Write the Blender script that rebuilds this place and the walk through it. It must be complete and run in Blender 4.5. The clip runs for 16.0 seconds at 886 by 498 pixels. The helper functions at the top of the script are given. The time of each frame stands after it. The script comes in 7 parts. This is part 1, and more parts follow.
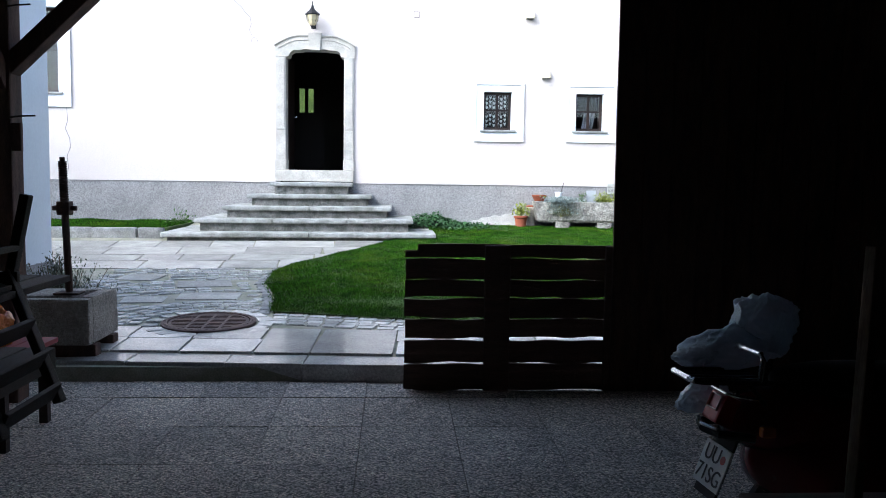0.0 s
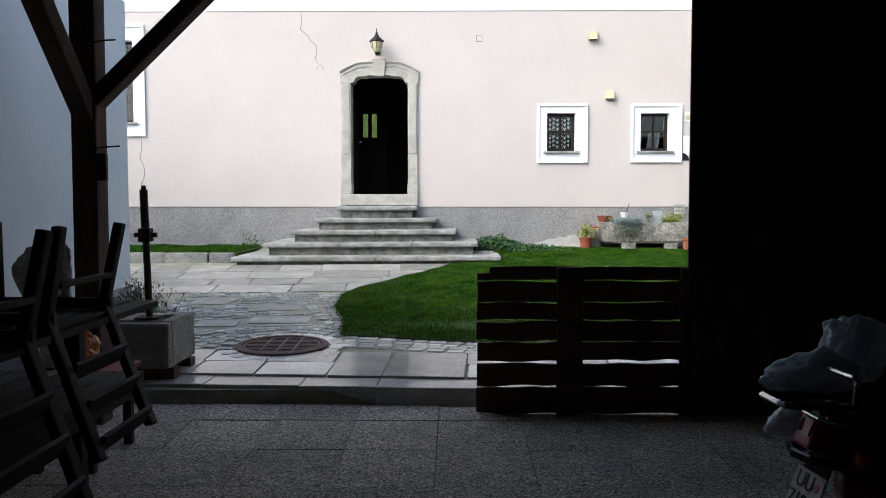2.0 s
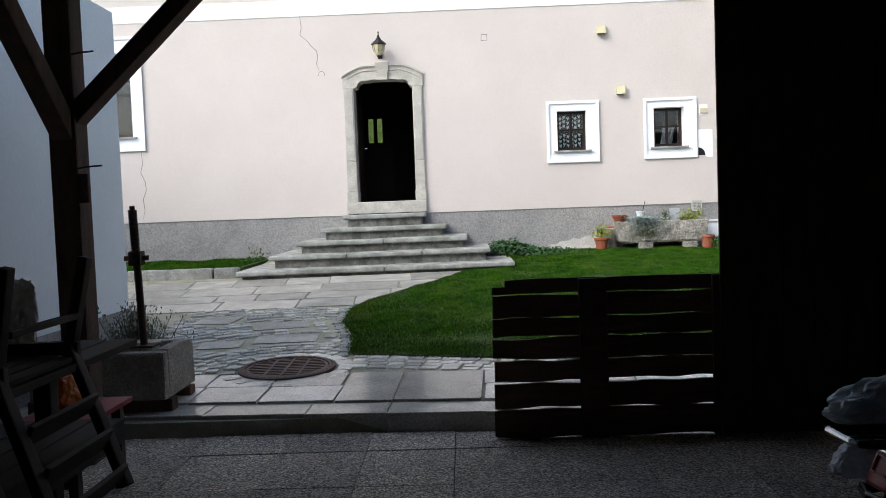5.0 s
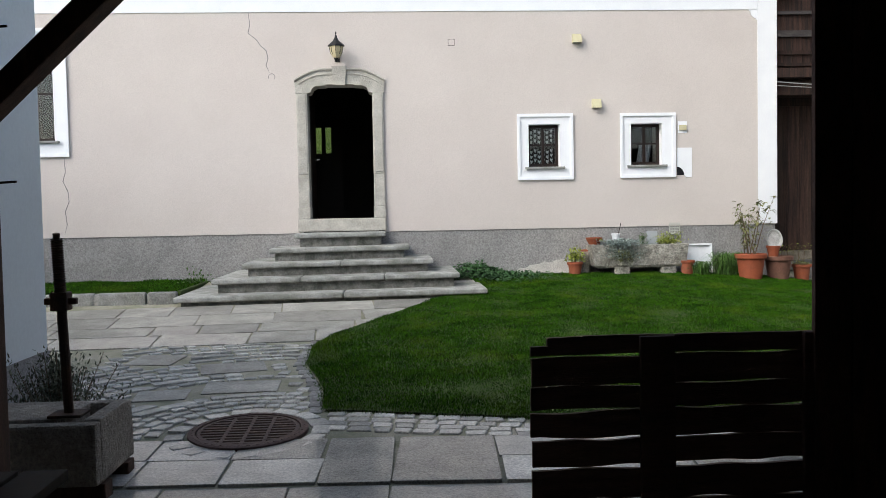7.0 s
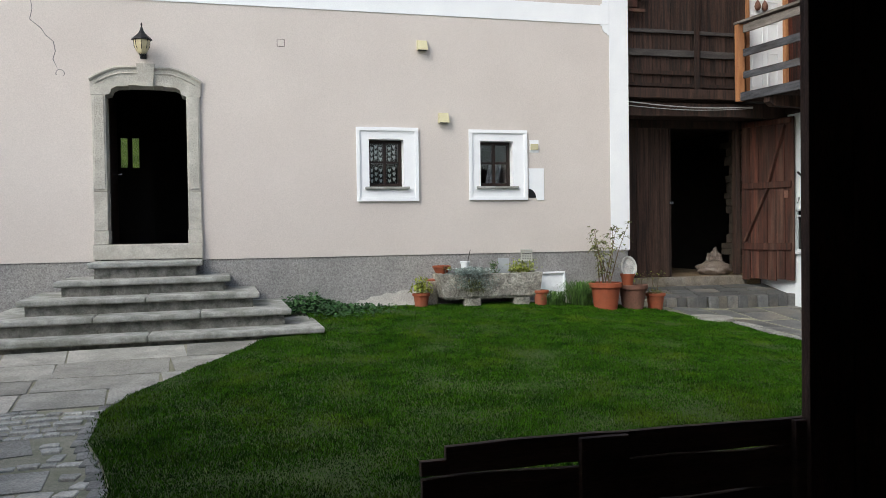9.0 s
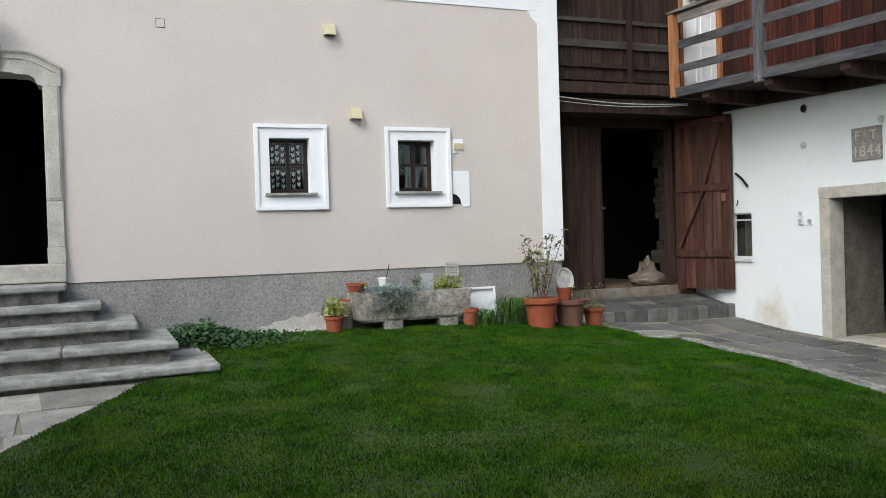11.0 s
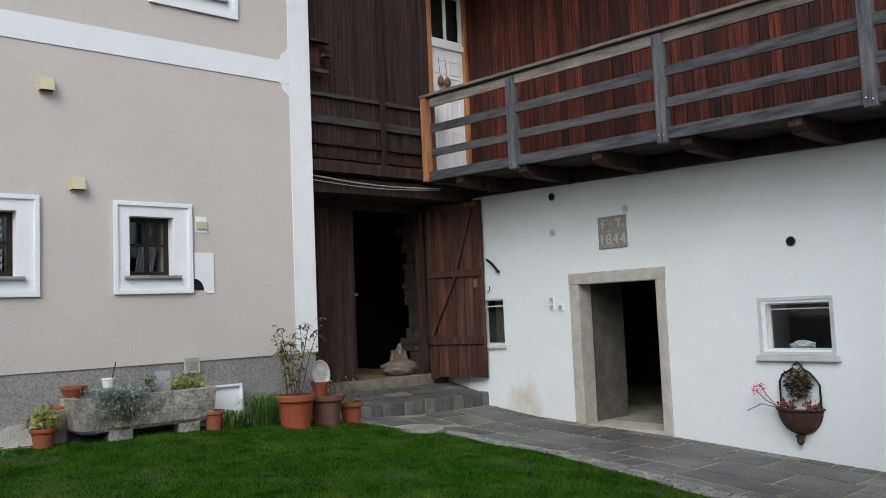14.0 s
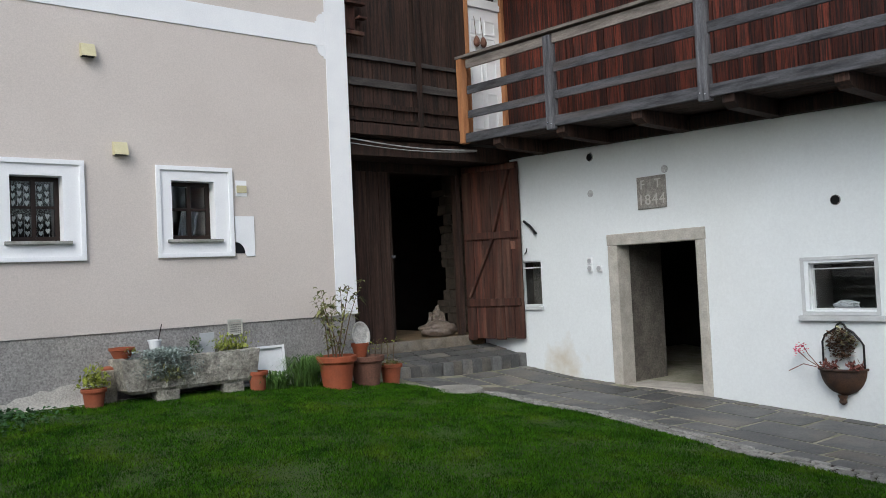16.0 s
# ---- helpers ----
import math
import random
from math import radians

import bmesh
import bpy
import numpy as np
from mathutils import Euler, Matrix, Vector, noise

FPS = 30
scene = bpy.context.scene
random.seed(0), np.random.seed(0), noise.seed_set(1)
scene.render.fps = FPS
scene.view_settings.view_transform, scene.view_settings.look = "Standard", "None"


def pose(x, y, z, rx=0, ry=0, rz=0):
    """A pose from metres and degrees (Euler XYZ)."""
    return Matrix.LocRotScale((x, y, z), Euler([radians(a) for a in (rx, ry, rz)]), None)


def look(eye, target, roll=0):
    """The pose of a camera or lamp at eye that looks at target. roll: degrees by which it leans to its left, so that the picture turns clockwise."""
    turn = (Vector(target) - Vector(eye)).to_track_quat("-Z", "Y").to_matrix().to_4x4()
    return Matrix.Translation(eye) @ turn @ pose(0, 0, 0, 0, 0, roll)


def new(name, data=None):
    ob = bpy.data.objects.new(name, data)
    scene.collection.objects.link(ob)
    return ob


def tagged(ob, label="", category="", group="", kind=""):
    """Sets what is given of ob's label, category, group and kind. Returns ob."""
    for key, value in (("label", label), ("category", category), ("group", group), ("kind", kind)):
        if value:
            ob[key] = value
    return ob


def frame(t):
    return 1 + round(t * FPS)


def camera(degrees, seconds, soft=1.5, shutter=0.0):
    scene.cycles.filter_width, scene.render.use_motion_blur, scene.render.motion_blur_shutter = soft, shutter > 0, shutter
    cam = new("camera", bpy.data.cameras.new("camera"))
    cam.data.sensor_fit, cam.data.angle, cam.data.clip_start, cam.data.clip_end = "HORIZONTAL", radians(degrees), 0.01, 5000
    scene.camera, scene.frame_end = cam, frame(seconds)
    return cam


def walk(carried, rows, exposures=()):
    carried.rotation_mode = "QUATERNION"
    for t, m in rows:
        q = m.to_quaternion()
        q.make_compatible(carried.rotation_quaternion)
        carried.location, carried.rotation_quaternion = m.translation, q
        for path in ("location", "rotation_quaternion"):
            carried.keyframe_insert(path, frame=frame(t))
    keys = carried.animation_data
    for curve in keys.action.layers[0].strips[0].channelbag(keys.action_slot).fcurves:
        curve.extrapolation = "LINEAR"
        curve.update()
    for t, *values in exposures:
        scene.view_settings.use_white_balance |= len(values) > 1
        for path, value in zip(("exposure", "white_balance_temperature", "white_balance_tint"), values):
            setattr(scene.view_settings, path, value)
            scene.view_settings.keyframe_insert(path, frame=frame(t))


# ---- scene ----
cam = camera(55.1, 16.0, 0.5)
PATH = [
    (0, (0.129, -0.46, 1.472), (0.243, 1.53, 1.311), 0.8),
    (0.5, (0.07, -0.481, 1.467), (0.079, 1.513, 1.317), 1.3),
    (1, (0.045, -0.471, 1.461), (0.021, 1.524, 1.322), 1.8),
    (1.5, (0.046, -0.47, 1.47), (0.016, 1.526, 1.347), 1.0),
    (2, (0.048, -0.469, 1.478), (0.021, 1.527, 1.368), -0.0),
    (2.5, (0.039, -0.452, 1.484), (0.011, 1.545, 1.385), -1.1),
    (3, (0.017, -0.45, 1.485), (-0.015, 1.547, 1.386), -1.6),
    (3.5, (0.041, -0.412, 1.477), (-0.008, 1.584, 1.372), -1.8),
    (4, (0.118, -0.402, 1.479), (0.06, 1.595, 1.377), -2.1),
    (6.3, (-0.217, 0.741, 1.606), (-0.238, 2.738, 1.495), -1.7),
    (6.5, (-0.281, 0.84, 1.602), (-0.263, 2.837, 1.495), -1.4),
    (7, (-0.463, 1.186, 1.667), (-0.35, 3.181, 1.583), -1.1),
    (7.5, (-0.47, 1.518, 1.652), (-0.19, 3.498, 1.603), -0.6),
    (8, (-0.449, 1.914, 1.695), (-0.037, 3.87, 1.658), -0.5),
    (10.5, (-0.381, 3.889, 1.76), (0.262, 5.782, 1.699), -1.5),
    (11, (-0.277, 4.272, 1.771), (0.477, 6.124, 1.744), -1.8),
    (11.5, (-0.206, 4.606, 1.779), (0.642, 6.417, 1.775), -2.0),
    (12, (-0.277, 4.958, 1.803), (0.676, 6.716, 1.85), -2.4),
    (12.5, (-0.258, 5.178, 1.787), (0.854, 6.839, 1.861), -2.3),
    (13, (-0.196, 5.286, 1.822), (1.021, 6.869, 1.923), -2.4),
    (13.5, (-0.186, 5.296, 1.825), (1.088, 6.832, 1.967), -2.6),
    (14, (-0.192, 5.282, 1.831), (1.12, 6.784, 1.98), -2.4),
    (14.5, (-0.184, 5.29, 1.833), (1.12, 6.799, 1.978), -2.4),
    (15, (-0.195, 5.284, 1.834), (1.087, 6.815, 1.954), -2.4),
    (15.5, (-0.215, 5.291, 1.844), (1.044, 6.842, 1.933), -2.4),
    (16, (-0.251, 5.309, 1.817), (1.002, 6.867, 1.883), -2.7),
]
EXPOSURES = [(0.0, 1.0, 5350, 8), (0.4, 0.95, 5450, 8), (1.0, 0.6, 5700, 8), (1.6, 0.47, 5900, 8), (4.0, 0.35, 5950, 8), (6.5, 0.2, 6080, 7), (7.0, 0.04, 6100, 7), (7.5, 0.08, 6100, 7), (8.0, -0.16, 6100, 6), (10.5, -0.05, 6050, 6), (11.0, -0.1, 6000, 6), (11.5, -0.56, 5950, 7), (12.0, -0.49, 5950, 7), (13.5, -0.51, 5900, 7), (16.0, -0.39, 5900, 7)]
walk(cam, [(t, look(eye, target, roll)) for t, eye, target, roll in PATH], EXPOSURES)

# ---- world and light: an overcast sky over a closed courtyard ----
world = bpy.data.worlds.new("overcast_sky")
scene.world = world
world.use_nodes = True
wt = world.node_tree
wt.nodes.clear()
sky = wt.nodes.new("ShaderNodeTexSky")
sky.sky_type = "NISHITA"
sky.sun_disc = False
sky.sun_elevation, sky.sun_rotation = radians(40), radians(232)
sky.air_density, sky.dust_density, sky.ozone_density = 1.0, 4.0, 1.0
back = wt.nodes.new("ShaderNodeBackground")
back.inputs["Strength"].default_value = 0.15
grey = wt.nodes.new("ShaderNodeHueSaturation")
grey.inputs["Saturation"].default_value = 0.75
grey.inputs["Value"].default_value = 1.75
wo = wt.nodes.new("ShaderNodeOutputWorld")
wt.links.new(sky.outputs[0], grey.inputs["Color"])
wt.links.new(grey.outputs[0], back.inputs["Color"])
wt.links.new(back.outputs[0], wo.inputs["Surface"])
sun = new("sun", bpy.data.lights.new("sun", "SUN"))
sun.data.energy, sun.data.angle, sun.data.color = 0.8, radians(40), (1.0, 0.98, 0.96)
sun.matrix_world = look((0, 0, 20), (18.8, 14.7, 0))

# ---- materials ----
def mat(name, c1, c2=None, rough=0.85, scale=8.0, fine=90.0, bump=0.25, c3=None, stain=0.5, spread=0.0, grain=None, metal=0.0, fine_amount=0.35, bump_dist=0.01, edge=0.18):
    """Procedural surface: two broad tones, a third in stains, fine grain, relief. grain stretches it, (x, y, z)."""
    c2 = c2 or tuple(v * 0.8 for v in c1)
    m = bpy.data.materials.new(name)
    m.use_nodes = True
    nt = m.node_tree
    L, N = nt.links.new, nt.nodes.new
    b = nt.nodes["Principled BSDF"]
    tc = N("ShaderNodeTexCoord")
    mp = N("ShaderNodeMapping")
    if grain:
        mp.inputs["Scale"].default_value = grain
    info = N("ShaderNodeObjectInfo")
    add = N("ShaderNodeVectorMath")
    add.operation = "ADD"
    mul = N("ShaderNodeVectorMath")
    mul.operation = "SCALE"
    mul.inputs[3].default_value = 37.0
    L(info.outputs["Random"], mul.inputs[0])
    geo = N("ShaderNodeNewGeometry")
    L(geo.outputs["Position"], add.inputs[0])
    L(mul.outputs[0], add.inputs[1])
    L(add.outputs[0] if spread else geo.outputs["Position"], mp.inputs["Vector"])
    n1, n2 = N("ShaderNodeTexNoise"), N("ShaderNodeTexNoise")
    n1.inputs["Scale"].default_value, n1.inputs["Detail"].default_value, n1.inputs["Roughness"].default_value = scale, 6, 0.6
    n2.inputs["Scale"].default_value, n2.inputs["Detail"].default_value, n2.inputs["Roughness"].default_value = fine, 4, 0.7
    L(mp.outputs[0], n1.inputs["Vector"])
    L(mp.outputs[0], n2.inputs["Vector"])
    ramp = N("ShaderNodeValToRGB")
    ramp.color_ramp.elements[0].position, ramp.color_ramp.elements[1].position = 0.5 - edge, 0.5 + edge
    ramp.color_ramp.elements[0].color, ramp.color_ramp.elements[1].color = (*c2, 1), (*c1, 1)
    L(n1.outputs[0], ramp.inputs[0])
    out = ramp.outputs[0]
    if c3:
        n3 = N("ShaderNodeTexNoise")
        n3.inputs["Scale"].default_value, n3.inputs["Detail"].default_value = scale * 0.37, 8
        L(mp.outputs[0], n3.inputs["Vector"])
        r3 = N("ShaderNodeValToRGB")
        r3.color_ramp.elements[0].position, r3.color_ramp.elements[1].position = 0.52, 0.72
        r3.color_ramp.elements[0].color, r3.color_ramp.elements[1].color = (0, 0, 0, 1), (stain, stain, stain, 1)
        L(n3.outputs[0], r3.inputs[0])
        mx = N("ShaderNodeMixRGB")
        L(r3.outputs[0], mx.inputs[0])
        L(out, mx.inputs[1])
        mx.inputs[2].default_value = (*c3, 1)
        out = mx.outputs[0]
    fr = N("ShaderNodeMapRange")
    fr.inputs["From Min"].default_value, fr.inputs["From Max"].default_value = 0.3, 0.7
    fr.inputs["To Min"].default_value, fr.inputs["To Max"].default_value = 1 - fine_amount, 1 + fine_amount
    L(n2.outputs[0], fr.inputs["Value"])
    hs = N("ShaderNodeHueSaturation")
    L(out, hs.inputs["Color"])
    if spread:
        rr = N("ShaderNodeMapRange")
        rr.inputs["To Min"].default_value, rr.inputs["To Max"].default_value = 1 - spread, 1 + spread
        L(info.outputs["Random"], rr.inputs["Value"])
        mm = N("ShaderNodeMath")
        mm.operation = "MULTIPLY"
        L(rr.outputs[0], mm.inputs[0])
        L(fr.outputs[0], mm.inputs[1])
        L(mm.outputs[0], hs.inputs["Value"])
    else:
        L(fr.outputs[0], hs.inputs["Value"])
    L(hs.outputs[0], b.inputs["Base Color"])
    b.inputs["Metallic"].default_value = metal
    rm = N("ShaderNodeMapRange")
    rm.inputs["To Min"].default_value, rm.inputs["To Max"].default_value = max(0.02, rough - 0.12), min(1, rough + 0.1)
    L(n1.outputs[0], rm.inputs["Value"])
    L(rm.outputs[0], b.inputs["Roughness"])
    b.inputs["Specular IOR Level"].default_value = 0.3
    if bump:
        bp = N("ShaderNodeBump")
        bp.inputs["Strength"].default_value, bp.inputs["Distance"].default_value = bump, bump_dist
        av = N("ShaderNodeMath")
        av.operation = "ADD"
        L(n1.outputs[0], av.inputs[0])
        L(n2.outputs[0], av.inputs[1])
        L(av.outputs[0], bp.inputs["Height"])
        L(bp.outputs[0], b.inputs["Normal"])
    return m

def plain(name, color, rough=0.5, metal=0.0, coat=0.0):
    m = mat(name, color, tuple(v * 0.9 for v in color), rough, 20, 150, 0.03, metal=metal, fine_amount=0.06)
    m.node_tree.nodes["Principled BSDF"].inputs["Coat Weight"].default_value = coat
    return m

def glass(name, tint=(0.9, 0.95, 0.95), rough=0.02):
    m = bpy.data.materials.new(name)
    m.use_nodes = True
    b = m.node_tree.nodes["Principled BSDF"]
    b.inputs["Base Color"].default_value = (*tint, 1)
    b.inputs["Roughness"].default_value = rough
    b.inputs["Transmission Weight"].default_value = 1.0
    b.inputs["IOR"].default_value = 1.45
    return m

def trowelled(m):
    """Scattered grains dragged by the float, in relief and a little darker."""
    nt = m.node_tree
    b = nt.nodes["Principled BSDF"]
    g = nt.nodes.new("ShaderNodeNewGeometry")
    mp = nt.nodes.new("ShaderNodeMapping")
    mp.inputs["Scale"].default_value = (0.55, 1.0, 1.0)
    nt.links.new(g.outputs["Position"], mp.inputs["Vector"])
    n = nt.nodes.new("ShaderNodeTexNoise")
    n.inputs["Scale"].default_value, n.inputs["Detail"].default_value, n.inputs["Distortion"].default_value = 48.0, 3.0, 0.3
    nt.links.new(mp.outputs[0], n.inputs["Vector"])
    r = nt.nodes.new("ShaderNodeMapRange")
    r.inputs["From Min"].default_value, r.inputs["From Max"].default_value = 0.60, 0.72
    nt.links.new(n.outputs["Fac"], r.inputs["Value"])
    old = b.inputs["Normal"].links[0].from_socket
    bp = nt.nodes.new("ShaderNodeBump")
    bp.inputs["Strength"].default_value, bp.inputs["Distance"].default_value = 0.16, 0.008
    bp.invert = True
    nt.links.new(r.outputs[0], bp.inputs["Height"])
    nt.links.new(old, bp.inputs["Normal"])
    nt.links.new(bp.outputs[0], b.inputs["Normal"])

M_BEIGE = mat("beige_stucco", (0.604, 0.552, 0.510), (0.562, 0.511, 0.470), 0.92, 0.9, 60, 0.5, (0.535, 0.474, 0.437), 0.4, fine_amount=0.09)
trowelled(M_BEIGE)
M_WHITE = mat("white_render", (0.745, 0.785, 0.795), (0.70, 0.74, 0.75), 0.9, 0.7, 30, 0.13, (0.62, 0.63, 0.60), 0.45, fine_amount=0.04)
def stained(m, centre, radius, colour):
    """A soft-edged damp stain of uneven outline in a wall material."""
    nt = m.node_tree
    b = nt.nodes["Principled BSDF"]
    g = nt.nodes.new("ShaderNodeNewGeometry")
    d = nt.nodes.new("ShaderNodeVectorMath")
    d.operation = "DISTANCE"
    nt.links.new(g.outputs["Position"], d.inputs[0])
    d.inputs[1].default_value = centre
    n = nt.nodes.new("ShaderNodeTexNoise")
    n.inputs["Scale"].default_value = 5.0
    n.inputs["Detail"].default_value = 6.0
    nt.links.new(g.outputs["Position"], n.inputs["Vector"])
    a = nt.nodes.new("ShaderNodeMath")
    a.operation = "MULTIPLY_ADD"
    nt.links.new(n.outputs["Fac"], a.inputs[0])
    a.inputs[1].default_value = radius * 1.6
    nt.links.new(d.outputs["Value"], a.inputs[2])
    r = nt.nodes.new("ShaderNodeMapRange")
    r.inputs["From Min"].default_value, r.inputs["From Max"].default_value = radius * 1.8, radius * 0.9
    r.inputs["To Min"].default_value, r.inputs["To Max"].default_value = 0.0, 0.75
    nt.links.new(a.outputs[0], r.inputs["Value"])
    mix = nt.nodes.new("ShaderNodeMix")
    mix.data_type = "RGBA"
    nt.links.new(r.outputs[0], mix.inputs["Factor"])
    nt.links.new(b.inputs["Base Color"].links[0].from_socket, mix.inputs[6])
    mix.inputs[7].default_value = (*colour, 1)
    nt.links.new(mix.outputs[2], b.inputs["Base Color"])
stained(M_WHITE, (8.51, 13.62, 0.50), 0.42, (0.50, 0.44, 0.32))
M_TRIM = mat("white_trim_paint", (0.82, 0.83, 0.84), (0.77, 0.78, 0.80), 0.8, 3, 60, 0.15, fine_amount=0.04)
M_PLINTH = mat("grey_roughcast", (0.30, 0.29, 0.28), (0.22, 0.215, 0.21), 0.95, 1.6, 55, 0.8, (0.36, 0.34, 0.31), 0.5, fine_amount=0.45)
M_BARE = mat("crumbled_plaster", (0.52, 0.50, 0.46), (0.40, 0.38, 0.35), 0.95, 6, 60, 0.5)
M_GRANITE = mat("weathered_granite", (0.44, 0.42, 0.36), (0.25, 0.235, 0.20), 0.9, 9, 30, 1.0, (0.15, 0.14, 0.115), 0.7, fine_amount=0.45, bump_dist=0.03, edge=0.12)
M_STEP = mat("grey_granite_step", (0.40, 0.40, 0.375), (0.23, 0.235, 0.21), 0.85, 5, 45, 0.7, (0.12, 0.125, 0.095), 0.8, fine_amount=0.16, bump_dist=0.02, edge=0.13)
# Stained risers; the shade under the nosings is also put into this colour.
M_RISER = mat("shaded_stained_granite_riser", (0.29, 0.28, 0.25), (0.13, 0.13, 0.11), 0.9, 7, 40, 0.9, (0.07, 0.075, 0.055), 0.8, fine_amount=0.22, bump_dist=0.03, edge=0.12)
M_FRAME = mat("sandy_door_stone", (0.51, 0.49, 0.435), (0.385, 0.365, 0.32), 0.9, 7, 45, 0.6, (0.33, 0.30, 0.26), 0.6, fine_amount=0.13, bump_dist=0.02)
M_TROUGH = mat("dark_damp_granite", (0.46, 0.405, 0.335), (0.26, 0.23, 0.19), 0.9, 6, 45, 0.9, (0.12, 0.12, 0.085), 0.55, fine_amount=0.4, bump_dist=0.03)
M_SLAB = mat("granite_slab", (0.37, 0.36, 0.325), (0.23, 0.225, 0.20), 0.5, 4, 55, 0.6, (0.17, 0.17, 0.14), 0.7, spread=0.22, fine_amount=0.4, bump_dist=0.02, edge=0.13)
# Pale granite, brightened in colour to offset the shade beside the carport.
M_PALESLAB = mat("brightened_pale_granite_slab", (0.68, 0.66, 0.60), (0.50, 0.485, 0.44), 0.36, 4, 60, 0.5, (0.26, 0.26, 0.215), 0.6, spread=0.3, fine_amount=0.4, bump_dist=0.02, edge=0.13)
M_PALESLAB.node_tree.nodes["Principled BSDF"].inputs["Specular IOR Level"].default_value = 0.5
M_WETSLAB = mat("dark_wet_slab", (0.43, 0.415, 0.37), (0.28, 0.27, 0.24), 0.34, 5, 70, 0.8, (0.46, 0.44, 0.38), 0.6, spread=0.25, fine_amount=0.6, bump_dist=0.02, edge=0.13)
M_WETSLAB.node_tree.nodes["Principled BSDF"].inputs["Specular IOR Level"].default_value = 0.5
M_KERB = mat("dark_kerb_granite", (0.47, 0.46, 0.42), (0.31, 0.30, 0.275), 0.36, 4, 60, 0.6, (0.08, 0.085, 0.06), 0.6, spread=0.2, fine_amount=0.4, bump_dist=0.02)
M_SETT = mat("granite_sett", (0.60, 0.585, 0.535), (0.43, 0.42, 0.385), 0.5, 9, 50, 0.6, (0.22, 0.22, 0.18), 0.5, spread=0.3, fine_amount=0.35, bump_dist=0.02)
for damp in (M_PALESLAB, M_WETSLAB, M_KERB, M_SETT):
    b = damp.node_tree.nodes["Principled BSDF"]
    b.inputs["Coat Weight"].default_value, b.inputs["Coat Roughness"].default_value = 0.75, 0.11
M_BORDER = mat("worn_border_sett", (0.31, 0.305, 0.285), (0.18, 0.177, 0.165), 0.85, 9, 50, 0.6, (0.10, 0.11, 0.075), 0.5, spread=0.25, fine_amount=0.35, bump_dist=0.02)
M_SLATE = mat("dark_slate_slab", (0.135, 0.135, 0.13), (0.078, 0.08, 0.08), 0.6, 3, 40, 0.4, (0.23, 0.20, 0.155), 0.8, spread=0.32, fine_amount=0.25, edge=0.13)
M_JOINT = mat("mossy_joint_sand", (0.36, 0.335, 0.27), (0.22, 0.225, 0.15), 0.98, 5, 90, 0.7, (0.09, 0.11, 0.045), 0.6, fine_amount=0.3)
M_AGGREGATE = mat("exposed_aggregate", (0.61, 0.53, 0.43), (0.46, 0.395, 0.32), 0.85, 2.2, 85, 0.9, (0.2, 0.18, 0.16), 0.4, spread=0.08, fine_amount=0.75, bump_dist=0.02)
def pebbles(m, scale):
    """Sets a scatter of single pebbles into a concrete material."""
    nt = m.node_tree
    b = nt.nodes["Principled BSDF"]
    v = nt.nodes.new("ShaderNodeTexVoronoi")
    v.inputs["Scale"].default_value = scale
    g = nt.nodes.new("ShaderNodeNewGeometry")
    nt.links.new(g.outputs["Position"], v.inputs["Vector"])
    sp = nt.nodes.new("ShaderNodeSeparateColor")
    nt.links.new(v.outputs["Color"], sp.inputs[0])
    r = nt.nodes.new("ShaderNodeMapRange")
    r.inputs["To Min"].default_value, r.inputs["To Max"].default_value = 0.25, 1.75
    nt.links.new(sp.outputs[0], r.inputs["Value"])
    h = nt.nodes.new("ShaderNodeHueSaturation")
    nt.links.new(r.outputs[0], h.inputs["Value"])
    nt.links.new(b.inputs["Base Color"].links[0].from_socket, h.inputs["Color"])
    nt.links.new(h.outputs[0], b.inputs["Base Color"])
pebbles(M_AGGREGATE, 105)
M_SOIL = mat("lawn_soil", (0.06, 0.085, 0.022), (0.035, 0.06, 0.014), 0.98, 4, 60, 0.6)
M_DARKWOOD = mat("old_dark_boards", (0.042, 0.022, 0.016), (0.015, 0.010, 0.008), 0.85, 6, 60, 0.4, (0.085, 0.045, 0.03), 0.5, spread=0.3, grain=(6, 6, 0.3), fine_amount=0.5, edge=0.1)
M_REDWOOD = mat("red_brown_boards", (0.102, 0.022, 0.011), (0.018, 0.007, 0.005), 0.7, 7, 80, 0.35, (0.028, 0.014, 0.011), 0.75, spread=0.6, grain=(6, 6, 0.25), fine_amount=0.5, edge=0.09)
M_GREYWOOD = mat("silvered_timber", (0.10, 0.101, 0.109), (0.024, 0.025, 0.028), 0.85, 6, 70, 0.4, (0.09, 0.075, 0.065), 0.5, spread=0.15, grain=(3, 0.4, 3), fine_amount=0.35)
M_DIMRAIL = mat("dull_grey_rail", (0.075, 0.068, 0.064), (0.03, 0.027, 0.026), 0.85, 6, 70, 0.4, grain=(0.4, 3, 3), fine_amount=0.35)
M_CABLE = plain("grey_cable_sheath", (0.36, 0.35, 0.34), 0.6)
M_HANDRAIL = mat("pale_weathered_rail", (0.23, 0.205, 0.18), (0.10, 0.088, 0.078), 0.85, 6, 70, 0.4, (0.07, 0.06, 0.055), 0.6, spread=0.15, grain=(3, 0.4, 3), fine_amount=0.35)
M_GREYPOST = mat("silvered_post", (0.15, 0.152, 0.163), (0.045, 0.046, 0.052), 0.85, 6, 70, 0.4, (0.07, 0.06, 0.06), 0.5, grain=(4, 4, 0.35), fine_amount=0.35)
M_ORANGEWOOD = mat("fresh_larch_post", (0.42, 0.20, 0.085), (0.27, 0.115, 0.05), 0.7, 5, 60, 0.3, (0.17, 0.09, 0.055), 0.5, grain=(4, 4, 0.4), fine_amount=0.2)
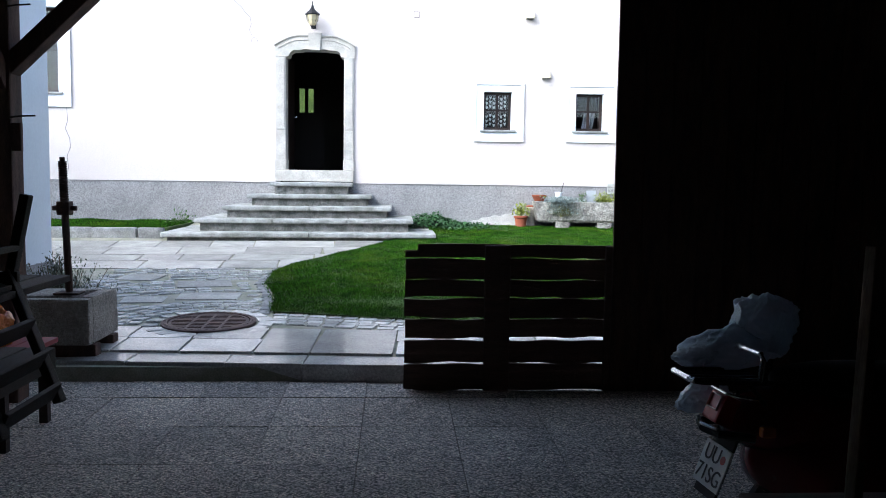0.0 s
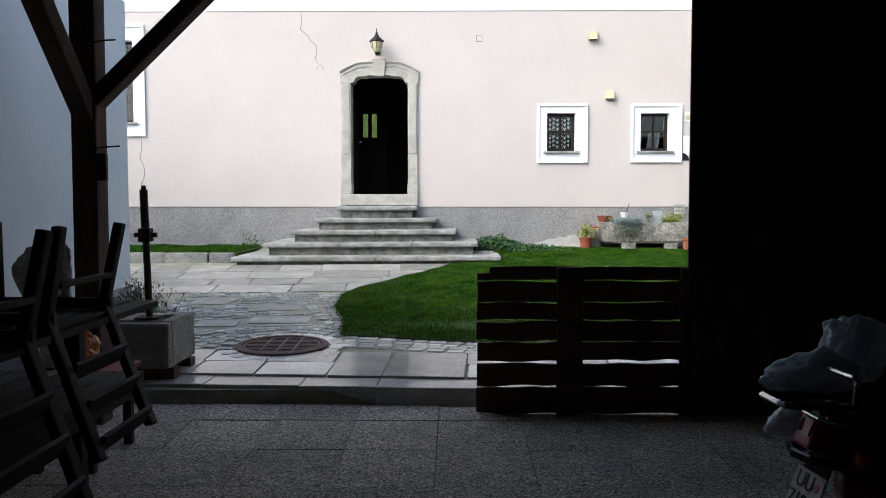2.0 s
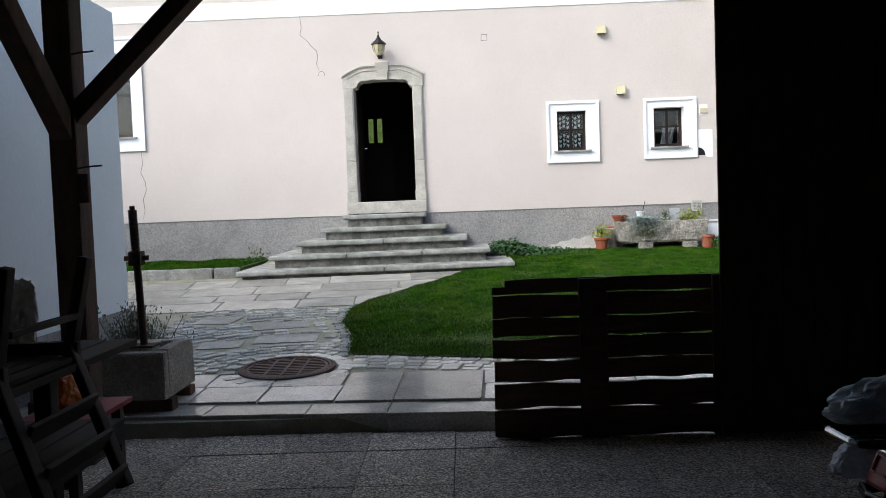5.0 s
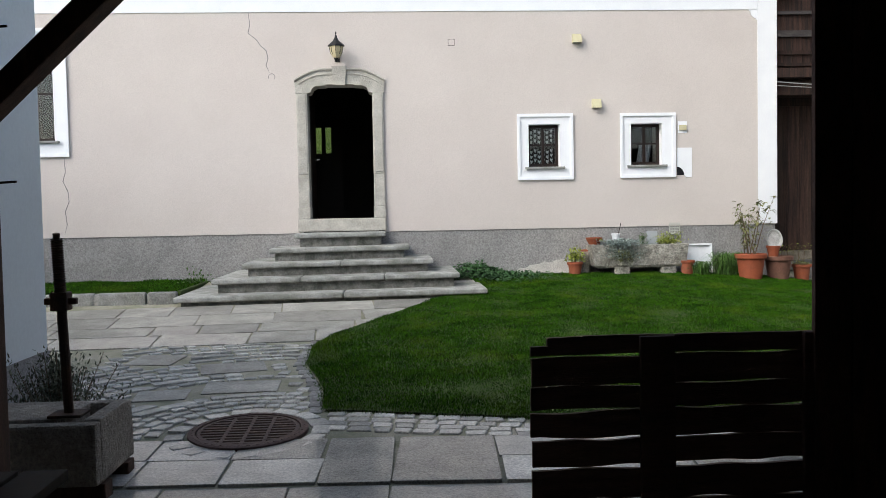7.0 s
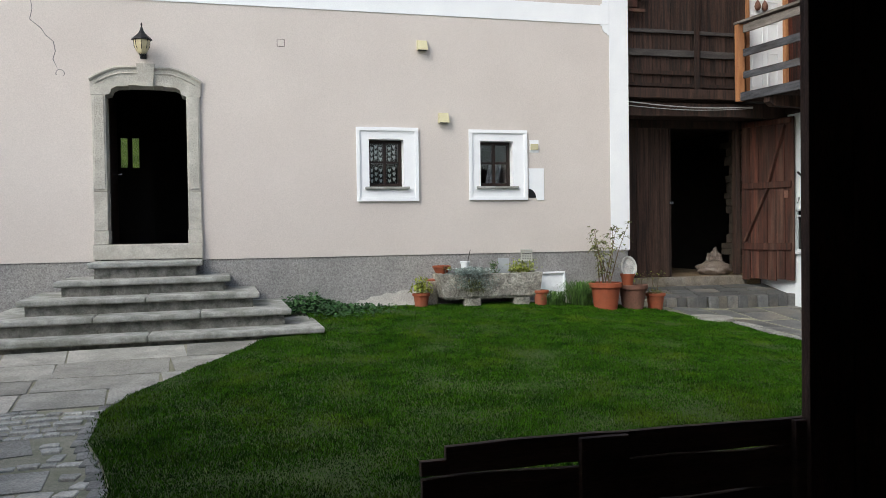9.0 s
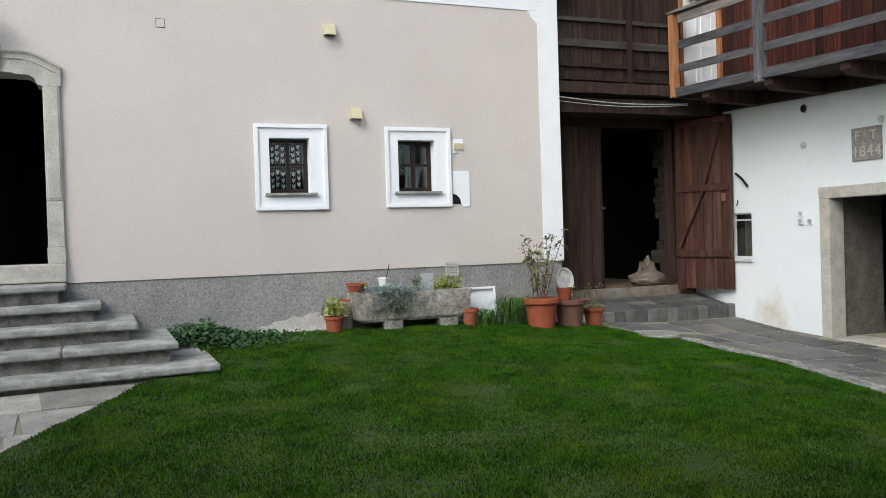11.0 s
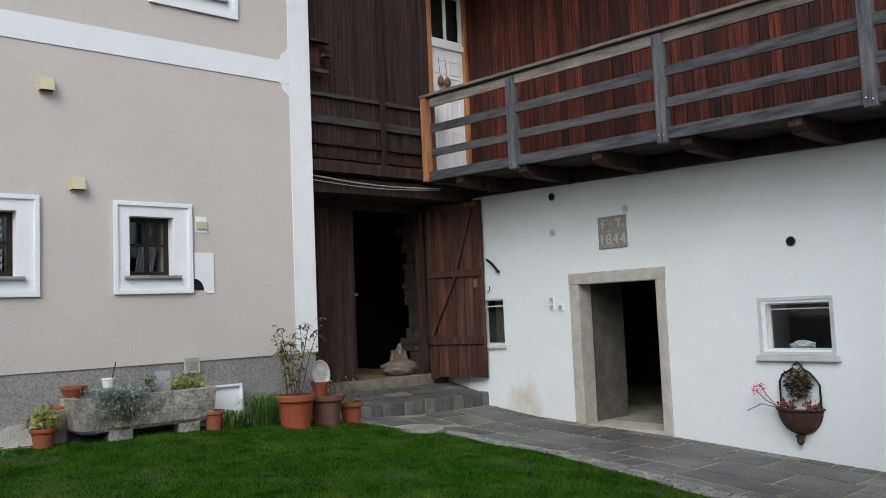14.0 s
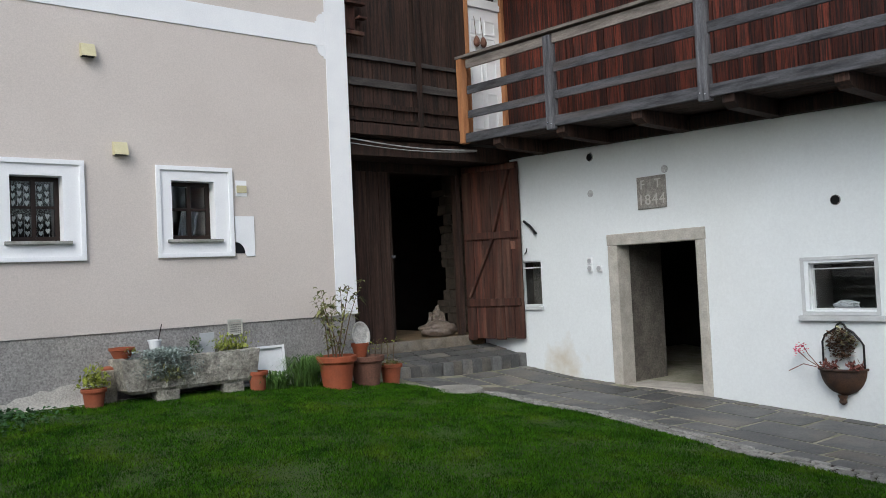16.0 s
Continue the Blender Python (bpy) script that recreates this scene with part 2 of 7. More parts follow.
M_BEAM = mat("dark_oak_beam", (0.13, 0.075, 0.052), (0.05, 0.03, 0.022), 0.85, 5, 60, 0.4, grain=(3, 3, 0.6), fine_amount=0.35)
M_OLDLEAF = mat("blackened_door_boards", (0.052, 0.028, 0.02), (0.018, 0.011, 0.009), 0.8, 5, 60, 0.4, (0.09, 0.055, 0.04), 0.5, spread=0.3, grain=(5, 5, 0.3), fine_amount=0.45, edge=0.12)
M_LEAF_DOOR = mat("red_brown_door_boards", (0.088, 0.031, 0.019), (0.022, 0.011, 0.008), 0.75, 5, 70, 0.4, (0.16, 0.10, 0.07), 0.6, spread=0.3, grain=(4, 4, 0.3), fine_amount=0.35, edge=0.17)
# Near-black stands in for unlit rooms: their shade is put into the colour.
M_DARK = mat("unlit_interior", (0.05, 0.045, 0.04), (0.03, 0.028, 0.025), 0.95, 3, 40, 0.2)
M_SASH = plain("dark_brown_sash", (0.020, 0.011, 0.008), 0.45)
M_GLASS = glass("window_glass")
M_IRON = mat("rusty_iron", (0.085, 0.055, 0.042), (0.045, 0.032, 0.027), 0.75, 12, 90, 0.35, (0.16, 0.075, 0.035), 0.5, metal=0.4)
M_BLACKIRON = plain("black_iron", (0.02, 0.02, 0.022), 0.5, 0.5)
M_TERRACOTTA = mat("terracotta", (0.31, 0.082, 0.036), (0.22, 0.06, 0.027), 0.8, 6, 70, 0.2, (0.33, 0.17, 0.11), 0.3, fine_amount=0.1)
M_POTBROWN = mat("brown_clay", (0.17, 0.083, 0.056), (0.12, 0.06, 0.042), 0.8, 6, 70, 0.2, (0.3, 0.2, 0.15), 0.35)
M_EARTH = mat("potting_earth", (0.045, 0.032, 0.022), (0.025, 0.018, 0.013), 0.98, 20, 90, 0.7)
M_PLASTIC_WHITE = plain("white_plastic", (0.75, 0.77, 0.78), 0.45)
M_GRILLE = plain("dull_white_metal", (0.50, 0.50, 0.45), 0.5)
M_DISC = mat("grey_plaster_disc", (0.52, 0.53, 0.53), (0.40, 0.41, 0.41), 0.9, 20, 60, 0.3)
M_YELLOW = mat("ochre_metal_box", (0.56, 0.52, 0.33), (0.50, 0.46, 0.29), 0.5, 5, 60, 0.05, fine_amount=0.06)

# ---- building helpers ----
def part(name, bm, material, parent=None, label="", smooth=False):
    me = bpy.data.meshes.new(name)
    bmesh.ops.recalc_face_normals(bm, faces=bm.faces)
    bm.to_mesh(me)
    bm.free()
    me.materials.append(material)
    if smooth:
        me.shade_smooth()
    ob = new(name, me)
    if parent is not None:
        ob.parent = parent
    if label:
        ob["label"] = label
    return ob

def thing(name, at=(0, 0, 0), label="", category="", group="", turn=0.0, kind=""):
    ob = new(name)
    ob.matrix_world = pose(*at, 0, 0, turn)
    ob.empty_display_size = 0.1
    return tagged(ob, label, category, group, kind)

def box(x0, x1, y0, y1, z0, z1, bevel=0.0, bm=None, m=None):
    bm = bm or bmesh.new()
    made = bmesh.ops.create_cube(bm, size=1)["verts"]
    t = Matrix.LocRotScale(((x0 + x1) / 2, (y0 + y1) / 2, (z0 + z1) / 2), None, (abs(x1 - x0), abs(y1 - y0), abs(z1 - z0)))
    bmesh.ops.transform(bm, matrix=t, verts=made)
    if bevel:
        es = list({e for v in made for e in v.link_edges})
        r = bmesh.ops.bevel(bm, geom=es, offset=bevel, segments=2, affect="EDGES", profile=0.6)
        made = r["verts"]
    if m is not None:
        bmesh.ops.transform(bm, matrix=m, verts=list({v for v in made if v.is_valid}))
    return bm

def beam(a, b, w, h, bevel=0.008, up=(0, 0, 1), bm=None):
    """A squared bar from a to b, w wide and h high."""
    a, b = Vector(a), Vector(b)
    d = (b - a)
    zax = d.normalized()
    xax = zax.cross(Vector(up))
    if xax.length < 1e-4:
        xax = Vector((1, 0, 0))
    xax.normalize()
    yax = zax.cross(xax).normalized()
    m = Matrix.Translation((a + b) / 2) @ Matrix((xax, yax, zax)).transposed().to_4x4()
    return box(-w / 2, w / 2, -h / 2, h / 2, -d.length / 2, d.length / 2, bevel, bm, m)

def tube(points, r, sides=8, bm=None, closed=False, cap=True):
    """A round bar through points; r a number or one for each point."""
    bm = bm or bmesh.new()
    pts = [Vector(p) for p in points]
    rs = r if isinstance(r, (list, tuple)) else [r] * len(pts)
    rings = []
    for i, p in enumerate(pts):
        a = pts[i - 1] if (i or closed) else p
        b = pts[(i + 1) % len(pts)] if (i < len(pts) - 1 or closed) else p
        d = (b - a).normalized()
        u = d.cross(Vector((0, 0, 1)) if abs(d.z) < 0.95 else Vector((1, 0, 0))).normalized()
        v = d.cross(u)
        rings.append([bm.verts.new(p + (u * math.cos(k * math.tau / sides) + v * math.sin(k * math.tau / sides)) * rs[i]) for k in range(sides)])
    n = len(rings)
    for i in range(n if closed else n - 1):
        A, B = rings[i], rings[(i + 1) % n]
        for k in range(sides):
            bm.faces.new((A[k], A[(k + 1) % sides], B[(k + 1) % sides], B[k]))
    if cap and not closed:
        bm.faces.new(rings[0]); bm.faces.new(rings[-1])
    return bm

def lathe(profile, sides=28, bm=None, m=None):
    """A turned shape from (radius, height) pairs."""
    bm = bm or bmesh.new()
    rings = []
    for r, z in profile:
        rings.append([bm.verts.new((r * math.cos(k * math.tau / sides), r * math.sin(k * math.tau / sides), z)) for k in range(sides)])
    for A, B in zip(rings, rings[1:]):
        for k in range(sides):
            bm.faces.new((A[k], A[(k + 1) % sides], B[(k + 1) % sides], B[k]))
    bm.faces.new(rings[0]); bm.faces.new(rings[-1])
    if m is not None:
        bmesh.ops.transform(bm, matrix=m, verts=[v for ring in rings for v in ring])
    return bm

def prism(outline, z0, z1, bm=None, m=None):
    """A flat outline of (x, y) raised from z0 to z1."""
    bm = bm or bmesh.new()
    lo = [bm.verts.new((x, y, z0)) for x, y in outline]
    hi = [bm.verts.new((x, y, z1)) for x, y in outline]
    n = len(outline)
    bm.faces.new(lo[::-1]); bm.faces.new(hi)
    for i in range(n):
        bm.faces.new((lo[i], lo[(i + 1) % n], hi[(i + 1) % n], hi[i]))
    if m is not None:
        bmesh.ops.transform(bm, matrix=m, verts=lo + hi)
    return bm

def wall_with_holes(along, a0, a1, z0, z1, t0, t1, holes):
    """A wall of real thickness along x or y, pierced by holes (a0, a1, z0, z1)."""
    bm = bmesh.new()
    cuts_a = sorted({a0, a1, *[v for h in holes for v in h[:2]]})
    cuts_z = sorted({z0, z1, *[v for h in holes for v in h[2:]]})
    full = lambda i, k: not any(h[0] < (cuts_a[i] + cuts_a[i + 1]) / 2 < h[1] and h[2] < (cuts_z[k] + cuts_z[k + 1]) / 2 < h[3] for h in holes)
    na, nz = len(cuts_a) - 1, len(cuts_z) - 1
    vs = {}
    def v(a, t, z):
        key = (a, t, z)
        if key not in vs:
            vs[key] = bm.verts.new((a, t, z) if along == "x" else (t, a, z))
        return vs[key]
    for i in range(na):
        for k in range(nz):
            if not full(i, k):
                continue
            A, B, C, D = cuts_a[i], cuts_a[i + 1], cuts_z[k], cuts_z[k + 1]
            for t in (t0, t1):
                bm.faces.new((v(A, t, C), v(B, t, C), v(B, t, D), v(A, t, D)))
            if i == 0 or not full(i - 1, k):
                bm.faces.new((v(A, t0, C), v(A, t1, C), v(A, t1, D), v(A, t0, D)))
            if i == na - 1 or not full(i + 1, k):
                bm.faces.new((v(B, t0, C), v(B, t1, C), v(B, t1, D), v(B, t0, D)))
            if k == 0 or not full(i, k - 1):
                bm.faces.new((v(A, t0, C), v(B, t0, C), v(B, t1, C), v(A, t1, C)))
            if k == nz - 1 or not full(i, k + 1):
                bm.faces.new((v(A, t0, D), v(B, t0, D), v(B, t1, D), v(A, t1, D)))
    return bm

def structure(name, bm, material, label=""):
    return tagged(part(name, bm, material, None, label), kind="structure")

def ground_z(x, y):
    """Height of the courtyard: it climbs to the house and falls to the barn."""
    left = np.interp(y, (5.45, 7, 9.4, 12.2, 14.4), (0.125, 0.20, 0.335, 0.54, 0.70))
    right = np.interp(y, (5.45, 8.9, 11.3, 13.4, 14.4), (-0.05, 0.12, 0.265, 0.36, 0.47))
    t = np.clip((x - 3.8) / 3.4, 0, 1)
    return float(left * (1 - t) + right * t)

# ---- ground ----
def coords(*runs):
    return sorted({round(v, 3) for a, b, n in runs for v in np.linspace(a, b, n)})

def ground_sheet():
    xs, ys = coords((-300, -9.2, 3), (-9.2, 9.0, 53), (9.0, 300, 3)), coords((-300, -4.3, 3), (-4.3, 5.62, 8), (5.66, 14.6, 45), (14.6, 25, 5), (25, 300, 3))
    h = lambda x, y: ground_z(x, y) - (0.03 if y < 6.05 and x > -3.4 else 0.014) if 5.65 < y < 14.6 and -9.3 < x < 9.1 else -0.25
    bm = bmesh.new()
    grid = [[bm.verts.new((x, y, h(x, y))) for x in xs] for y in ys]
    for A, B in zip(grid, grid[1:]):
        for i in range(len(xs) - 1):
            bm.faces.new((A[i], A[i + 1], B[i + 1], B[i]))
    return bm

structure("ground", ground_sheet(), M_JOINT, "mossy earth and sand between the paving stones")

LAWN_Y = (7.3, 7.45, 8.0, 8.4, 8.96, 9.75, 10.26, 10.7, 11.3, 11.9, 12.35, 12.8)
LAWN_X = (-1.0, -1.02, -1.06, -1.14, -1.3, -1.29, -1.11, -0.86, -0.5, -0.12, 0.1, 0.7)
def lawn_left(y):
    return float(np.interp(y, LAWN_Y, LAWN_X))
def lawn_right(y):
    return float(np.interp(y, (6.5, 9.3, 10.3, 11.3, 12.0, 13.0, 13.7, 14.0, 14.3), (6.1, 6.12, 6.28, 6.4, 6.32, 6.42, 6.0, 5.7, 5.4)))
def lawn_front(x):
    return 7.22 - 0.23 * x if x < 0.5 else 7.105 - 0.1 * (x - 0.5)
def in_lawn(x, y):
    return lawn_front(x) < y < 14.2 and lawn_left(y) < x < lawn_right(y)

def lawn_sheet():
    bm = bmesh.new()
    rows = []
    for y in np.linspace(7.0, 14.3, 60):
        rows.append([])
        a, b = lawn_left(max(y, 7.3)), lawn_right(y)
        for s in np.linspace(0, 1, 40):
            x = a + (b - a) * s
            yy = max(y, lawn_front(x))
            rows[-1].append(bm.verts.new((x, yy, ground_z(x, yy) + 0.012 + 0.006 * noise.noise((x * 2, yy * 2, 0)))))
    for A, B in zip(rows, rows[1:]):
        for i in range(39):
            bm.faces.new((A[i], A[i + 1], B[i + 1], B[i]))
    bmesh.ops.remove_doubles(bm, verts=bm.verts, dist=0.0005)
    return bm

structure("lawn_bed", lawn_sheet(), M_SOIL, "dark green turf under the grass blades")
structure("grass_strip_bed", box(-9.0, -3.32, 12.62, 14.43, 0.3, 0.70), M_SOIL, "raised turf strip along the house plinth")

# ---- the house ----
HY = 14.413
structure("wall_north", wall_with_holes("x", -9.2, 5.62, 1.40, 6.9, HY, HY + 0.5,
          [(-1.92, -0.60, 1.40, 3.70), (1.645, 2.16, 2.35, 3.035), (3.265, 3.785, 2.355, 3.03), (-6.5, -5.55, 2.86, 4.3), (3.72, 4.43, 5.66, 6.75)]), M_BEIGE,
          "beige stucco house wall with hairline cracks")
structure("plinth_north", box(-9.2, 5.605, HY + 0.015, HY + 0.5, -0.2, 1.40), M_PLINTH, "grey roughcast plinth of the house")
structure("wall_house_east", box(5.22, 5.62, HY + 0.5, 21, -0.2, 6.9), M_BEIGE)
structure("wall_house_west", box(-9.2, -8.8, HY + 0.5, 21, -0.2, 6.9), M_BEIGE)
# Inner surfaces of the house carry the hall's darkness in their colour.
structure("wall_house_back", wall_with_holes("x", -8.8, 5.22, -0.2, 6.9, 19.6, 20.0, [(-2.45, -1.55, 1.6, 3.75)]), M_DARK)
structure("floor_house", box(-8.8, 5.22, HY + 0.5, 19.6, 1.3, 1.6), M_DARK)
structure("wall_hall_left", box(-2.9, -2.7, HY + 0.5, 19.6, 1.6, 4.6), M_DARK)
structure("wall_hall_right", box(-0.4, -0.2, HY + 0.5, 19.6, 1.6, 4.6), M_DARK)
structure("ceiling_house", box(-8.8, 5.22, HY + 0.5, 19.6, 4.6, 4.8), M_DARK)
structure("roof_house", box(-9.6, 6.0, HY - 0.45, 21.4, 6.9, 7.1), M_DARKWOOD)

def trim(name, x0, x1, z0, z1, proud=0.012, mat_=None, bevel=0.004):
    return structure(name, box(x0, x1, HY - proud, HY - 0.002, z0, z1, bevel), mat_ or M_TRIM)

trim("trim_corner", 5.32, 5.632, 1.41, 6.9)
trim("trim_band", -9.2, 5.319, 4.78, 5.06)
def cusp(name, up):
    """Curved, notched corner where the band meets the corner strip."""
    z0 = 5.0605 if up > 0 else 4.7795
    arc = [(5.208 + 0.085 * (1 - math.cos(t)), z0 + up * (0.035 + 0.095 * math.sin(t))) for t in np.linspace(0, math.pi / 2, 9)]
    pts = [(5.3185, z0), (5.185, z0), (5.185, z0 + up * 0.022), (5.208, z0 + up * 0.022), *arc, (5.293, z0 + up * 0.155), (5.3185, z0 + up * 0.155)]
    m = Matrix(((1, 0, 0, 0), (0, 0, -1, HY - 0.002), (0, 1, 0, 0), (0, 0, 0, 1)))
    return structure(name, prism(pts, 0, 0.009, m=m), M_TRIM)
cusp("trim_cusp_lower", -1)
cusp("trim_cusp_upper", 1)

def ring(x0, x1, z0, z1, w, y0, y1, bevel=0.004):
    bm = box(x0, x1, y0, y1, z1 - w, z1, bevel)
    box(x0, x1, y0, y1, z0, z0 + w, bevel, bm)
    box(x0, x0 + w, y0, y1, z0 + w - 0.001, z1 - w + 0.001, bevel, bm)
    box(x1 - w, x1, y0, y1, z0 + w - 0.001, z1 - w + 0.001, bevel, bm)
    return bm

def house_window(name, outer, hole, label, sill=True, bars=True):
    """White plaster surround, deep reveal, dark sash of four panes, stone sill."""
    X0, X1, Z0, Z1 = outer
    x0, x1, z0, z1 = hole
    w = thing(name, ((x0 + x1) / 2, HY, z0), label, "window", kind="structure")
    inv = w.matrix_world.inverted()
    def add(n, bm, m, parent=w, lab=""):
        bm.transform(inv)
        return part(n, bm, m, parent, lab)
    bm = bmesh.new()
    for a, b, c, d in ((X0, x0, Z0, Z1), (x1, X1, Z0, Z1), (x0 - 0.001, x1 + 0.001, z1, Z1), (x0 - 0.001, x1 + 0.001, Z0, z0)):
        box(a, b, HY - 0.014, HY - 0.002, c, d, 0.0, bm)
    add("surround", bm, M_TRIM, lab="flat white plaster surround")
    add("moulding", ring(X0 - 0.015, X1 + 0.015, Z0 - 0.015, Z1 + 0.015, 0.05, HY - 0.036, HY - 0.0145), M_TRIM)
    bm = bmesh.new()
    d = 0.17
    t = 0.012
    box(x0, x0 + t, HY - 0.013, HY + d, z0, z1, 0, bm); box(x1 - t, x1, HY - 0.013, HY + d, z0, z1, 0, bm)
    box(x0 + t, x1 - t, HY - 0.013, HY + d, z1 - t, z1, 0, bm)
    add("reveal", bm, M_TRIM)
    f = 0.045
    yf = HY + 0.13
    fr = add("sash_frame", ring(x0 + t, x1 - t, z0 + 0.02, z1 - t, f, yf, yf + 0.05), M_SASH, lab="dark brown wooden sash")
    xm, zm = (x0 + x1) / 2, z0 + 0.02 + (z1 - z0) * 0.5
    add("mullion", box(xm - 0.022, xm + 0.022, yf - 0.006, yf + 0.045, z0 + f, z1 - f, 0.004), M_SASH)
    if bars:
        add("glazing_bar", box(x0 + f, x1 - f, yf + 0.004, yf + 0.04, zm - 0.014, zm + 0.014, 0.003), M_SASH)
    for a, b in ((x0 + f + 0.012, xm - 0.022), (xm + 0.022, x1 - f - 0.012)):
        for c, e in ((z0 + f + 0.02, zm - 0.014), (zm + 0.014, z1 - f - 0.012)):
            p = add("pane", box(a, b, yf + 0.018, yf + 0.022, c, e), M_GLASS)
            p.visible_shadow = False
    if sill:
        add("sill", box(x0 - 0.05, x1 + 0.06, HY - 0.06, HY + 0.13, z0 - 0.022, z0 + 0.012, 0.005), M_STEP, lab="thin grey stone sill")
    return w

house_window("window_1", (1.49, 2.345, 2.172, 3.175), (1.645, 2.16, 2.35, 3.035), "small dark-framed window in a white plaster surround")
house_window("window_2", (3.115, 3.975, 2.182, 3.166), (3.265, 3.785, 2.355, 3.03), "small dark-framed window in a white surround beside wall patches")
house_window("window_3", (-6.75, -5.365, 2.64, 4.55), (-6.5, -5.55, 2.86, 4.3), "tall dark-framed window in a white plaster surround")
house_window("window_4", (3.54, 4.61, 5.47, 7.0), (3.72, 4.43, 5.66, 6.75), "upper window in a white plaster surround")

# ---- stone door frame and steps ----
def door_frame():
    f = thing("door_1", (-1.26, HY, 1.42), "carved sandstone doorway with keystone around an open dark entrance", "doorway", kind="structure")
    inv = f.matrix_world.inverted()
    def add(n, bm, m=M_FRAME, lab=""):
        bm.transform(inv)
        return part(n, bm, m, f, lab)
    yb = HY + 0.30
    for sx in (-1, 1):
        c = -1.26
        xi, xo = c + sx * 0.495, c + sx * 0.665
        a, b = min(xi, xo), max(xi, xo)
        add("jamb_block", box(a - 0.008, b + 0.008, HY - 0.05, yb, 1.62, 1.80, 0.01), lab="roughened base block")
        add("jamb_block", box(a, b, HY - 0.04, yb, 1.801, 2.30, 0.012))
        bm = box(a, b, HY - 0.04, yb, 2.301, 3.54, 0.012)
        box(a + 0.02, b - 0.02, HY - 0.052, HY - 0.03, 2.33, 3.52, 0.008, bm)
        add("jamb_block", bm)
    add("threshold", box(-1.94, -0.59, HY - 0.07, yb, 1.42, 1.619, 0.015), lab="pitted stone threshold")
    # the head: a low segmental arch with eared shoulders
    n = 12
    def head(sx):
        up = []
        for i in range(n + 1):
            u = i / n
            x = 0.08 + 0.60 * u
            z = 3.90 - 0.17 * max(0, (u - 0.35) / 0.65) ** 1.6
            up.append((x, z))
        lo = [(0.68, 3.541), (0.495, 3.541), (0.44, 3.56), (0.42, 3.62), (0.36, 3.655), (0.23, 3.66), (0.20, 3.675), (0.08, 3.675)]
        pts = up + lo
        return [(sx * x, z) for x, z in pts]
    for sx in (-1, 1):
        m = Matrix.Translation((-1.26, 0, 0)) @ Matrix(((1, 0, 0, 0), (0, 0, 1, HY - 0.04), (0, 1, 0, 0), (0, 0, 0, 1)))
        add("lintel", prism(head(sx), 0, 0.34, m=m))
        ridge = [(-1.26 + sx * (0.08 + 0.61 * i / n), HY - 0.045, 3.90 - 0.17 * max(0, (i / n - 0.35) / 0.65) ** 1.6) for i in range(n + 1)]
        add("moulding", tube(ridge, 0.022, 6))
        inner = [(x + sx * -0.02, y, z - 0.075) for x, y, z in ridge[1:-1]]
        add("moulding", tube(inner, 0.010, 6))
    m = Matrix.Translation((-1.26, 0, 0)) @ Matrix(((1, 0, 0, 0), (0, 0, 1, HY - 0.075), (0, 1, 0, 0), (0, 0, 0, 1)))
    add("keystone", prism([(-0.085, 3.66), (0.085, 3.66), (0.115, 3.95), (-0.115, 3.95)], 0, 0.3, m=m), lab="tapered keystone")
door_frame()

STEP_TOP = (0.655, 0.85, 1.03, 1.215, 1.41)
STEP_XL = (-3.30, -2.90, -2.56, -2.24, -1.93)
STEP_XR = (0.76, 0.42, 0.075, -0.25, -0.59)
def stairs():
    s = thing("entrance_steps", (-1.26, 13.3, 0.5), "worn grey granite steps rising on three sides to the door", "steps")
    inv = s.matrix_world.inverted()
    for k in range(5):
        top, a, b = STEP_TOP[k], STEP_XL[k], STEP_XR[k]
        low = 0.30 if k == 0 else STEP_TOP[k - 1] - 0.02
        fl, fr = 12.14 + 0.37 * k, 12.42 + 0.36 * k
        yb = HY - 0.002
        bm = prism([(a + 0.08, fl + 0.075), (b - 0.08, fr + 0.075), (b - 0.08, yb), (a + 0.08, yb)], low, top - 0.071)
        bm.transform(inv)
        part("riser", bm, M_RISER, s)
        cuts = ([0, 0.53, 1], [0, 0.35, 0.69, 1], [0, 0.51, 1], [0, 1], [0, 1])[k]
        for u, v in zip(cuts, cuts[1:]):
            g = 0.002
            xa, xb = a + (b - a) * u + (g if u else 0), a + (b - a) * v - (g if v < 1 else 0)
            ya, yv = fl + (fr - fl) * u, fl + (fr - fl) * v
            j = random.uniform(-0.006, 0.006)
            bm = prism([(xa, ya), (xb, yv), (xb, yb), (xa, yb)], top - 0.07, top + j)
            es = [e for e in bm.edges if abs(e.verts[0].co.y - yb) > 0.1 or abs(e.verts[1].co.y - yb) > 0.1]
            bmesh.ops.bevel(bm, geom=es, offset=0.022, segments=3, affect="EDGES", profile=0.5)
            bm.transform(inv)
            part("tread", bm, M_STEP, s)
stairs()

# ---- barn on the east side ----
EX = 8.514
structure("wall_east", wall_with_holes("y", 2.5, 15.25, -0.4, 3.52, EX, EX + 0.5,
          [(11.23, 12.69, 0.16, 2.262), (9.27, 9.975, 1.28, 1.78), (13.98, 14.37, 1.33, 1.99)]), M_WHITE, "whitewashed barn wall")
# Barn interior likewise coloured near-black for the dim behind its openings.
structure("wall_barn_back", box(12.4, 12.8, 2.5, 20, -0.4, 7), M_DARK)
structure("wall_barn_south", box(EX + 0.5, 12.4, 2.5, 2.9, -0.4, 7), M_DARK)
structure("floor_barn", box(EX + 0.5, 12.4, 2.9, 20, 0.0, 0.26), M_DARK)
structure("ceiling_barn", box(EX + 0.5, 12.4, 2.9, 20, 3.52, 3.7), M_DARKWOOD)
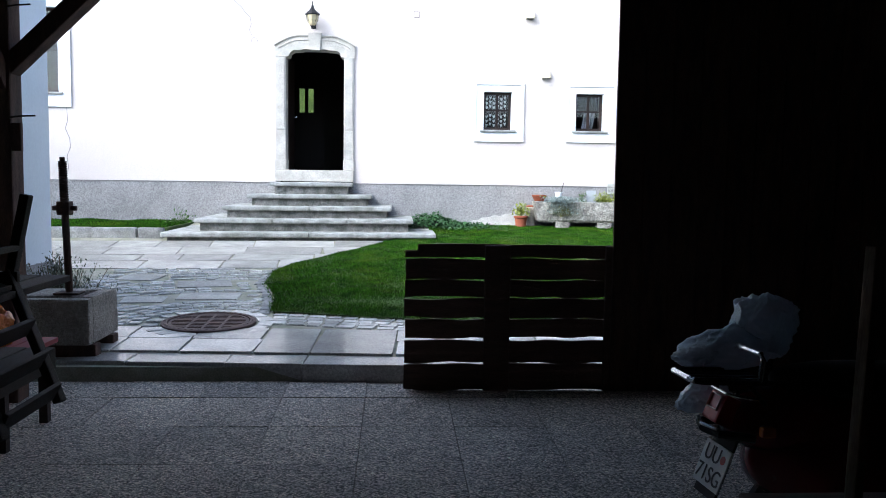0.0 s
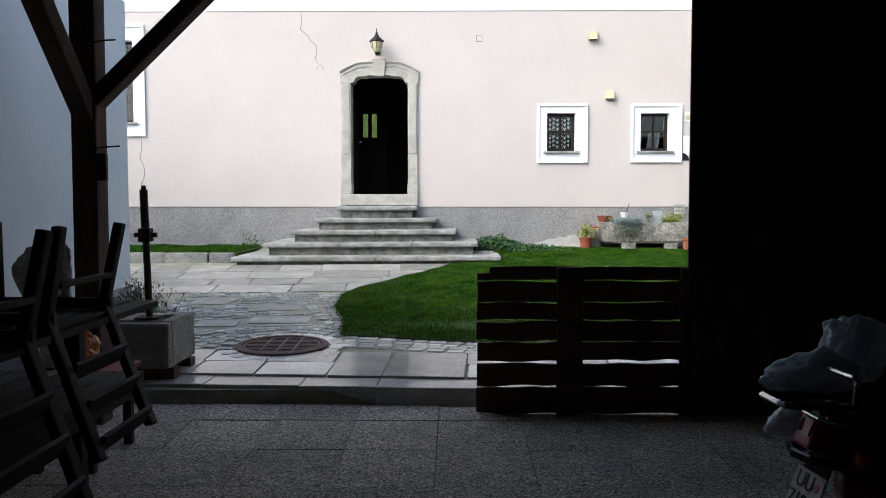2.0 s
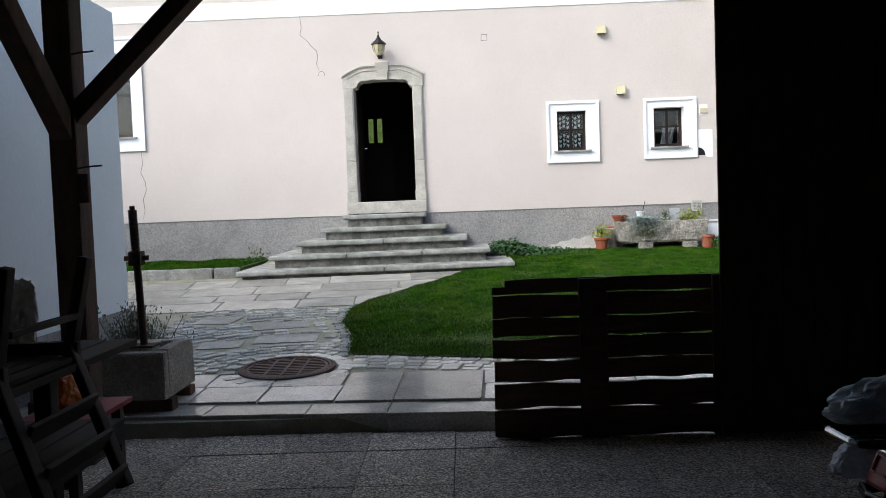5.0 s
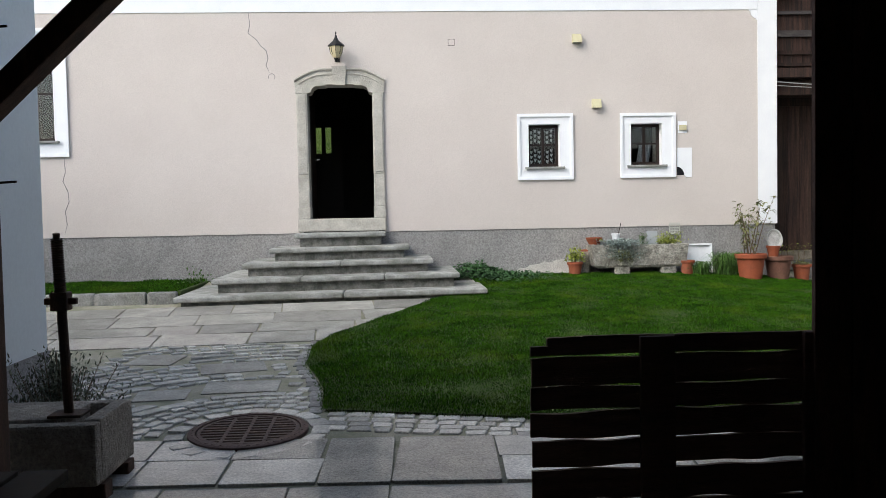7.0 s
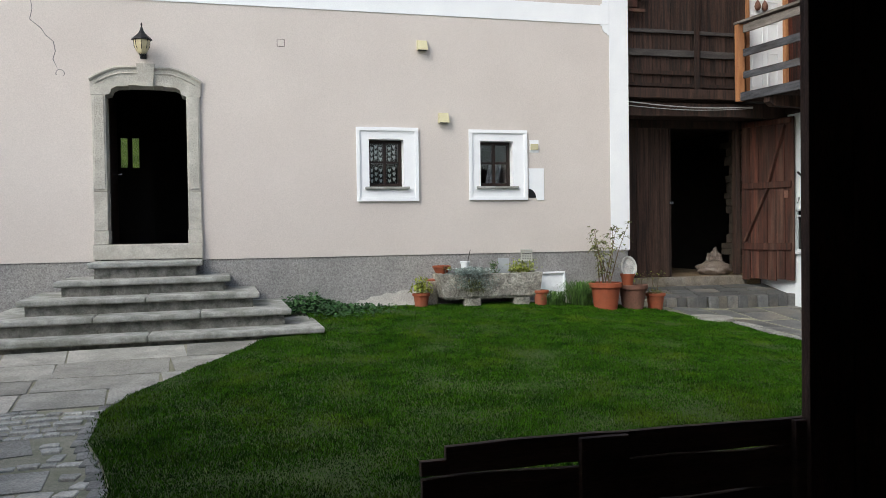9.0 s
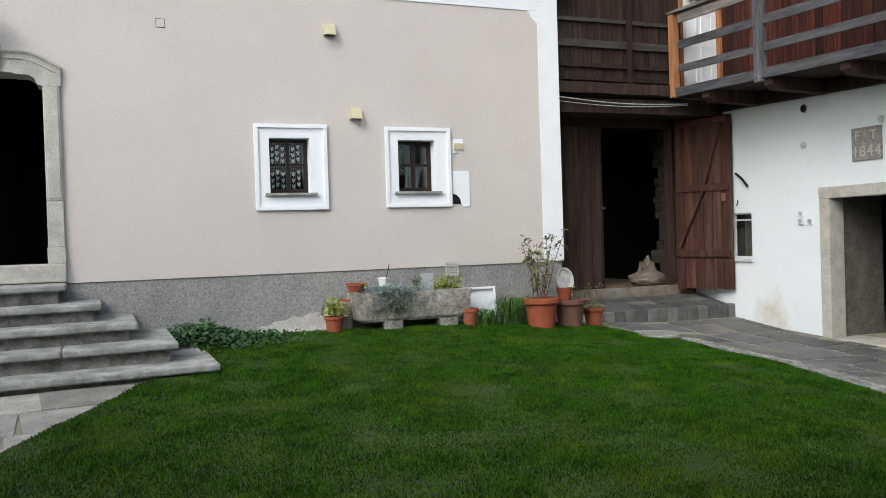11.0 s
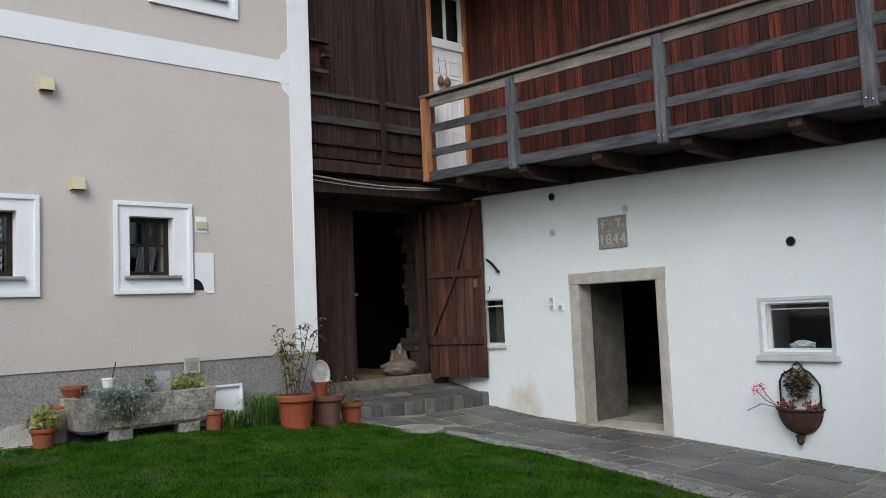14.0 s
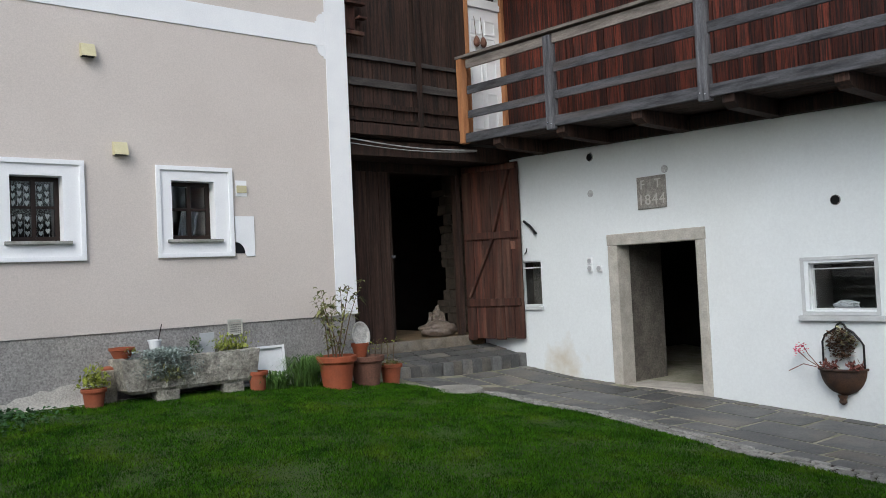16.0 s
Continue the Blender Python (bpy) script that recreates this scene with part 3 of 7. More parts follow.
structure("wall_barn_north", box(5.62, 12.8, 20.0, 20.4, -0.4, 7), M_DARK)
# Passage plaster coloured darker to carry the dimness behind the doorway.
structure("wall_passage", box(EX + 0.223, EX + 0.97, 12.60, 15.2, 0.26, 3.45), mat("shaded_passage_plaster", (0.19, 0.175, 0.15), (0.095, 0.088, 0.077), 0.95, 5, 30, 0.9, (0.08, 0.06, 0.05), 0.7, bump_dist=0.04))
structure("roof_barn", box(7.35, 13.2, 2.0, 20.8, 6.75, 6.95), M_DARKWOOD)
structure("floor_loft", box(5.65, EX + 0.5, 14.62, 20.0, 3.55, 3.72), M_DARKWOOD)

# ---- carport that the walk starts in ----
WX = -3.29
structure("wall_west", box(WX - 0.4, WX, -4.0, 8.2, 0.62, 3.5), M_WHITE, "whitewashed side wall running from the carport into the yard")
structure("plinth_west", box(WX - 0.4, WX + 0.012, -4.0, 8.21, -0.3, 0.62), M_PLINTH)
structure("wall_west_return", box(-9.2, WX - 0.4, 7.8, 8.2, -0.3, 3.5), M_WHITE)
structure("wall_yard_west", box(-9.6, -9.2, 7.8, HY, -0.3, 3.9), M_WHITE)
# Unseen back and east walls, with the ceiling, added to keep the carport dark.
structure("wall_carport_back", box(-3.69, 7.4, -4.4, -4.0, -0.3, 3.3), M_DARKWOOD)
structure("wall_carport_east", box(7.0, 7.4, -4.0, 5.4, -0.3, 3.3), M_DARKWOOD)
structure("ceiling_carport", box(-3.69, 7.4, -4.4, 5.55, 3.12, 3.3), M_DARKWOOD)
structure("header_beam", box(WX, 8.5, 5.08, 5.32, 2.98, 3.115, 0.01), M_BEAM)
structure("floor_carport_bed", box(WX, 7.0, -4.0, 5.6, -0.3, -0.245), M_JOINT)

# ---- helpers for loose pieces ----
def local(ob):
    return ob.matrix_world.inverted()

def adder(ob):
    inv = ob.matrix_world.inverted()
    def add(name, bm, material, label="", smooth=False, parent=None):
        bm.transform(inv)
        return part(name, bm, material, parent or ob, label, smooth)
    return add

def rough_board(x0, x1, z0, z1, y0, y1, wob=0.006, n=14, bm=None, seed=0.0, cap=1.0):
    """A sawn board lying along x with wavy edges."""
    bm = bm or bmesh.new()
    rings = []
    for i in range(n + 1):
        u = i / n
        x = x0 + (x1 - x0) * u
        a = noise.noise((x * 5 + seed, seed, 1.3)) * wob * 2
        b = noise.noise((x * 4 + seed, seed + 7, 5.3)) * wob * 2
        c = noise.noise((x * 3, seed + 3, 8.3)) * wob
        rings.append([bm.verts.new((x, y0 + c, z0 + a)), bm.verts.new((x, y1 + c, z0 + a)), bm.verts.new((x, y1 + c, z1 + b)), bm.verts.new((x, y0 + c, z1 + b))])
    for A, B in zip(rings, rings[1:]):
        for k in range(4):
            bm.faces.new((A[k], A[(k + 1) % 4], B[(k + 1) % 4], B[k]))
    bm.faces.new(rings[0]); bm.faces.new(rings[-1])
    return bm

def crumpled(size, seed, amount=0.35, sub=4, sharp=2.2):
    """A crumpled bag or sack, flat underneath."""
    bm = bmesh.new()
    bmesh.ops.create_icosphere(bm, subdivisions=sub, radius=1)
    for v in bm.verts:
        p = v.co.copy()
        d = noise.noise(p * sharp + Vector((seed, 0, 0))) + 0.5 * abs(noise.noise(p * sharp * 2.6 + Vector((0, seed, 0))))
        d += 0.3 * abs(noise.noise(p * sharp * 5.5 + Vector((0, 0, seed))))
        v.co = p * (1 + amount * d)
        v.co.z = max(v.co.z, -0.62)
        v.co = Vector((v.co.x * size[0], v.co.y * size[1], (v.co.z + 0.62) * size[2]))
    return bm

def creased(size, seed, planes=34, fine=0.10):
    """A heap of thin film: flat facets meeting in sharp creases, smaller wrinkles on them, flat underneath."""
    rnd = random.Random(seed)
    cuts = []
    for k in range(planes):
        n = Vector((rnd.gauss(0, 1), rnd.gauss(0, 1), rnd.gauss(0, 1))).normalized()
        cuts.append((n, rnd.uniform(0.68, 1.0)))
    bm = bmesh.new()
    bmesh.ops.create_icosphere(bm, subdivisions=5, radius=1)
    for v in bm.verts:
        p = v.co.copy()
        r = min([1.25] + [h / p.dot(n) for n, h in cuts if p.dot(n) > 0.25])
        q = p * r
        w = abs(noise.noise(q * 3.1 + Vector((seed, 0, 0)))) + 0.5 * abs(noise.noise(q * 7.3 + Vector((0, seed, 0))))
        q *= 1 - fine * 2.2 * w
        q.z = max(q.z, -0.6)
        v.co = Vector((q.x * size[0], q.y * size[1], (q.z + 0.6) * size[2]))
    return bm

def leaves(centres, length, width, droop=0.3, seed=1, up=0.2, spread=0.0):
    """Many small leaves, each folded along its rib, round the given points."""
    rnd = random.Random(seed)
    vs, fs = [], []
    for c in centres:
        a, e = rnd.uniform(0, math.tau), rnd.uniform(-0.5, 0.9) + up
        l, w = length * rnd.uniform(0.6, 1.3), width * rnd.uniform(0.7, 1.2)
        d = Vector((math.cos(a) * math.cos(e), math.sin(a) * math.cos(e), math.sin(e)))
        s = d.cross(Vector((0, 0, 1)))
        s = s.normalized() if s.length > 1e-3 else Vector((1, 0, 0))
        n = s.cross(d)
        p = Vector(c) + Vector((rnd.gauss(0, 1), rnd.gauss(0, 1), rnd.gauss(0, 1))) * spread
        k = len(vs)
        vs += [p, p + d * l * 0.5 + s * w - n * w * 0.4, p + d * l * 0.55 - Vector((0, 0, l * droop * 0.2)), p + d * l * 0.5 - s * w - n * w * 0.4, p + d * l - Vector((0, 0, l * droop))]
        fs += [(k, k + 1, k + 2), (k, k + 2, k + 3), (k + 1, k + 4, k + 2), (k + 3, k + 2, k + 4)]
    return vs, fs

def leaf_part(name, data, material, parent, label=""):
    vs, fs = data
    inv = parent.matrix_world.inverted()
    me = bpy.data.meshes.new(name)
    me.from_pydata([inv @ Vector(v) for v in vs], [], fs)
    me.materials.append(material)
    ob = new(name, me)
    ob.parent = parent
    ob["kind"] = "stuff"
    if label:
        ob["label"] = label
    return ob

def leaf_mat(name, c1, c2, c3=None, low=0.55, high=1.45):
    m = mat(name, c1, c2, 0.75, 5, 40, 0.05, c3, 0.55, fine_amount=0.3)
    nt = m.node_tree
    b = nt.nodes["Principled BSDF"]
    g = nt.nodes.new("ShaderNodeNewGeometry")
    h = nt.nodes.new("ShaderNodeHueSaturation")
    r = nt.nodes.new("ShaderNodeMapRange")
    r.inputs["To Min"].default_value, r.inputs["To Max"].default_value = low, high
    nt.links.new(g.outputs["Random Per Island"], r.inputs["Value"])
    nt.links.new(r.outputs[0], h.inputs["Value"])
    nt.links.new(b.inputs["Base Color"].links[0].from_socket, h.inputs["Color"])
    nt.links.new(h.outputs[0], b.inputs["Base Color"])
    return m

M_GRASS = leaf_mat("grass_blade", (0.043, 0.113, 0.004), (0.010, 0.040, 0.002), (0.095, 0.142, 0.009), 0.3, 1.75)
M_GRASS.node_tree.nodes["Principled BSDF"].inputs["Specular IOR Level"].default_value = 0.08
M_LEAF = leaf_mat("green_leaf", (0.09, 0.15, 0.04), (0.05, 0.095, 0.025))
M_SILVERLEAF = leaf_mat("silvery_leaf", (0.33, 0.39, 0.36), (0.20, 0.255, 0.23))
M_YELLOWLEAF = leaf_mat("yellow_green_leaf", (0.30, 0.33, 0.055), (0.17, 0.21, 0.04))
M_DULLLEAF = leaf_mat("dull_olive_leaf", (0.23, 0.23, 0.085), (0.12, 0.135, 0.05))
M_PINK = leaf_mat("pink_petal", (0.6, 0.10, 0.17), (0.42, 0.05, 0.10))
M_REDLEAF = leaf_mat("reddish_leaf", (0.22, 0.07, 0.06), (0.11, 0.05, 0.035))
M_DRYLEAF = leaf_mat("dried_brown_leaf", (0.10, 0.055, 0.032), (0.05, 0.03, 0.02))
M_CREAM = leaf_mat("cream_petal", (0.45, 0.43, 0.28), (0.25, 0.27, 0.13))
M_STALK = mat("woody_stalk", (0.16, 0.11, 0.06), (0.09, 0.065, 0.04), 0.8, 20, 90, 0.2)
M_CHROME = plain("scratched_chrome", (0.6, 0.62, 0.64), 0.22, 1.0)
def film(name, c1, c2, scale, c3=None):
    """Thin creased plastic film: half the light goes through, the rest is scattered or glints."""
    m = mat(name, c1, c2, 0.18, scale, 14, 0.6, c3, 0.8, fine_amount=0.08, bump_dist=0.02)
    nt = m.node_tree
    b = nt.nodes["Principled BSDF"]
    tr = nt.nodes.new("ShaderNodeBsdfTranslucent")
    nt.links.new(b.inputs["Base Color"].links[0].from_socket, tr.inputs["Color"])
    mx = nt.nodes.new("ShaderNodeMixShader")
    mx.inputs[0].default_value = 0.22
    nt.links.new(b.outputs[0], mx.inputs[1])
    nt.links.new(tr.outputs[0], mx.inputs[2])
    nt.links.new(mx.outputs[0], nt.nodes["Material Output"].inputs["Surface"])
    b.inputs["Specular IOR Level"].default_value = 0.6
    return m
M_BLUEBAG = film("translucent_blue_plastic", (0.90, 0.95, 1.0), (0.80, 0.88, 0.96), 4)
M_CARRIER = film("printed_carrier_film", (0.97, 0.96, 0.95), (0.96, 0.88, 0.83), 4, (0.95, 0.55, 0.30))
M_REDPAINT = plain("dark_red_paint", (0.14, 0.012, 0.02), 0.25, 0.0, 0.6)
M_RUBBER = plain("black_rubber", (0.02, 0.02, 0.02), 0.8)
M_SEAT = plain("black_vinyl", (0.018, 0.018, 0.02), 0.45)
M_REDLENS = plain("red_lens", (0.34, 0.012, 0.014), 0.35)
M_PALELENS = plain("pale_lens", (0.5, 0.2, 0.18), 0.3)
M_ORANGELENS = plain("orange_lens", (0.75, 0.2, 0.02), 0.2, 0.0, 0.5)
M_CHAIR = mat("dark_stained_chair_wood", (0.038, 0.022, 0.014), (0.018, 0.012, 0.008), 0.7, 8, 70, 0.25, grain=(2, 2, 2))
M_GATE = mat("weathered_gate_board", (0.16, 0.095, 0.068), (0.08, 0.05, 0.038), 0.85, 6, 60, 0.4, spread=0.2, grain=(0.4, 4, 4))
M_LACE = plain("white_lace", (0.7, 0.7, 0.68), 0.9)
M_AMBER = plain("milky_amber_glass", (0.55, 0.48, 0.30), 0.3)
M_SACK = mat("clear_plastic_sack", (0.19, 0.155, 0.125), (0.11, 0.085, 0.07), 0.4, 6, 40, 0.2)
M_SILL = mat("worn_sandy_sill", (0.26, 0.225, 0.175), (0.14, 0.12, 0.095), 0.95, 7, 60, 0.8, (0.36, 0.34, 0.30), 0.5, bump_dist=0.03)
M_SANDY = mat("sandy_barn_floor", (0.30, 0.22, 0.13), (0.2, 0.14, 0.08), 0.95, 4, 60, 0.4)
M_RUBBLE = mat("rubble_stone", (0.115, 0.093, 0.072), (0.06, 0.05, 0.04), 0.95, 7, 60, 0.7, spread=0.2)
M_MANHOLE = mat("cast_iron_grate", (0.15, 0.10, 0.085), (0.09, 0.062, 0.055), 0.7, 10, 80, 0.3, (0.2, 0.11, 0.08), 0.4, metal=0.3)

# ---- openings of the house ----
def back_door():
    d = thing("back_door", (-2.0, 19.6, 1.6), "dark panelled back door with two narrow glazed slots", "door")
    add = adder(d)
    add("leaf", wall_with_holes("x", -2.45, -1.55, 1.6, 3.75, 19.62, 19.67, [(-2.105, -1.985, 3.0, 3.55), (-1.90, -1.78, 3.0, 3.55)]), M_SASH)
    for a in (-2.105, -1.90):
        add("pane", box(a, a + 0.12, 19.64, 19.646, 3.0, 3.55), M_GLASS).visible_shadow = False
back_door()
def hall_door():
    d = thing("entrance_door", (-1.72, HY + 0.3, 1.62), "dark wooden entrance door standing open into the hall", "door")
    add = adder(d)
    add("leaf", box(-1.80, -1.755, HY + 0.32, HY + 1.25, 1.625, 3.62, 0.005), M_SASH)
    add("handle", tube([(-1.74, HY + 1.15, 2.6), (-1.69, HY + 1.15, 2.6), (-1.69, HY + 1.03, 2.6)], 0.009), M_CHROME)
hall_door()
structure("garden_backdrop", box(-8, 4, 26, 26.2, 0, 6), mat("far_garden_leaves", (0.16, 0.22, 0.05), (0.07, 0.11, 0.025), 0.9, 5, 30, 0.3), "blurred green garden behind the house")

def lace_curtain(x0, x1, z0, z1, seed, style):
    c = thing("lace_curtain", ((x0 + x1) / 2, HY + 0.24, z1), "white lace curtain with heart-shaped motifs behind the glass" if style else "sheer white curtain gathered to one side", "curtain")
    add = adder(c)
    if style:
        add("rod", tube([(x0, HY + 0.24, z1 - 0.01), (x1, HY + 0.24, z1 - 0.01)], 0.006, 6), M_SASH)
        bm = bmesh.new()
        for row, (za, zb) in enumerate(((z0 + 0.02, z0 + 0.24), (z0 + 0.33, z1 - 0.03))):
            for i in range(6):
                for k in range(3):
                    cx, cz = x0 + 0.035 + i * (x1 - x0 - 0.07) / 5, za + 0.035 + k * (zb - za - 0.07) / 2 + (0.025 if i % 2 else 0)
                    w, h = 0.024, 0.032
                    heart = [(0, -1), (0.55, -0.35), (0.95, 0.25), (0.75, 0.8), (0.35, 0.85), (0, 0.5), (-0.35, 0.85), (-0.75, 0.8), (-0.95, 0.25), (-0.55, -0.35)]
                    bm.faces.new([bm.verts.new((cx + a * w, HY + 0.235 + 0.008 * math.sin(i * 2.1), cz + b * h)) for a, b in heart])
            for i in range(7):
                x = x0 + 0.02 + i * (x1 - x0 - 0.04) / 6
                box(x - 0.0012, x + 0.0012, HY + 0.234, HY + 0.236, za, zb, 0, bm)
        add("lace", bm, M_LACE)
    else:
        bm = bmesh.new()
        rows = []
        for k in range(9):
            z = z0 + 0.02 + (z1 - z0 - 0.3) * k / 8
            rows.append([bm.verts.new((x0 + (x1 - x0) * (0.45 + 0.5 * i / 12) - 0.05 * (1 - k / 8), HY + 0.25 + 0.015 * math.sin(i * 1.9), z)) for i in range(13)])
        for A, B in zip(rows, rows[1:]):
            for i in range(12):
                bm.faces.new((A[i], A[i + 1], B[i + 1], B[i]))
        add("cloth", bm, plain("grey_sheer_cloth", (0.3, 0.3, 0.32), 0.9))
lace_curtain(1.70, 2.09, 2.40, 2.98, 1, True)
lace_curtain(3.30, 3.70, 2.40, 2.98, 2, False)

def wall_lantern():
    l = thing("wall_lantern", (-1.285, HY, 4.2), "old black wall lantern with amber glass above the door", "lamp")
    add = adder(l)
    m = Matrix.Translation((-1.285, 14.2, 0))
    add("bracket", tube([(-1.285, HY, 4.12), (-1.285, 14.33, 4.10), (-1.285, 14.26, 4.16), (-1.285, 14.2, 4.23)], 0.013), M_BLACKIRON)
    add("wall_plate", box(-1.325, -1.245, HY - 0.02, HY - 0.001, 4.02, 4.22, 0.006), M_BLACKIRON)
    add("cap", lathe([(0.004, 4.44), (0.012, 4.42), (0.006, 4.39), (0.018, 4.37), (0.022, 4.345), (0.05, 4.30), (0.125, 4.235), (0.13, 4.22), (0.11, 4.215)], 8, m=m), M_BLACKIRON)
    add("shade", lathe([(0.10, 4.215), (0.09, 4.13), (0.06, 4.06), (0.03, 4.035)], 8, m=m), M_AMBER, "amber ribbed glass")
    add("finial", lathe([(0.035, 4.036), (0.03, 4.02), (0.012, 4.0), (0.004, 3.98)], 8, m=m), M_BLACKIRON)
    for k in range(8):
        a = k * math.tau / 8
        add("glazing_rib", tube([(-1.285 + 0.102 * math.cos(a), 14.2 + 0.102 * math.sin(a), 4.215), (-1.285 + 0.092 * math.cos(a), 14.2 + 0.092 * math.sin(a), 4.13), (-1.285 + 0.032 * math.cos(a), 14.2 + 0.032 * math.sin(a), 4.036)], 0.005, 5), M_BLACKIRON)
wall_lantern()

def wall_vent(x, z):
    v = thing("wall_vent", (x, HY, z), "ochre metal vent hood on the house wall", "vent", "vents on the house wall")
    add = adder(v)
    w, t = 0.07, 0.005
    m = Matrix(((0, 0, 1, x - w), (1, 0, 0, HY), (0, 1, 0, z), (0, 0, 0, 1)))
    outline = [(-0.001, 0.085), (-0.045, 0.077), (-0.105, -0.062), (-0.001, -0.062)]
    add("hood", prism([(-0.001, 0.085), (-0.045, 0.077), (-0.105, -0.062), (-0.098, -0.062), (-0.041, 0.071), (-0.001, 0.078)], t, 2 * w - t, m=m), M_YELLOW)
    for a in (0.0, 2 * w - t):
        add("cheek", prism(outline, a, a + t - 0.0005, m=m), M_YELLOW)
    # Added black sheet in place of the shade in the hood's opening.
    add("flap", box(x - w + t + 0.001, x + w - t - 0.001, HY - 0.094, HY - 0.001, z - 0.056, z - 0.05), M_BLACKIRON, "dark shutter inside the hood")
wall_vent(2.43, 4.335)
wall_vent(2.73, 3.325)

def wall_marks():
    o = thing("square_hatch", (0.475, HY, 4.305), "small square plastered hatch in the wall", "hatch")
    add = adder(o)
    add("plate", box(0.43, 0.52, HY - 0.006, HY - 0.001, 4.26, 4.35, 0.002), M_BEIGE)
    add("shadow_gap", ring(0.424, 0.526, 4.254, 4.356, 0.006, HY - 0.004, HY - 0.001, 0), M_SASH)
    o = thing("round_hole_cover", (-2.29, HY, 3.80), "small round cover with a broken rim", "cover")
    add = adder(o)
    pts = [(-2.29 + 0.05 * math.cos(t), HY - 0.003, 3.80 + 0.05 * math.sin(t)) for t in np.linspace(-0.6, 3.6, 12)]
    add("rim", tube(pts, 0.006, 6), M_PLINTH)
    m = Matrix(((1, 0, 0, -2.29), (0, 0, -1, HY), (0, 1, 0, 3.80), (0, 0, 0, 1)))
    add("disc", lathe([(0.046, 0.001), (0.046, 0.004), (0.02, 0.005)], 16, m=m), M_BEIGE)
    o = thing("meter_flap", (4.1, HY, 2.95), "small ochre box set in a white patch of wall", "box")
    add = adder(o)
    add("patch", box(4.035, 4.175, HY - 0.008, HY - 0.001, 2.86, 3.045, 0.003), M_TRIM)
    add("flap", box(4.045, 4.165, HY - 0.03, HY - 0.008, 2.90, 2.985, 0.006), M_YELLOW)
    o = thing("service_panel", (4.13, HY, 2.4), "white service panel with a broken corner", "panel")
    add = adder(o)
    arc = [(4.012 + 0.115 * math.cos(t), 2.20 + 0.13 * math.sin(t)) for t in np.linspace(math.pi / 2, 0.0, 8)]
    m = Matrix(((1, 0, 0, 0), (0, 0, -1, HY - 0.001), (0, 1, 0, 0), (0, 0, 0, 1)))
    add("sheet", prism([(4.012, 2.63), *arc, (4.15, 2.165), (4.25, 2.165), (4.25, 2.63)], 0, 0.012, m=m), M_TRIM)
    # Flat black plate on the wall, coloured for the dark of a hollow.
    add("cavity", prism([(4.012, 2.325), *arc, (4.012, 2.20)], 0, 0.004, m=m), M_BLACKIRON)
    o = thing("plinth_grille", (3.965, HY, 1.36), "small pale metal vent grille at the top of the plinth", "grille")
    add = adder(o)
    add("frame", ring(3.875, 4.055, 1.27, 1.45, 0.018, HY - 0.016, HY - 0.001, 0.002), M_GRILLE)
    for i in range(6):
        add("slat", box(3.89, 4.04, HY - 0.013, HY - 0.002, 1.295 + i * 0.024, 1.305 + i * 0.024), M_GRILLE)
    for i in range(5):
        add("bar", box(3.905 + i * 0.026, 3.911 + i * 0.026, HY - 0.015, HY - 0.0135, 1.288, 1.432), M_GRILLE)
    for pts in ([(-2.62, 4.78), (-2.60, 4.6), (-2.63, 4.47), (-2.5, 4.36), (-2.45, 4.28), (-2.36, 4.2), (-2.34, 4.08), (-2.37, 3.98), (-2.32, 3.86)],
                [(-5.44, 2.62), (-5.43, 2.4), (-5.47, 2.26), (-5.40, 2.1), (-5.39, 1.95), (-5.45, 1.8), (-5.43, 1.6), (-5.47, 1.45)]):
        structure("crack", tube([(x, HY + 0.001, z) for x, z in pts], [0.004, *[0.006] * (len(pts) - 2), 0.002], 5), M_PLINTH, "hairline crack in the stucco")
wall_marks()

def crumbled():
    pts_top = [(1.05, 0.70), (1.2, 0.74), (1.28, 0.72), (1.42, 0.73), (1.5, 0.79), (1.58, 0.78), (1.66, 0.83), (1.8, 0.84), (1.88, 0.88), (1.98, 0.86), (2.07, 0.90), (2.2, 0.91), (2.28, 0.88), (2.38, 0.9), (2.45, 0.8)]
    m = Matrix(((1, 0, 0, 0), (0, 0, -1, HY + 0.014), (0, 1, 0, 0), (0, 0, 0, 1)))
    structure("crumbled_patch", prism([(1.05, 0.55), (2.45, 0.55)] + pts_top[::-1], 0, 0.007, m=m), M_BARE, "patch where the plinth plaster has crumbled off")
    structure("footing_strip", box(0.95, 4.6, 14.2, HY + 0.01, 0.4, 0.70, 0.01), M_BARE)
crumbled()

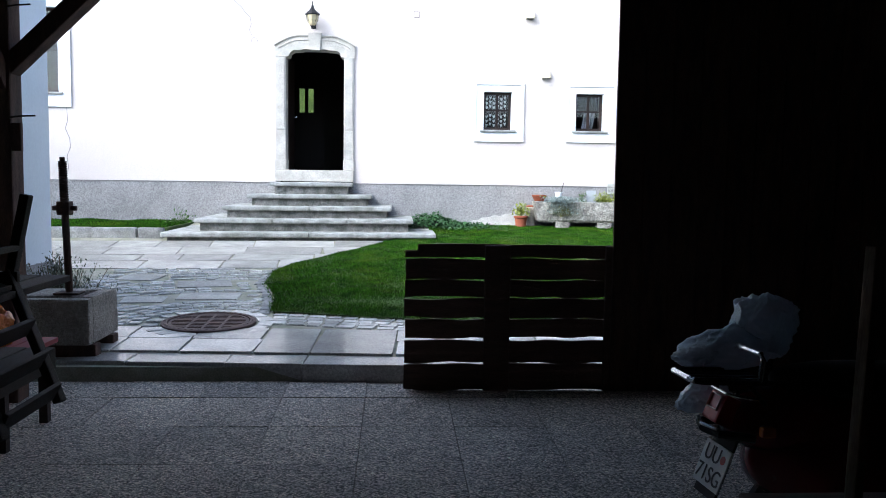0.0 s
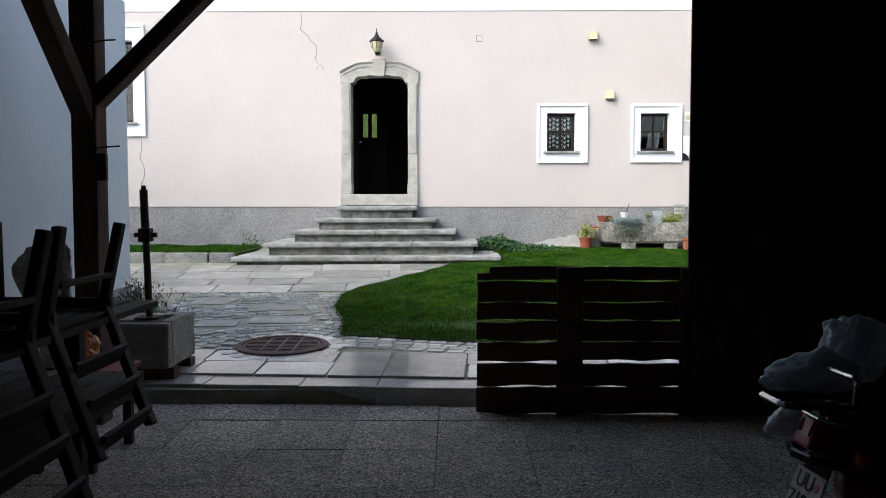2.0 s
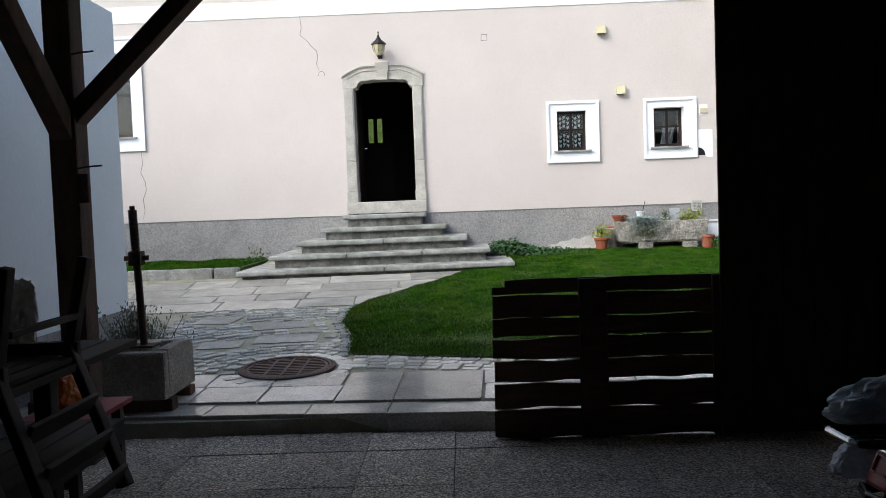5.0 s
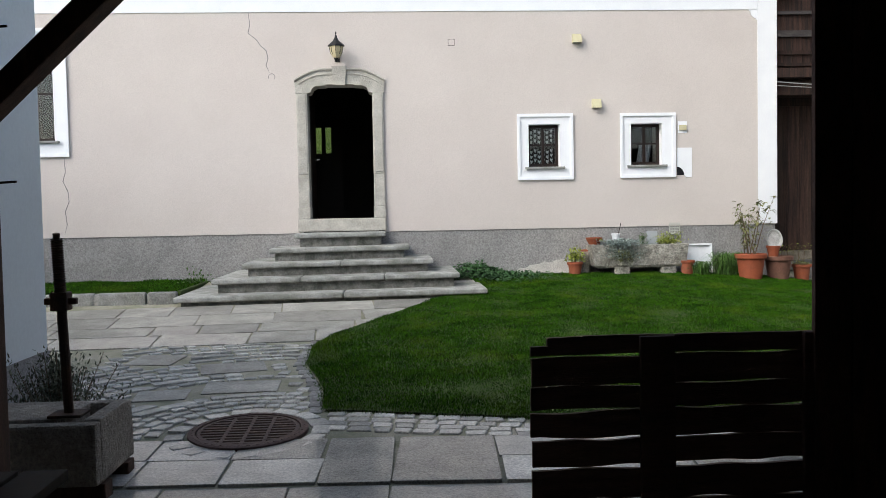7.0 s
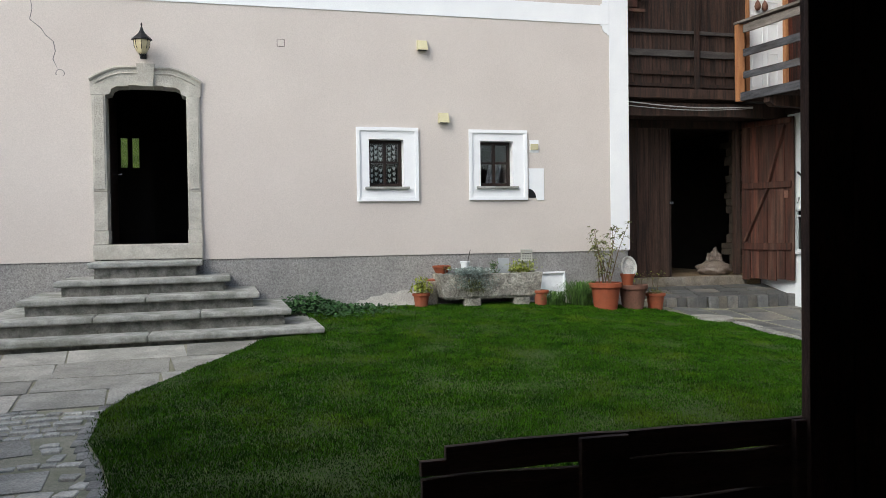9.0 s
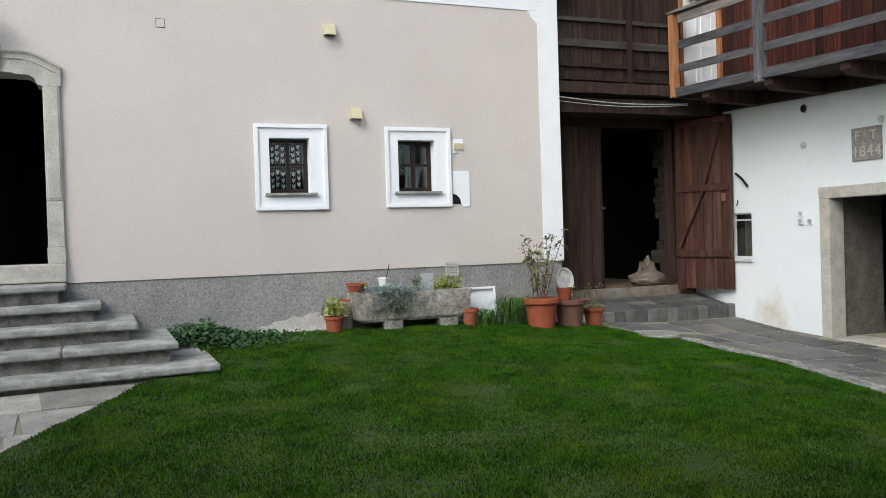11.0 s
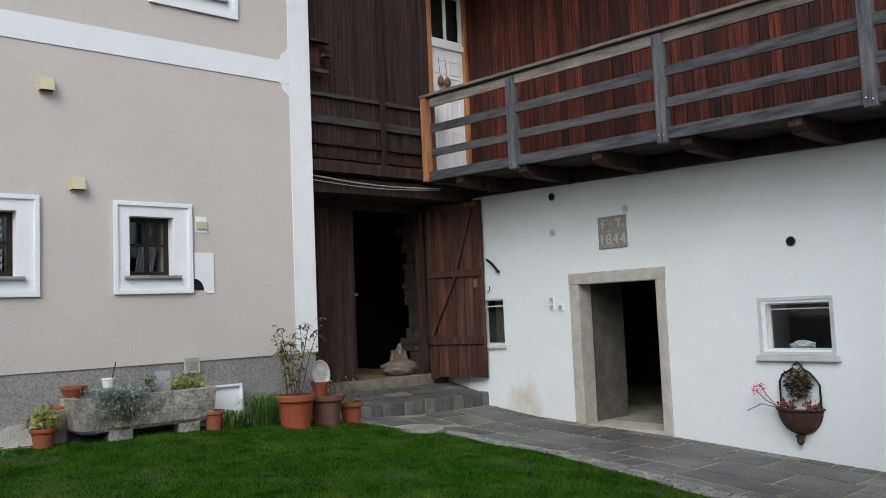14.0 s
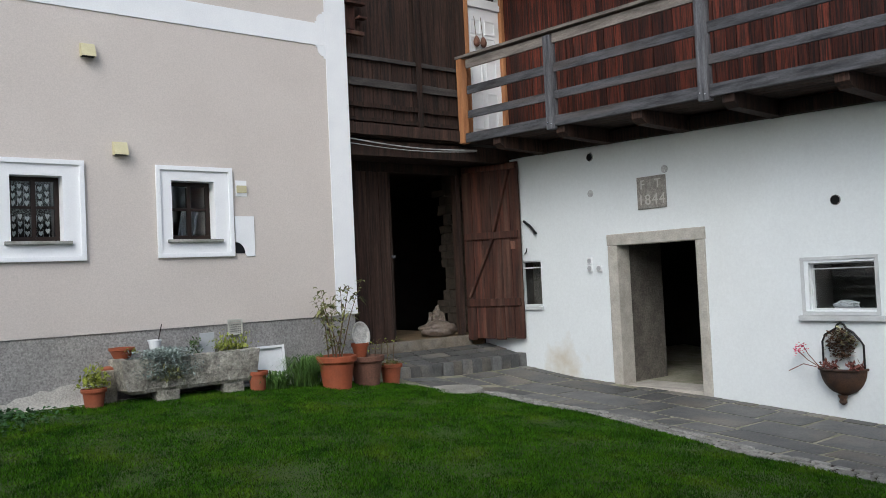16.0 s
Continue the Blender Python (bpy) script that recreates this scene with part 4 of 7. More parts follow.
# ---- gallery wall between house and barn ----
GY = 14.50
def gallery():
    w = structure("wall_gallery", box(5.64, 7.70, GY + 0.06, GY + 0.12, 3.7, 6.75), M_DARKWOOD, "dark weathered board wall of the gallery")
    x = 5.645
    while x < 7.62:
        bw = min(random.uniform(0.12, 0.18), 7.66 - x)
        part("board", box(x, x + bw - 0.006, GY + 0.03 + random.uniform(0, 0.012), GY + 0.055, 3.72, 6.74), M_DARKWOOD, w)
        x += bw
    for z, h, m in ((4.75, 0.05, M_DIMRAIL), (4.42, 0.10, M_DIMRAIL), (4.12, 0.06, M_DARKWOOD), (3.93, 0.05, M_DARKWOOD)):
        part("rail", rough_board(5.64, 7.64, z - h / 2, z + h / 2, GY - 0.01, GY + 0.025, 0.004, seed=z), m, w)
    part("upright", box(6.80, 6.89, GY - 0.03, GY - 0.012, 3.85, 6.74, 0.006), M_DARKWOOD, w)
    part("sill_beam", rough_board(5.64, 7.70, 3.72, 3.87, GY - 0.06, GY + 0.1, 0.005, seed=9), M_DARKWOOD, w)
    part("lower_beam", rough_board(5.64, 8.5, 3.46, 3.66, GY + 0.02, GY + 0.2, 0.005, seed=12), M_DARKWOOD, w)
    structure("soffit", box(5.64, 8.5, GY + 0.2, 15.3, 3.5, 3.54), M_DARKWOOD)
    s = thing("wall_shelf", (5.8, GY, 5.2), "small red-brown wooden shelf on the gallery wall", "shelf")
    add = adder(s)
    add("board", box(5.645, 5.95, GY - 0.12, GY - 0.012, 5.40, 5.43, 0.004), M_LEAF_DOOR)
    add("back", box(5.645, 5.83, GY - 0.03, GY - 0.012, 5.08, 5.40, 0.004), M_LEAF_DOOR)
    add("bracket", box(5.83, 5.96, GY - 0.12, GY - 0.012, 5.22, 5.25, 0.004), M_LEAF_DOOR)
    add("board", box(5.645, 5.93, GY - 0.10, GY - 0.03, 5.0, 5.05, 0.004), M_LEAF_DOOR)
    for k, dz in enumerate((0.0, 0.06)):
        cable = [(5.63 + i * 0.2, GY - 0.03, 3.66 - dz - 0.05 * math.sin(i / 11 * math.pi) - (0.04 if k == 0 else 0.0) * i / 11) for i in range(12)]
        c = thing("cable", (5.63, GY - 0.03, 3.6), "pale slack cable clipped under the gallery beam", "cable")
        bm = tube(cable, 0.009 if k == 0 else 0.006, 6)
        bm.transform(local(c))
        part("sheath", bm, M_CABLE, c)
gallery()

def balcony_door():
    d = thing("balcony_door", (8.1, GY, 3.8), "white panelled balcony door with a glazed transom", "door")
    add = adder(d)
    y = GY + 0.03
    add("post", box(7.60, 7.70, GY - 0.03, GY + 0.1, 3.7, 6.74, 0.006), M_DARKWOOD, "dark upright beside the door")
    add("jamb", box(7.705, 7.775, GY - 0.04, GY + 0.08, 3.75, 6.74, 0.006), M_ORANGEWOOD, "bare larch jamb")
    add("jamb", box(8.435, 8.495, GY - 0.03, GY + 0.08, 3.75, 6.74, 0.006), M_ORANGEWOOD)
    add("leaf", box(7.78, 8.43, y, y + 0.04, 3.78, 5.74, 0.003), M_TRIM, "white painted panelled leaf")
    for a, b in ((7.86, 8.07), (8.14, 8.35)):
        for c, e in ((3.95, 4.5), (4.6, 4.98), (5.08, 5.32), (5.36, 5.58)):
            add("panel", ring(a, b, c, e, 0.022, y - 0.012, y - 0.001, 0.003), M_TRIM)
    add("transom_bar", box(7.77, 8.44, y - 0.035, y + 0.03, 5.742, 5.83, 0.008), M_TRIM)
    add("transom_frame", ring(7.775, 8.435, 5.831, 6.6, 0.055, y - 0.01, y + 0.035), M_TRIM)
    add("mullion", box(8.085, 8.125, y - 0.008, y + 0.03, 5.886, 6.545), M_TRIM)
    for a, b in ((7.83, 8.085), (8.125, 8.38)):
        add("pane", box(a, b, y + 0.01, y + 0.014, 5.886, 6.545), M_GLASS)
    add("backing", box(7.70, 8.5, GY + 0.1, GY + 0.13, 3.7, 6.74), M_DARK)
    for x in (7.93, 8.06):
        o = thing("door_ornament", (x, GY - 0.02, 5.2), "small brown clay ornament hanging on the balcony door", "ornament", "ornaments on the balcony door")
        a2 = adder(o)
        m = Matrix.Translation((x, GY - 0.03, 5.22))
        a2("body", lathe([(0.02, -0.07), (0.045, -0.04), (0.05, 0.0), (0.035, 0.05), (0.012, 0.085)], 10, m=m), M_POTBROWN, smooth=True)
        a2("string", tube([(x, GY - 0.02, 5.30), (x, GY + 0.01, 5.60)], 0.004, 5), M_STALK)
balcony_door()

def balcony():
    b = thing("balcony", (7.6, 10.0, 3.6), "timber balcony with silvered posts and rails along the barn", "balcony")
    add = adder(b)
    fx = 7.55
    dz = lambda y: -0.03 * (14.4 - y)
    posts = (12.68, 10.46, 8.31, 6.2, 4.1)
    add("corner_post", box(fx - 0.055, fx + 0.055, 14.345, 14.455, 3.69, 4.89, 0.008), M_ORANGEWOOD, "fresh orange larch corner post")
    for y in posts:
        add("post", box(fx - 0.065, fx + 0.045, y - 0.06, y + 0.06, 3.655 + dz(y), 4.845 + dz(y), 0.01), M_GREYPOST)
        for zz in (3.74, 3.72):
            bm = bmesh.new()
            bmesh.ops.create_uvsphere(bm, u_segments=8, v_segments=5, radius=0.012)
            bm.transform(Matrix.Translation((fx - 0.066, y + (0.03 if zz == 3.74 else -0.03), zz + dz(y))))
            add("bolt", bm, M_CHROME)
    ys = (14.345, *posts)
    for y1, y0 in zip(ys, ys[1:]):
        for z, h, t in ((4.80, 0.12, 0.035), (4.43, 0.115, 0.03), (4.085, 0.105, 0.03)):
            add("rail", beam((fx + 0.0, y1 - 0.055, z + dz(y1)), (fx + 0.0, y0 + 0.06, z + dz(y0)), t, h, 0.004), M_HANDRAIL if z > 4.7 else M_GREYWOOD)
    add("handrail", beam((fx - 0.0, 14.47, 4.912), (fx - 0.01, 4.0, 4.87 + dz(4.0)), 0.13, 0.04, 0.006), M_HANDRAIL)
    add("fascia", beam((fx - 0.01, 14.34, 3.755), (fx - 0.01, 4.0, 3.755 + dz(4.0)), 0.05, 0.13, 0.005), M_GREYWOOD)
    x = fx + 0.03
    while x < EX - 0.05:
        add("deck_board", beam((x + 0.07, 14.48, 3.725), (x + 0.07, 4.0, 3.725 + dz(4.0)), 0.135, 0.03, 0.003), M_DARKWOOD)
        x += 0.142
    for y in np.arange(13.75, 4.0, -1.18):
        m = Matrix(((1, 0, 0, 0), (0, 0, 1, y - 0.07), (0, 1, 0, 3.52 + dz(y)), (0, 0, 0, 1)))
        add("joist", prism([(7.56, 0.185), (7.56, 0.09), (7.64, 0.03), (8.5, 0.0), (8.5, 0.185)], 0, 0.14, m=m), M_DARKWOOD)
    add("ledger", beam((8.46, 14.45, 3.6), (8.46, 4.0, 3.6 + dz(4)), 0.1, 0.15, 0.01), M_DARKWOOD)
balcony()

def barn_upper():
    w = structure("wall_east_upper", box(EX + 0.03, EX + 0.5, 2.5, GY + 0.12, 3.525, 6.75), M_REDWOOD, "red-brown vertical board cladding of the barn loft")
    y = GY - 0.01
    meshes = []
    for k in range(6):
        bm = box(-0.5, 0.5, -0.5, 0.5, -0.5, 0.5)
        me = bpy.data.meshes.new("board")
        bm.to_mesh(me); bm.free()
        me.materials.append(M_REDWOOD)
        meshes.append(me)
    while y > 4.2:
        bw = random.uniform(0.11, 0.17)
        ob = new("board", random.choice(meshes))
        ob.parent = w
        ob.matrix_world = Matrix.LocRotScale((EX + 0.005 + random.uniform(-0.006, 0.006), y - bw / 2, 5.14), None, (0.035, bw - 0.007, 3.2))
        y -= bw
barn_upper()

# ---- recess with the barn doors ----
RY = 15.25
def recess():
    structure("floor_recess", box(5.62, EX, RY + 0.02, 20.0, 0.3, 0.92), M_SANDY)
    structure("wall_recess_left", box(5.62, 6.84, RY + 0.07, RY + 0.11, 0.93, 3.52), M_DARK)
    structure("wall_recess_lintel", box(5.62, EX, RY + 0.0, RY + 0.15, 3.36, 3.5, 0.01), M_DARKWOOD)
    structure("threshold_recess", box(5.9, 8.2, RY - 0.06, RY + 0.2, 0.6, 0.92, 0.02), M_SILL, "worn sandy sill of the barn doors")
    l = thing("barn_door", (6.2, RY, 0.95), "closed dark board leaf of the barn doorway", "door", "barn doors")
    add = adder(l)
    x = 5.635
    while x < 6.80:
        bw = min(random.uniform(0.16, 0.22), 6.84 - x)
        add("board", box(x, x + bw - 0.006, RY + 0.02, RY + 0.05, 0.90, 3.36, 0.003), M_OLDLEAF)
        x += bw
    add("latch", box(6.80, 6.87, RY - 0.01, RY + 0.018, 2.12, 2.16, 0.005), M_GREYPOST)
    p = thing("door_post", (8.07, RY, 0.93), "weathered timber door jamb beside the barn opening", "post")
    add = adder(p)
    add("timber", beam((8.07, RY + 0.04, 0.93), (8.07, RY + 0.04, 3.36), 0.08, 0.12, 0.012, (0, 1, 0)), M_OLDLEAF)
    s = structure("wall_rubble", box(8.54, 8.8, RY + 0.40, RY + 0.95, 0.92, 3.5), M_RUBBLE, "rough rubble stone reveal inside the barn")
    rnd = random.Random(4)
    z = 0.93
    while z < 3.3:
        h = rnd.uniform(0.09, 0.2)
        y = RY + 0.36
        while y < RY + 0.9:
            d = rnd.uniform(0.16, 0.34)
            bm = box(-0.5, 0.5, -0.5, 0.5, -0.5, 0.5, 0.16)
            out = rnd.uniform(0.02, 0.05)
            for v in bm.verts:
                q = v.co * (1 + 0.22 * noise.noise(v.co * 3 + Vector((z * 9, y * 7, 0))))
                v.co = Vector((8.55 + q.x * 2 * out, y + d / 2 + q.y * d * 0.96, z + h / 2 + q.z * h * 0.95))
            part("stone", bm, M_RUBBLE, s)
            y += d
        z += h
    # open leaf, swung out against the barn wall
    hx, hy, fx, fy = 8.11, 15.17, 8.455, 14.29
    d = thing("barn_door", (hx, hy, 0.85), "red-brown braced board door standing open against the wall", "door", "barn doors", math.degrees(math.atan2(fy - hy, fx - hx)))
    L = math.hypot(fx - hx, fy - hy)
    n = 6
    for i in range(n):
        a, b = L * i / n, L * (i + 1) / n - 0.006
        part("board", box(a, b, -0.015 + 0.003 * (i % 2), 0.015, 0.012 * ((i * 5) % 3), 2.62, 0.003), M_LEAF_DOOR, d)
    for z0, z1 in ((0.50, 0.61), (1.50, 1.60), (2.52, 2.6)):
        part("ledge", box(0.03, L - 0.04, -0.048, -0.016, z0, z1, 0.006), M_LEAF_DOOR, d)
    for a, b in (((0.08, -0.034, 0.64), (0.5, -0.034, 1.5)), ((0.52, -0.034, 1.6), (0.80, -0.034, 2.5))):
        part("brace", beam(a, b, 0.034, 0.095, 0.005, (0, 1, 0)), M_LEAF_DOOR, d)
    part("lock", box(L - 0.16, L - 0.09, -0.045, -0.016, 1.33, 1.45, 0.006), M_POTBROWN, d, "worn brass lock case")
    for z in (0.55, 1.55, 2.55):
        part("hinge", box(0.0, 0.4, 0.016, 0.022, z - 0.02, z + 0.02), M_IRON, d)
    o = thing("door_stay", (8.45, 14.1, 2.45), "short iron stay hooked on the barn wall", "hook")
    add = adder(o)
    add("bar", tube([(8.50, 14.27, 2.58), (8.47, 14.12, 2.5), (8.46, 13.99, 2.38)], 0.018, 6), M_BLACKIRON)
    add("bar", tube([(8.50, 14.28, 2.10), (8.46, 14.2, 2.13), (8.45, 14.18, 2.18)], 0.008, 6), M_BLACKIRON)
    b = thing("plastic_sack", (7.77, 15.5, 0.93), "half-empty clear plastic sack slumped on the barn sill", "sack")
    bm = crumpled((0.30, 0.20, 0.14), 3.3, 0.25)
    part("film", bm, M_SACK, b, smooth=True)
    b2 = thing("plastic_sack", (7.86, 15.62, 0.93), "upright translucent sack leaning on the stone reveal", "sack")
    part("film", crumpled((0.13, 0.12, 0.24), 8.1, 0.4), M_SACK, b2)
recess()

# ---- barn openings and fixtures ----
# White frame paint greyed so that its shade sits in the colour.
M_GREYFRAME = mat("shaded_white_frame", (0.56, 0.58, 0.59), (0.47, 0.49, 0.50), 0.6, 5, 60, 0.1, (0.33, 0.33, 0.31), 0.4, fine_amount=0.06)
M_SOCKET = plain("grey_socket_plastic", (0.42, 0.43, 0.44), 0.5)
# Black for the pipe bores: the shade inside is given as a colour.
M_BORE_SHADE = plain("bore_shade_black", (0.006, 0.006, 0.006), 0.95)
def barn_openings():
    d = thing("door_2", (EX, 11.96, 0.27), "stone-framed open doorway of the barn", "doorway", kind="structure")
    add = adder(d)
    x0, x1 = EX - 0.035, EX + 0.22
    add("jamb", box(x0, x1, 12.54, 12.70, 0.27, 2.12, 0.012), M_FRAME)
    add("jamb", box(x0, x1, 11.225, 11.345, 0.2, 2.12, 0.012), M_FRAME)
    add("lintel", box(x0, x1, 11.215, 12.71, 2.122, 2.272, 0.012), M_FRAME)
    add("threshold", box(x0, EX + 0.5, 11.345, 12.54, 0.15, 0.31, 0.01), M_FRAME)
    w = thing("window_5", (EX, 9.62, 1.28), "white-framed barn window with a cracked pane", "window", kind="structure")
    add = adder(w)
    def yring(y0, y1, z0, z1, wd, xa, xb, bev=0.004):
        bm = box(xa, xb, y0, y1, z1 - wd, z1, bev)
        box(xa, xb, y0, y1, z0, z0 + wd, bev, bm)
        box(xa, xb, y0, y0 + wd, z0 + wd, z1 - wd, bev, bm)
        box(xa, xb, y1 - wd, y1, z0 + wd, z1 - wd, bev, bm)
        return bm
    add("surround", yring(9.235, 10.06, 1.225, 1.845, 0.038, EX - 0.012, EX + 0.10), M_GREYFRAME)
    add("sash", yring(9.268, 9.977, 1.272, 1.788, 0.024, EX + 0.06, EX + 0.10), M_GREYFRAME)
    add("top_bar", box(EX + 0.065, EX + 0.09, 9.29, 9.955, 1.71, 1.722), M_GREYFRAME)
    add("pane", box(EX + 0.085, EX + 0.09, 9.291, 9.954, 1.295, 1.765), M_GLASS).visible_shadow = False
    add("sill", box(EX - 0.05, EX + 0.02, 9.19, 10.09, 1.165, 1.222, 0.006), M_GREYFRAME)
    # Reveal and hatch lining coloured dark in place of the shade inside.
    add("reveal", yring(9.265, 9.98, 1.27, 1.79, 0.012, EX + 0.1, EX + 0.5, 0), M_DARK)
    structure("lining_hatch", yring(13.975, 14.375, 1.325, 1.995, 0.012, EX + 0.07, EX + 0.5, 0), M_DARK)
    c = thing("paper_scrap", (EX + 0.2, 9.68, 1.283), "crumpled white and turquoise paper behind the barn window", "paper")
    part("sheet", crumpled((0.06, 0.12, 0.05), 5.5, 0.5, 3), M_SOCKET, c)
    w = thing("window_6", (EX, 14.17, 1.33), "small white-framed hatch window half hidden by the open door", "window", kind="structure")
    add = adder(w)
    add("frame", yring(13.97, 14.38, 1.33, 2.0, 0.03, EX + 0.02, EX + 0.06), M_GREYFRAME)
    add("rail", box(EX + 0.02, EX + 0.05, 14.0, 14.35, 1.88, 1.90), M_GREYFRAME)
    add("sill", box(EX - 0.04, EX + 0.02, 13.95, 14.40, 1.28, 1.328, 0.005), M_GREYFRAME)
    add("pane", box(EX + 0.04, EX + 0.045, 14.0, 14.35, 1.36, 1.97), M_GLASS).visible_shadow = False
    # Added dark panel that blackens the view through the barn window.
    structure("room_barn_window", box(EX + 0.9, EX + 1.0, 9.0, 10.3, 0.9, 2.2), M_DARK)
    M = lambda y, z: Matrix(((0, 0, -1, EX), (1, 0, 0, y), (0, 1, 0, z), (0, 0, 0, 1)))
    for y, z, r in ((12.95, 3.34, 0.048), (9.63, 2.43, 0.048)):
        o = thing("vent_pipe_end", (EX, y, z), "black open pipe end in the white wall", "pipe")
        add = adder(o)
        add("rim", lathe([(r, -0.001), (r + 0.008, 0.002), (r + 0.006, 0.012), (r, 0.012)], 20, m=M(y, z)), M_PLINTH)
        add("bore", lathe([(r - 0.001, 0.0), (r - 0.001, 0.0135)], 20, m=M(y, z)), M_BORE_SHADE)
    for y, z in ((11.75, 3.03), (12.97, 2.85)):
        o = thing("cover_disc", (EX, y, z), "round grey plaster cover on the barn wall", "cover", "cover discs")
        adder(o)("disc", lathe([(0.05, 0.0), (0.05, 0.006), (0.042, 0.010), (0.01, 0.011)], 20, m=M(y, z)), M_DISC)
    for y, z in ((13.03, 1.94), (13.03, 1.84), (12.87, 1.835)):
        o = thing("power_socket", (EX, y, z), "grey outdoor socket on the barn wall", "socket", "sockets on the barn wall")
        add = adder(o)
        add("plate", box(EX - 0.03, EX - 0.001, y - 0.04, y + 0.04, z - 0.045, z + 0.045, 0.006), M_PLASTIC_WHITE)
        add("face", lathe([(0.034, 0.028), (0.034, 0.036), (0.028, 0.038), (0.024, 0.033), (0.01, 0.033)], 16, m=M(y, z)), M_SOCKET)
barn_openings()

def writing(text, size, m, material, parent, depth=0.003):
    """Raised letters in the built-in font, as a mesh part."""
    cu = bpy.data.curves.new("letters", "FONT")
    cu.body, cu.size, cu.extrude, cu.align_x, cu.align_y = text, size, depth, "CENTER", "CENTER"
    tmp = bpy.data.objects.new("letters", cu)
    me = bpy.data.meshes.new_from_object(tmp)
    bpy.data.objects.remove(tmp)
    me.transform(parent.matrix_world.inverted() @ m)
    me.materials.clear()
    me.materials.append(material)
    ob = new("letter", me)
    ob.parent = parent
    return ob

def date_stone():
    o = thing("date_stone", (EX, 11.95, 2.76), "grey carved date stone with initials and the year 1844", "stone plaque")
    add = adder(o)
    bm = box(EX - 0.022, EX - 0.001, 11.735, 12.175, 2.555, 2.965, 0.008)
    add("slab", bm, mat("date_stone_grey", (0.33, 0.31, 0.28), (0.2, 0.19, 0.17), 0.95, 14, 60, 0.8))
    m = lambda y, z: Matrix(((0, 0, -1, EX - 0.024), (-1, 0, 0, y), (0, 1, 0, z), (0, 0, 0, 1)))
    pale = plain("pale_carving", (0.5, 0.48, 0.44), 0.9)
    for ch, y, z, sz in (("F", 12.085, 2.86, 0.165), ("T", 11.85, 2.86, 0.165), ("1", 12.115, 2.665, 0.19), ("8", 12.01, 2.665, 0.19), ("4", 11.9, 2.665, 0.19), ("4", 11.79, 2.665, 0.19)):
        writing(ch, sz, m(y, z), pale, o)
date_stone()

def wall_planter():
    o = thing("wall_planter", (EX, 9.65, 0.45), "rusty iron wall basin with a flower wreath and succulents", "planter")
    add = adder(o)
    bm = bmesh.new()
    rows = []
    for k in range(9):
        u = k / 8
        r = 0.24 * math.sqrt(max(0.02, 1 - (1 - u) ** 2 * 0.97))
        z = 0.40 + 0.27 * u
        rows.append([bm.verts.new((EX - 0.004 - 0.8 * r * math.sin(t), 9.65 + r * math.cos(t), z)) for t in np.linspace(0, math.pi, 15)])
    for A, B in zip(rows, rows[1:]):
        for i in range(14):
            bm.faces.new((A[i], A[i + 1], B[i + 1], B[i]))
    bm.faces.new(rows[0])
    add("basin", bm, M_IRON, smooth=True)
    add("rim", tube([(EX - 0.004 - 0.2 * math.sin(t), 9.65 + 0.25 * math.cos(t), 0.672) for t in np.linspace(0, math.pi, 17)], 0.014, 6), M_IRON)
    add("earth", prism([(EX - 0.004 - 0.185 * math.sin(t), 9.65 + 0.235 * math.cos(t)) for t in np.linspace(0, math.pi, 15)], 0.63, 0.65), M_EARTH)
    add("drop", lathe([(0.05, 0.40), (0.035, 0.36), (0.04, 0.33), (0.012, 0.30)], 10, m=Matrix.Translation((EX - 0.06, 9.65, 0))), M_IRON)
    hoop = [(EX - 0.03, 9.85, 0.68), (EX - 0.03, 9.85, 0.95), (EX - 0.03, 9.82, 1.02), (EX - 0.03, 9.75, 1.06), (EX - 0.03, 9.70, 1.09), (EX - 0.03, 9.68, 1.13), (EX - 0.03, 9.645, 1.15), (EX - 0.03, 9.61, 1.13), (EX - 0.03, 9.59, 1.09), (EX - 0.03, 9.52, 1.05), (EX - 0.03, 9.46, 0.98), (EX - 0.03, 9.42, 0.92), (EX - 0.03, 9.42, 0.68)]
    add("hoop", tube(hoop, 0.012, 6), M_BLACKIRON)
    rnd = random.Random(8)
    ringp = [(EX - 0.06 + rnd.uniform(-0.03, 0.02), 9.64 + (0.115 - 0.07 * (i % 3 == 0)) * math.cos(t) + rnd.uniform(-0.03, 0.03), 0.93 + (0.125 - 0.07 * (i % 3 == 0)) * math.sin(t) + rnd.uniform(-0.03, 0.03)) for i, t in enumerate(np.linspace(0, math.tau, 420))]
    leaf_part("wreath", leaves(ringp, 0.05, 0.018, 0.2, 3), M_DRYLEAF, o, "dried brown wreath")
    leaf_part("wreath_leaves", leaves(ringp[90:210:2], 0.06, 0.02, 0.2, 5), M_CREAM, o, "pale dried blossoms")
    succ = [(EX - 0.1 + rnd.uniform(-0.07, 0.07), 9.65 + rnd.choice((-0.17, 0.1)) + rnd.uniform(-0.07, 0.07), 0.66 + rnd.uniform(0, 0.08)) for i in range(120)]
    leaf_part("succulents", leaves(succ, 0.05, 0.02, 0.0, 9, 0.6), M_REDLEAF, o)
    st = [[(EX - 0.12, 9.83, 0.68), (EX - 0.16, 9.95, 0.76), (EX - 0.18, 10.05, 0.86)], [(EX - 0.12, 9.83, 0.68), (EX - 0.17, 10.0, 0.72), (EX - 0.18, 10.16, 0.64)], [(EX - 0.12, 9.84, 0.68), (EX - 0.15, 9.95, 0.82), (EX - 0.16, 9.99, 0.9)]]
    for s in st:
        add("stalk", tube(s, 0.005, 5), M_REDLEAF)
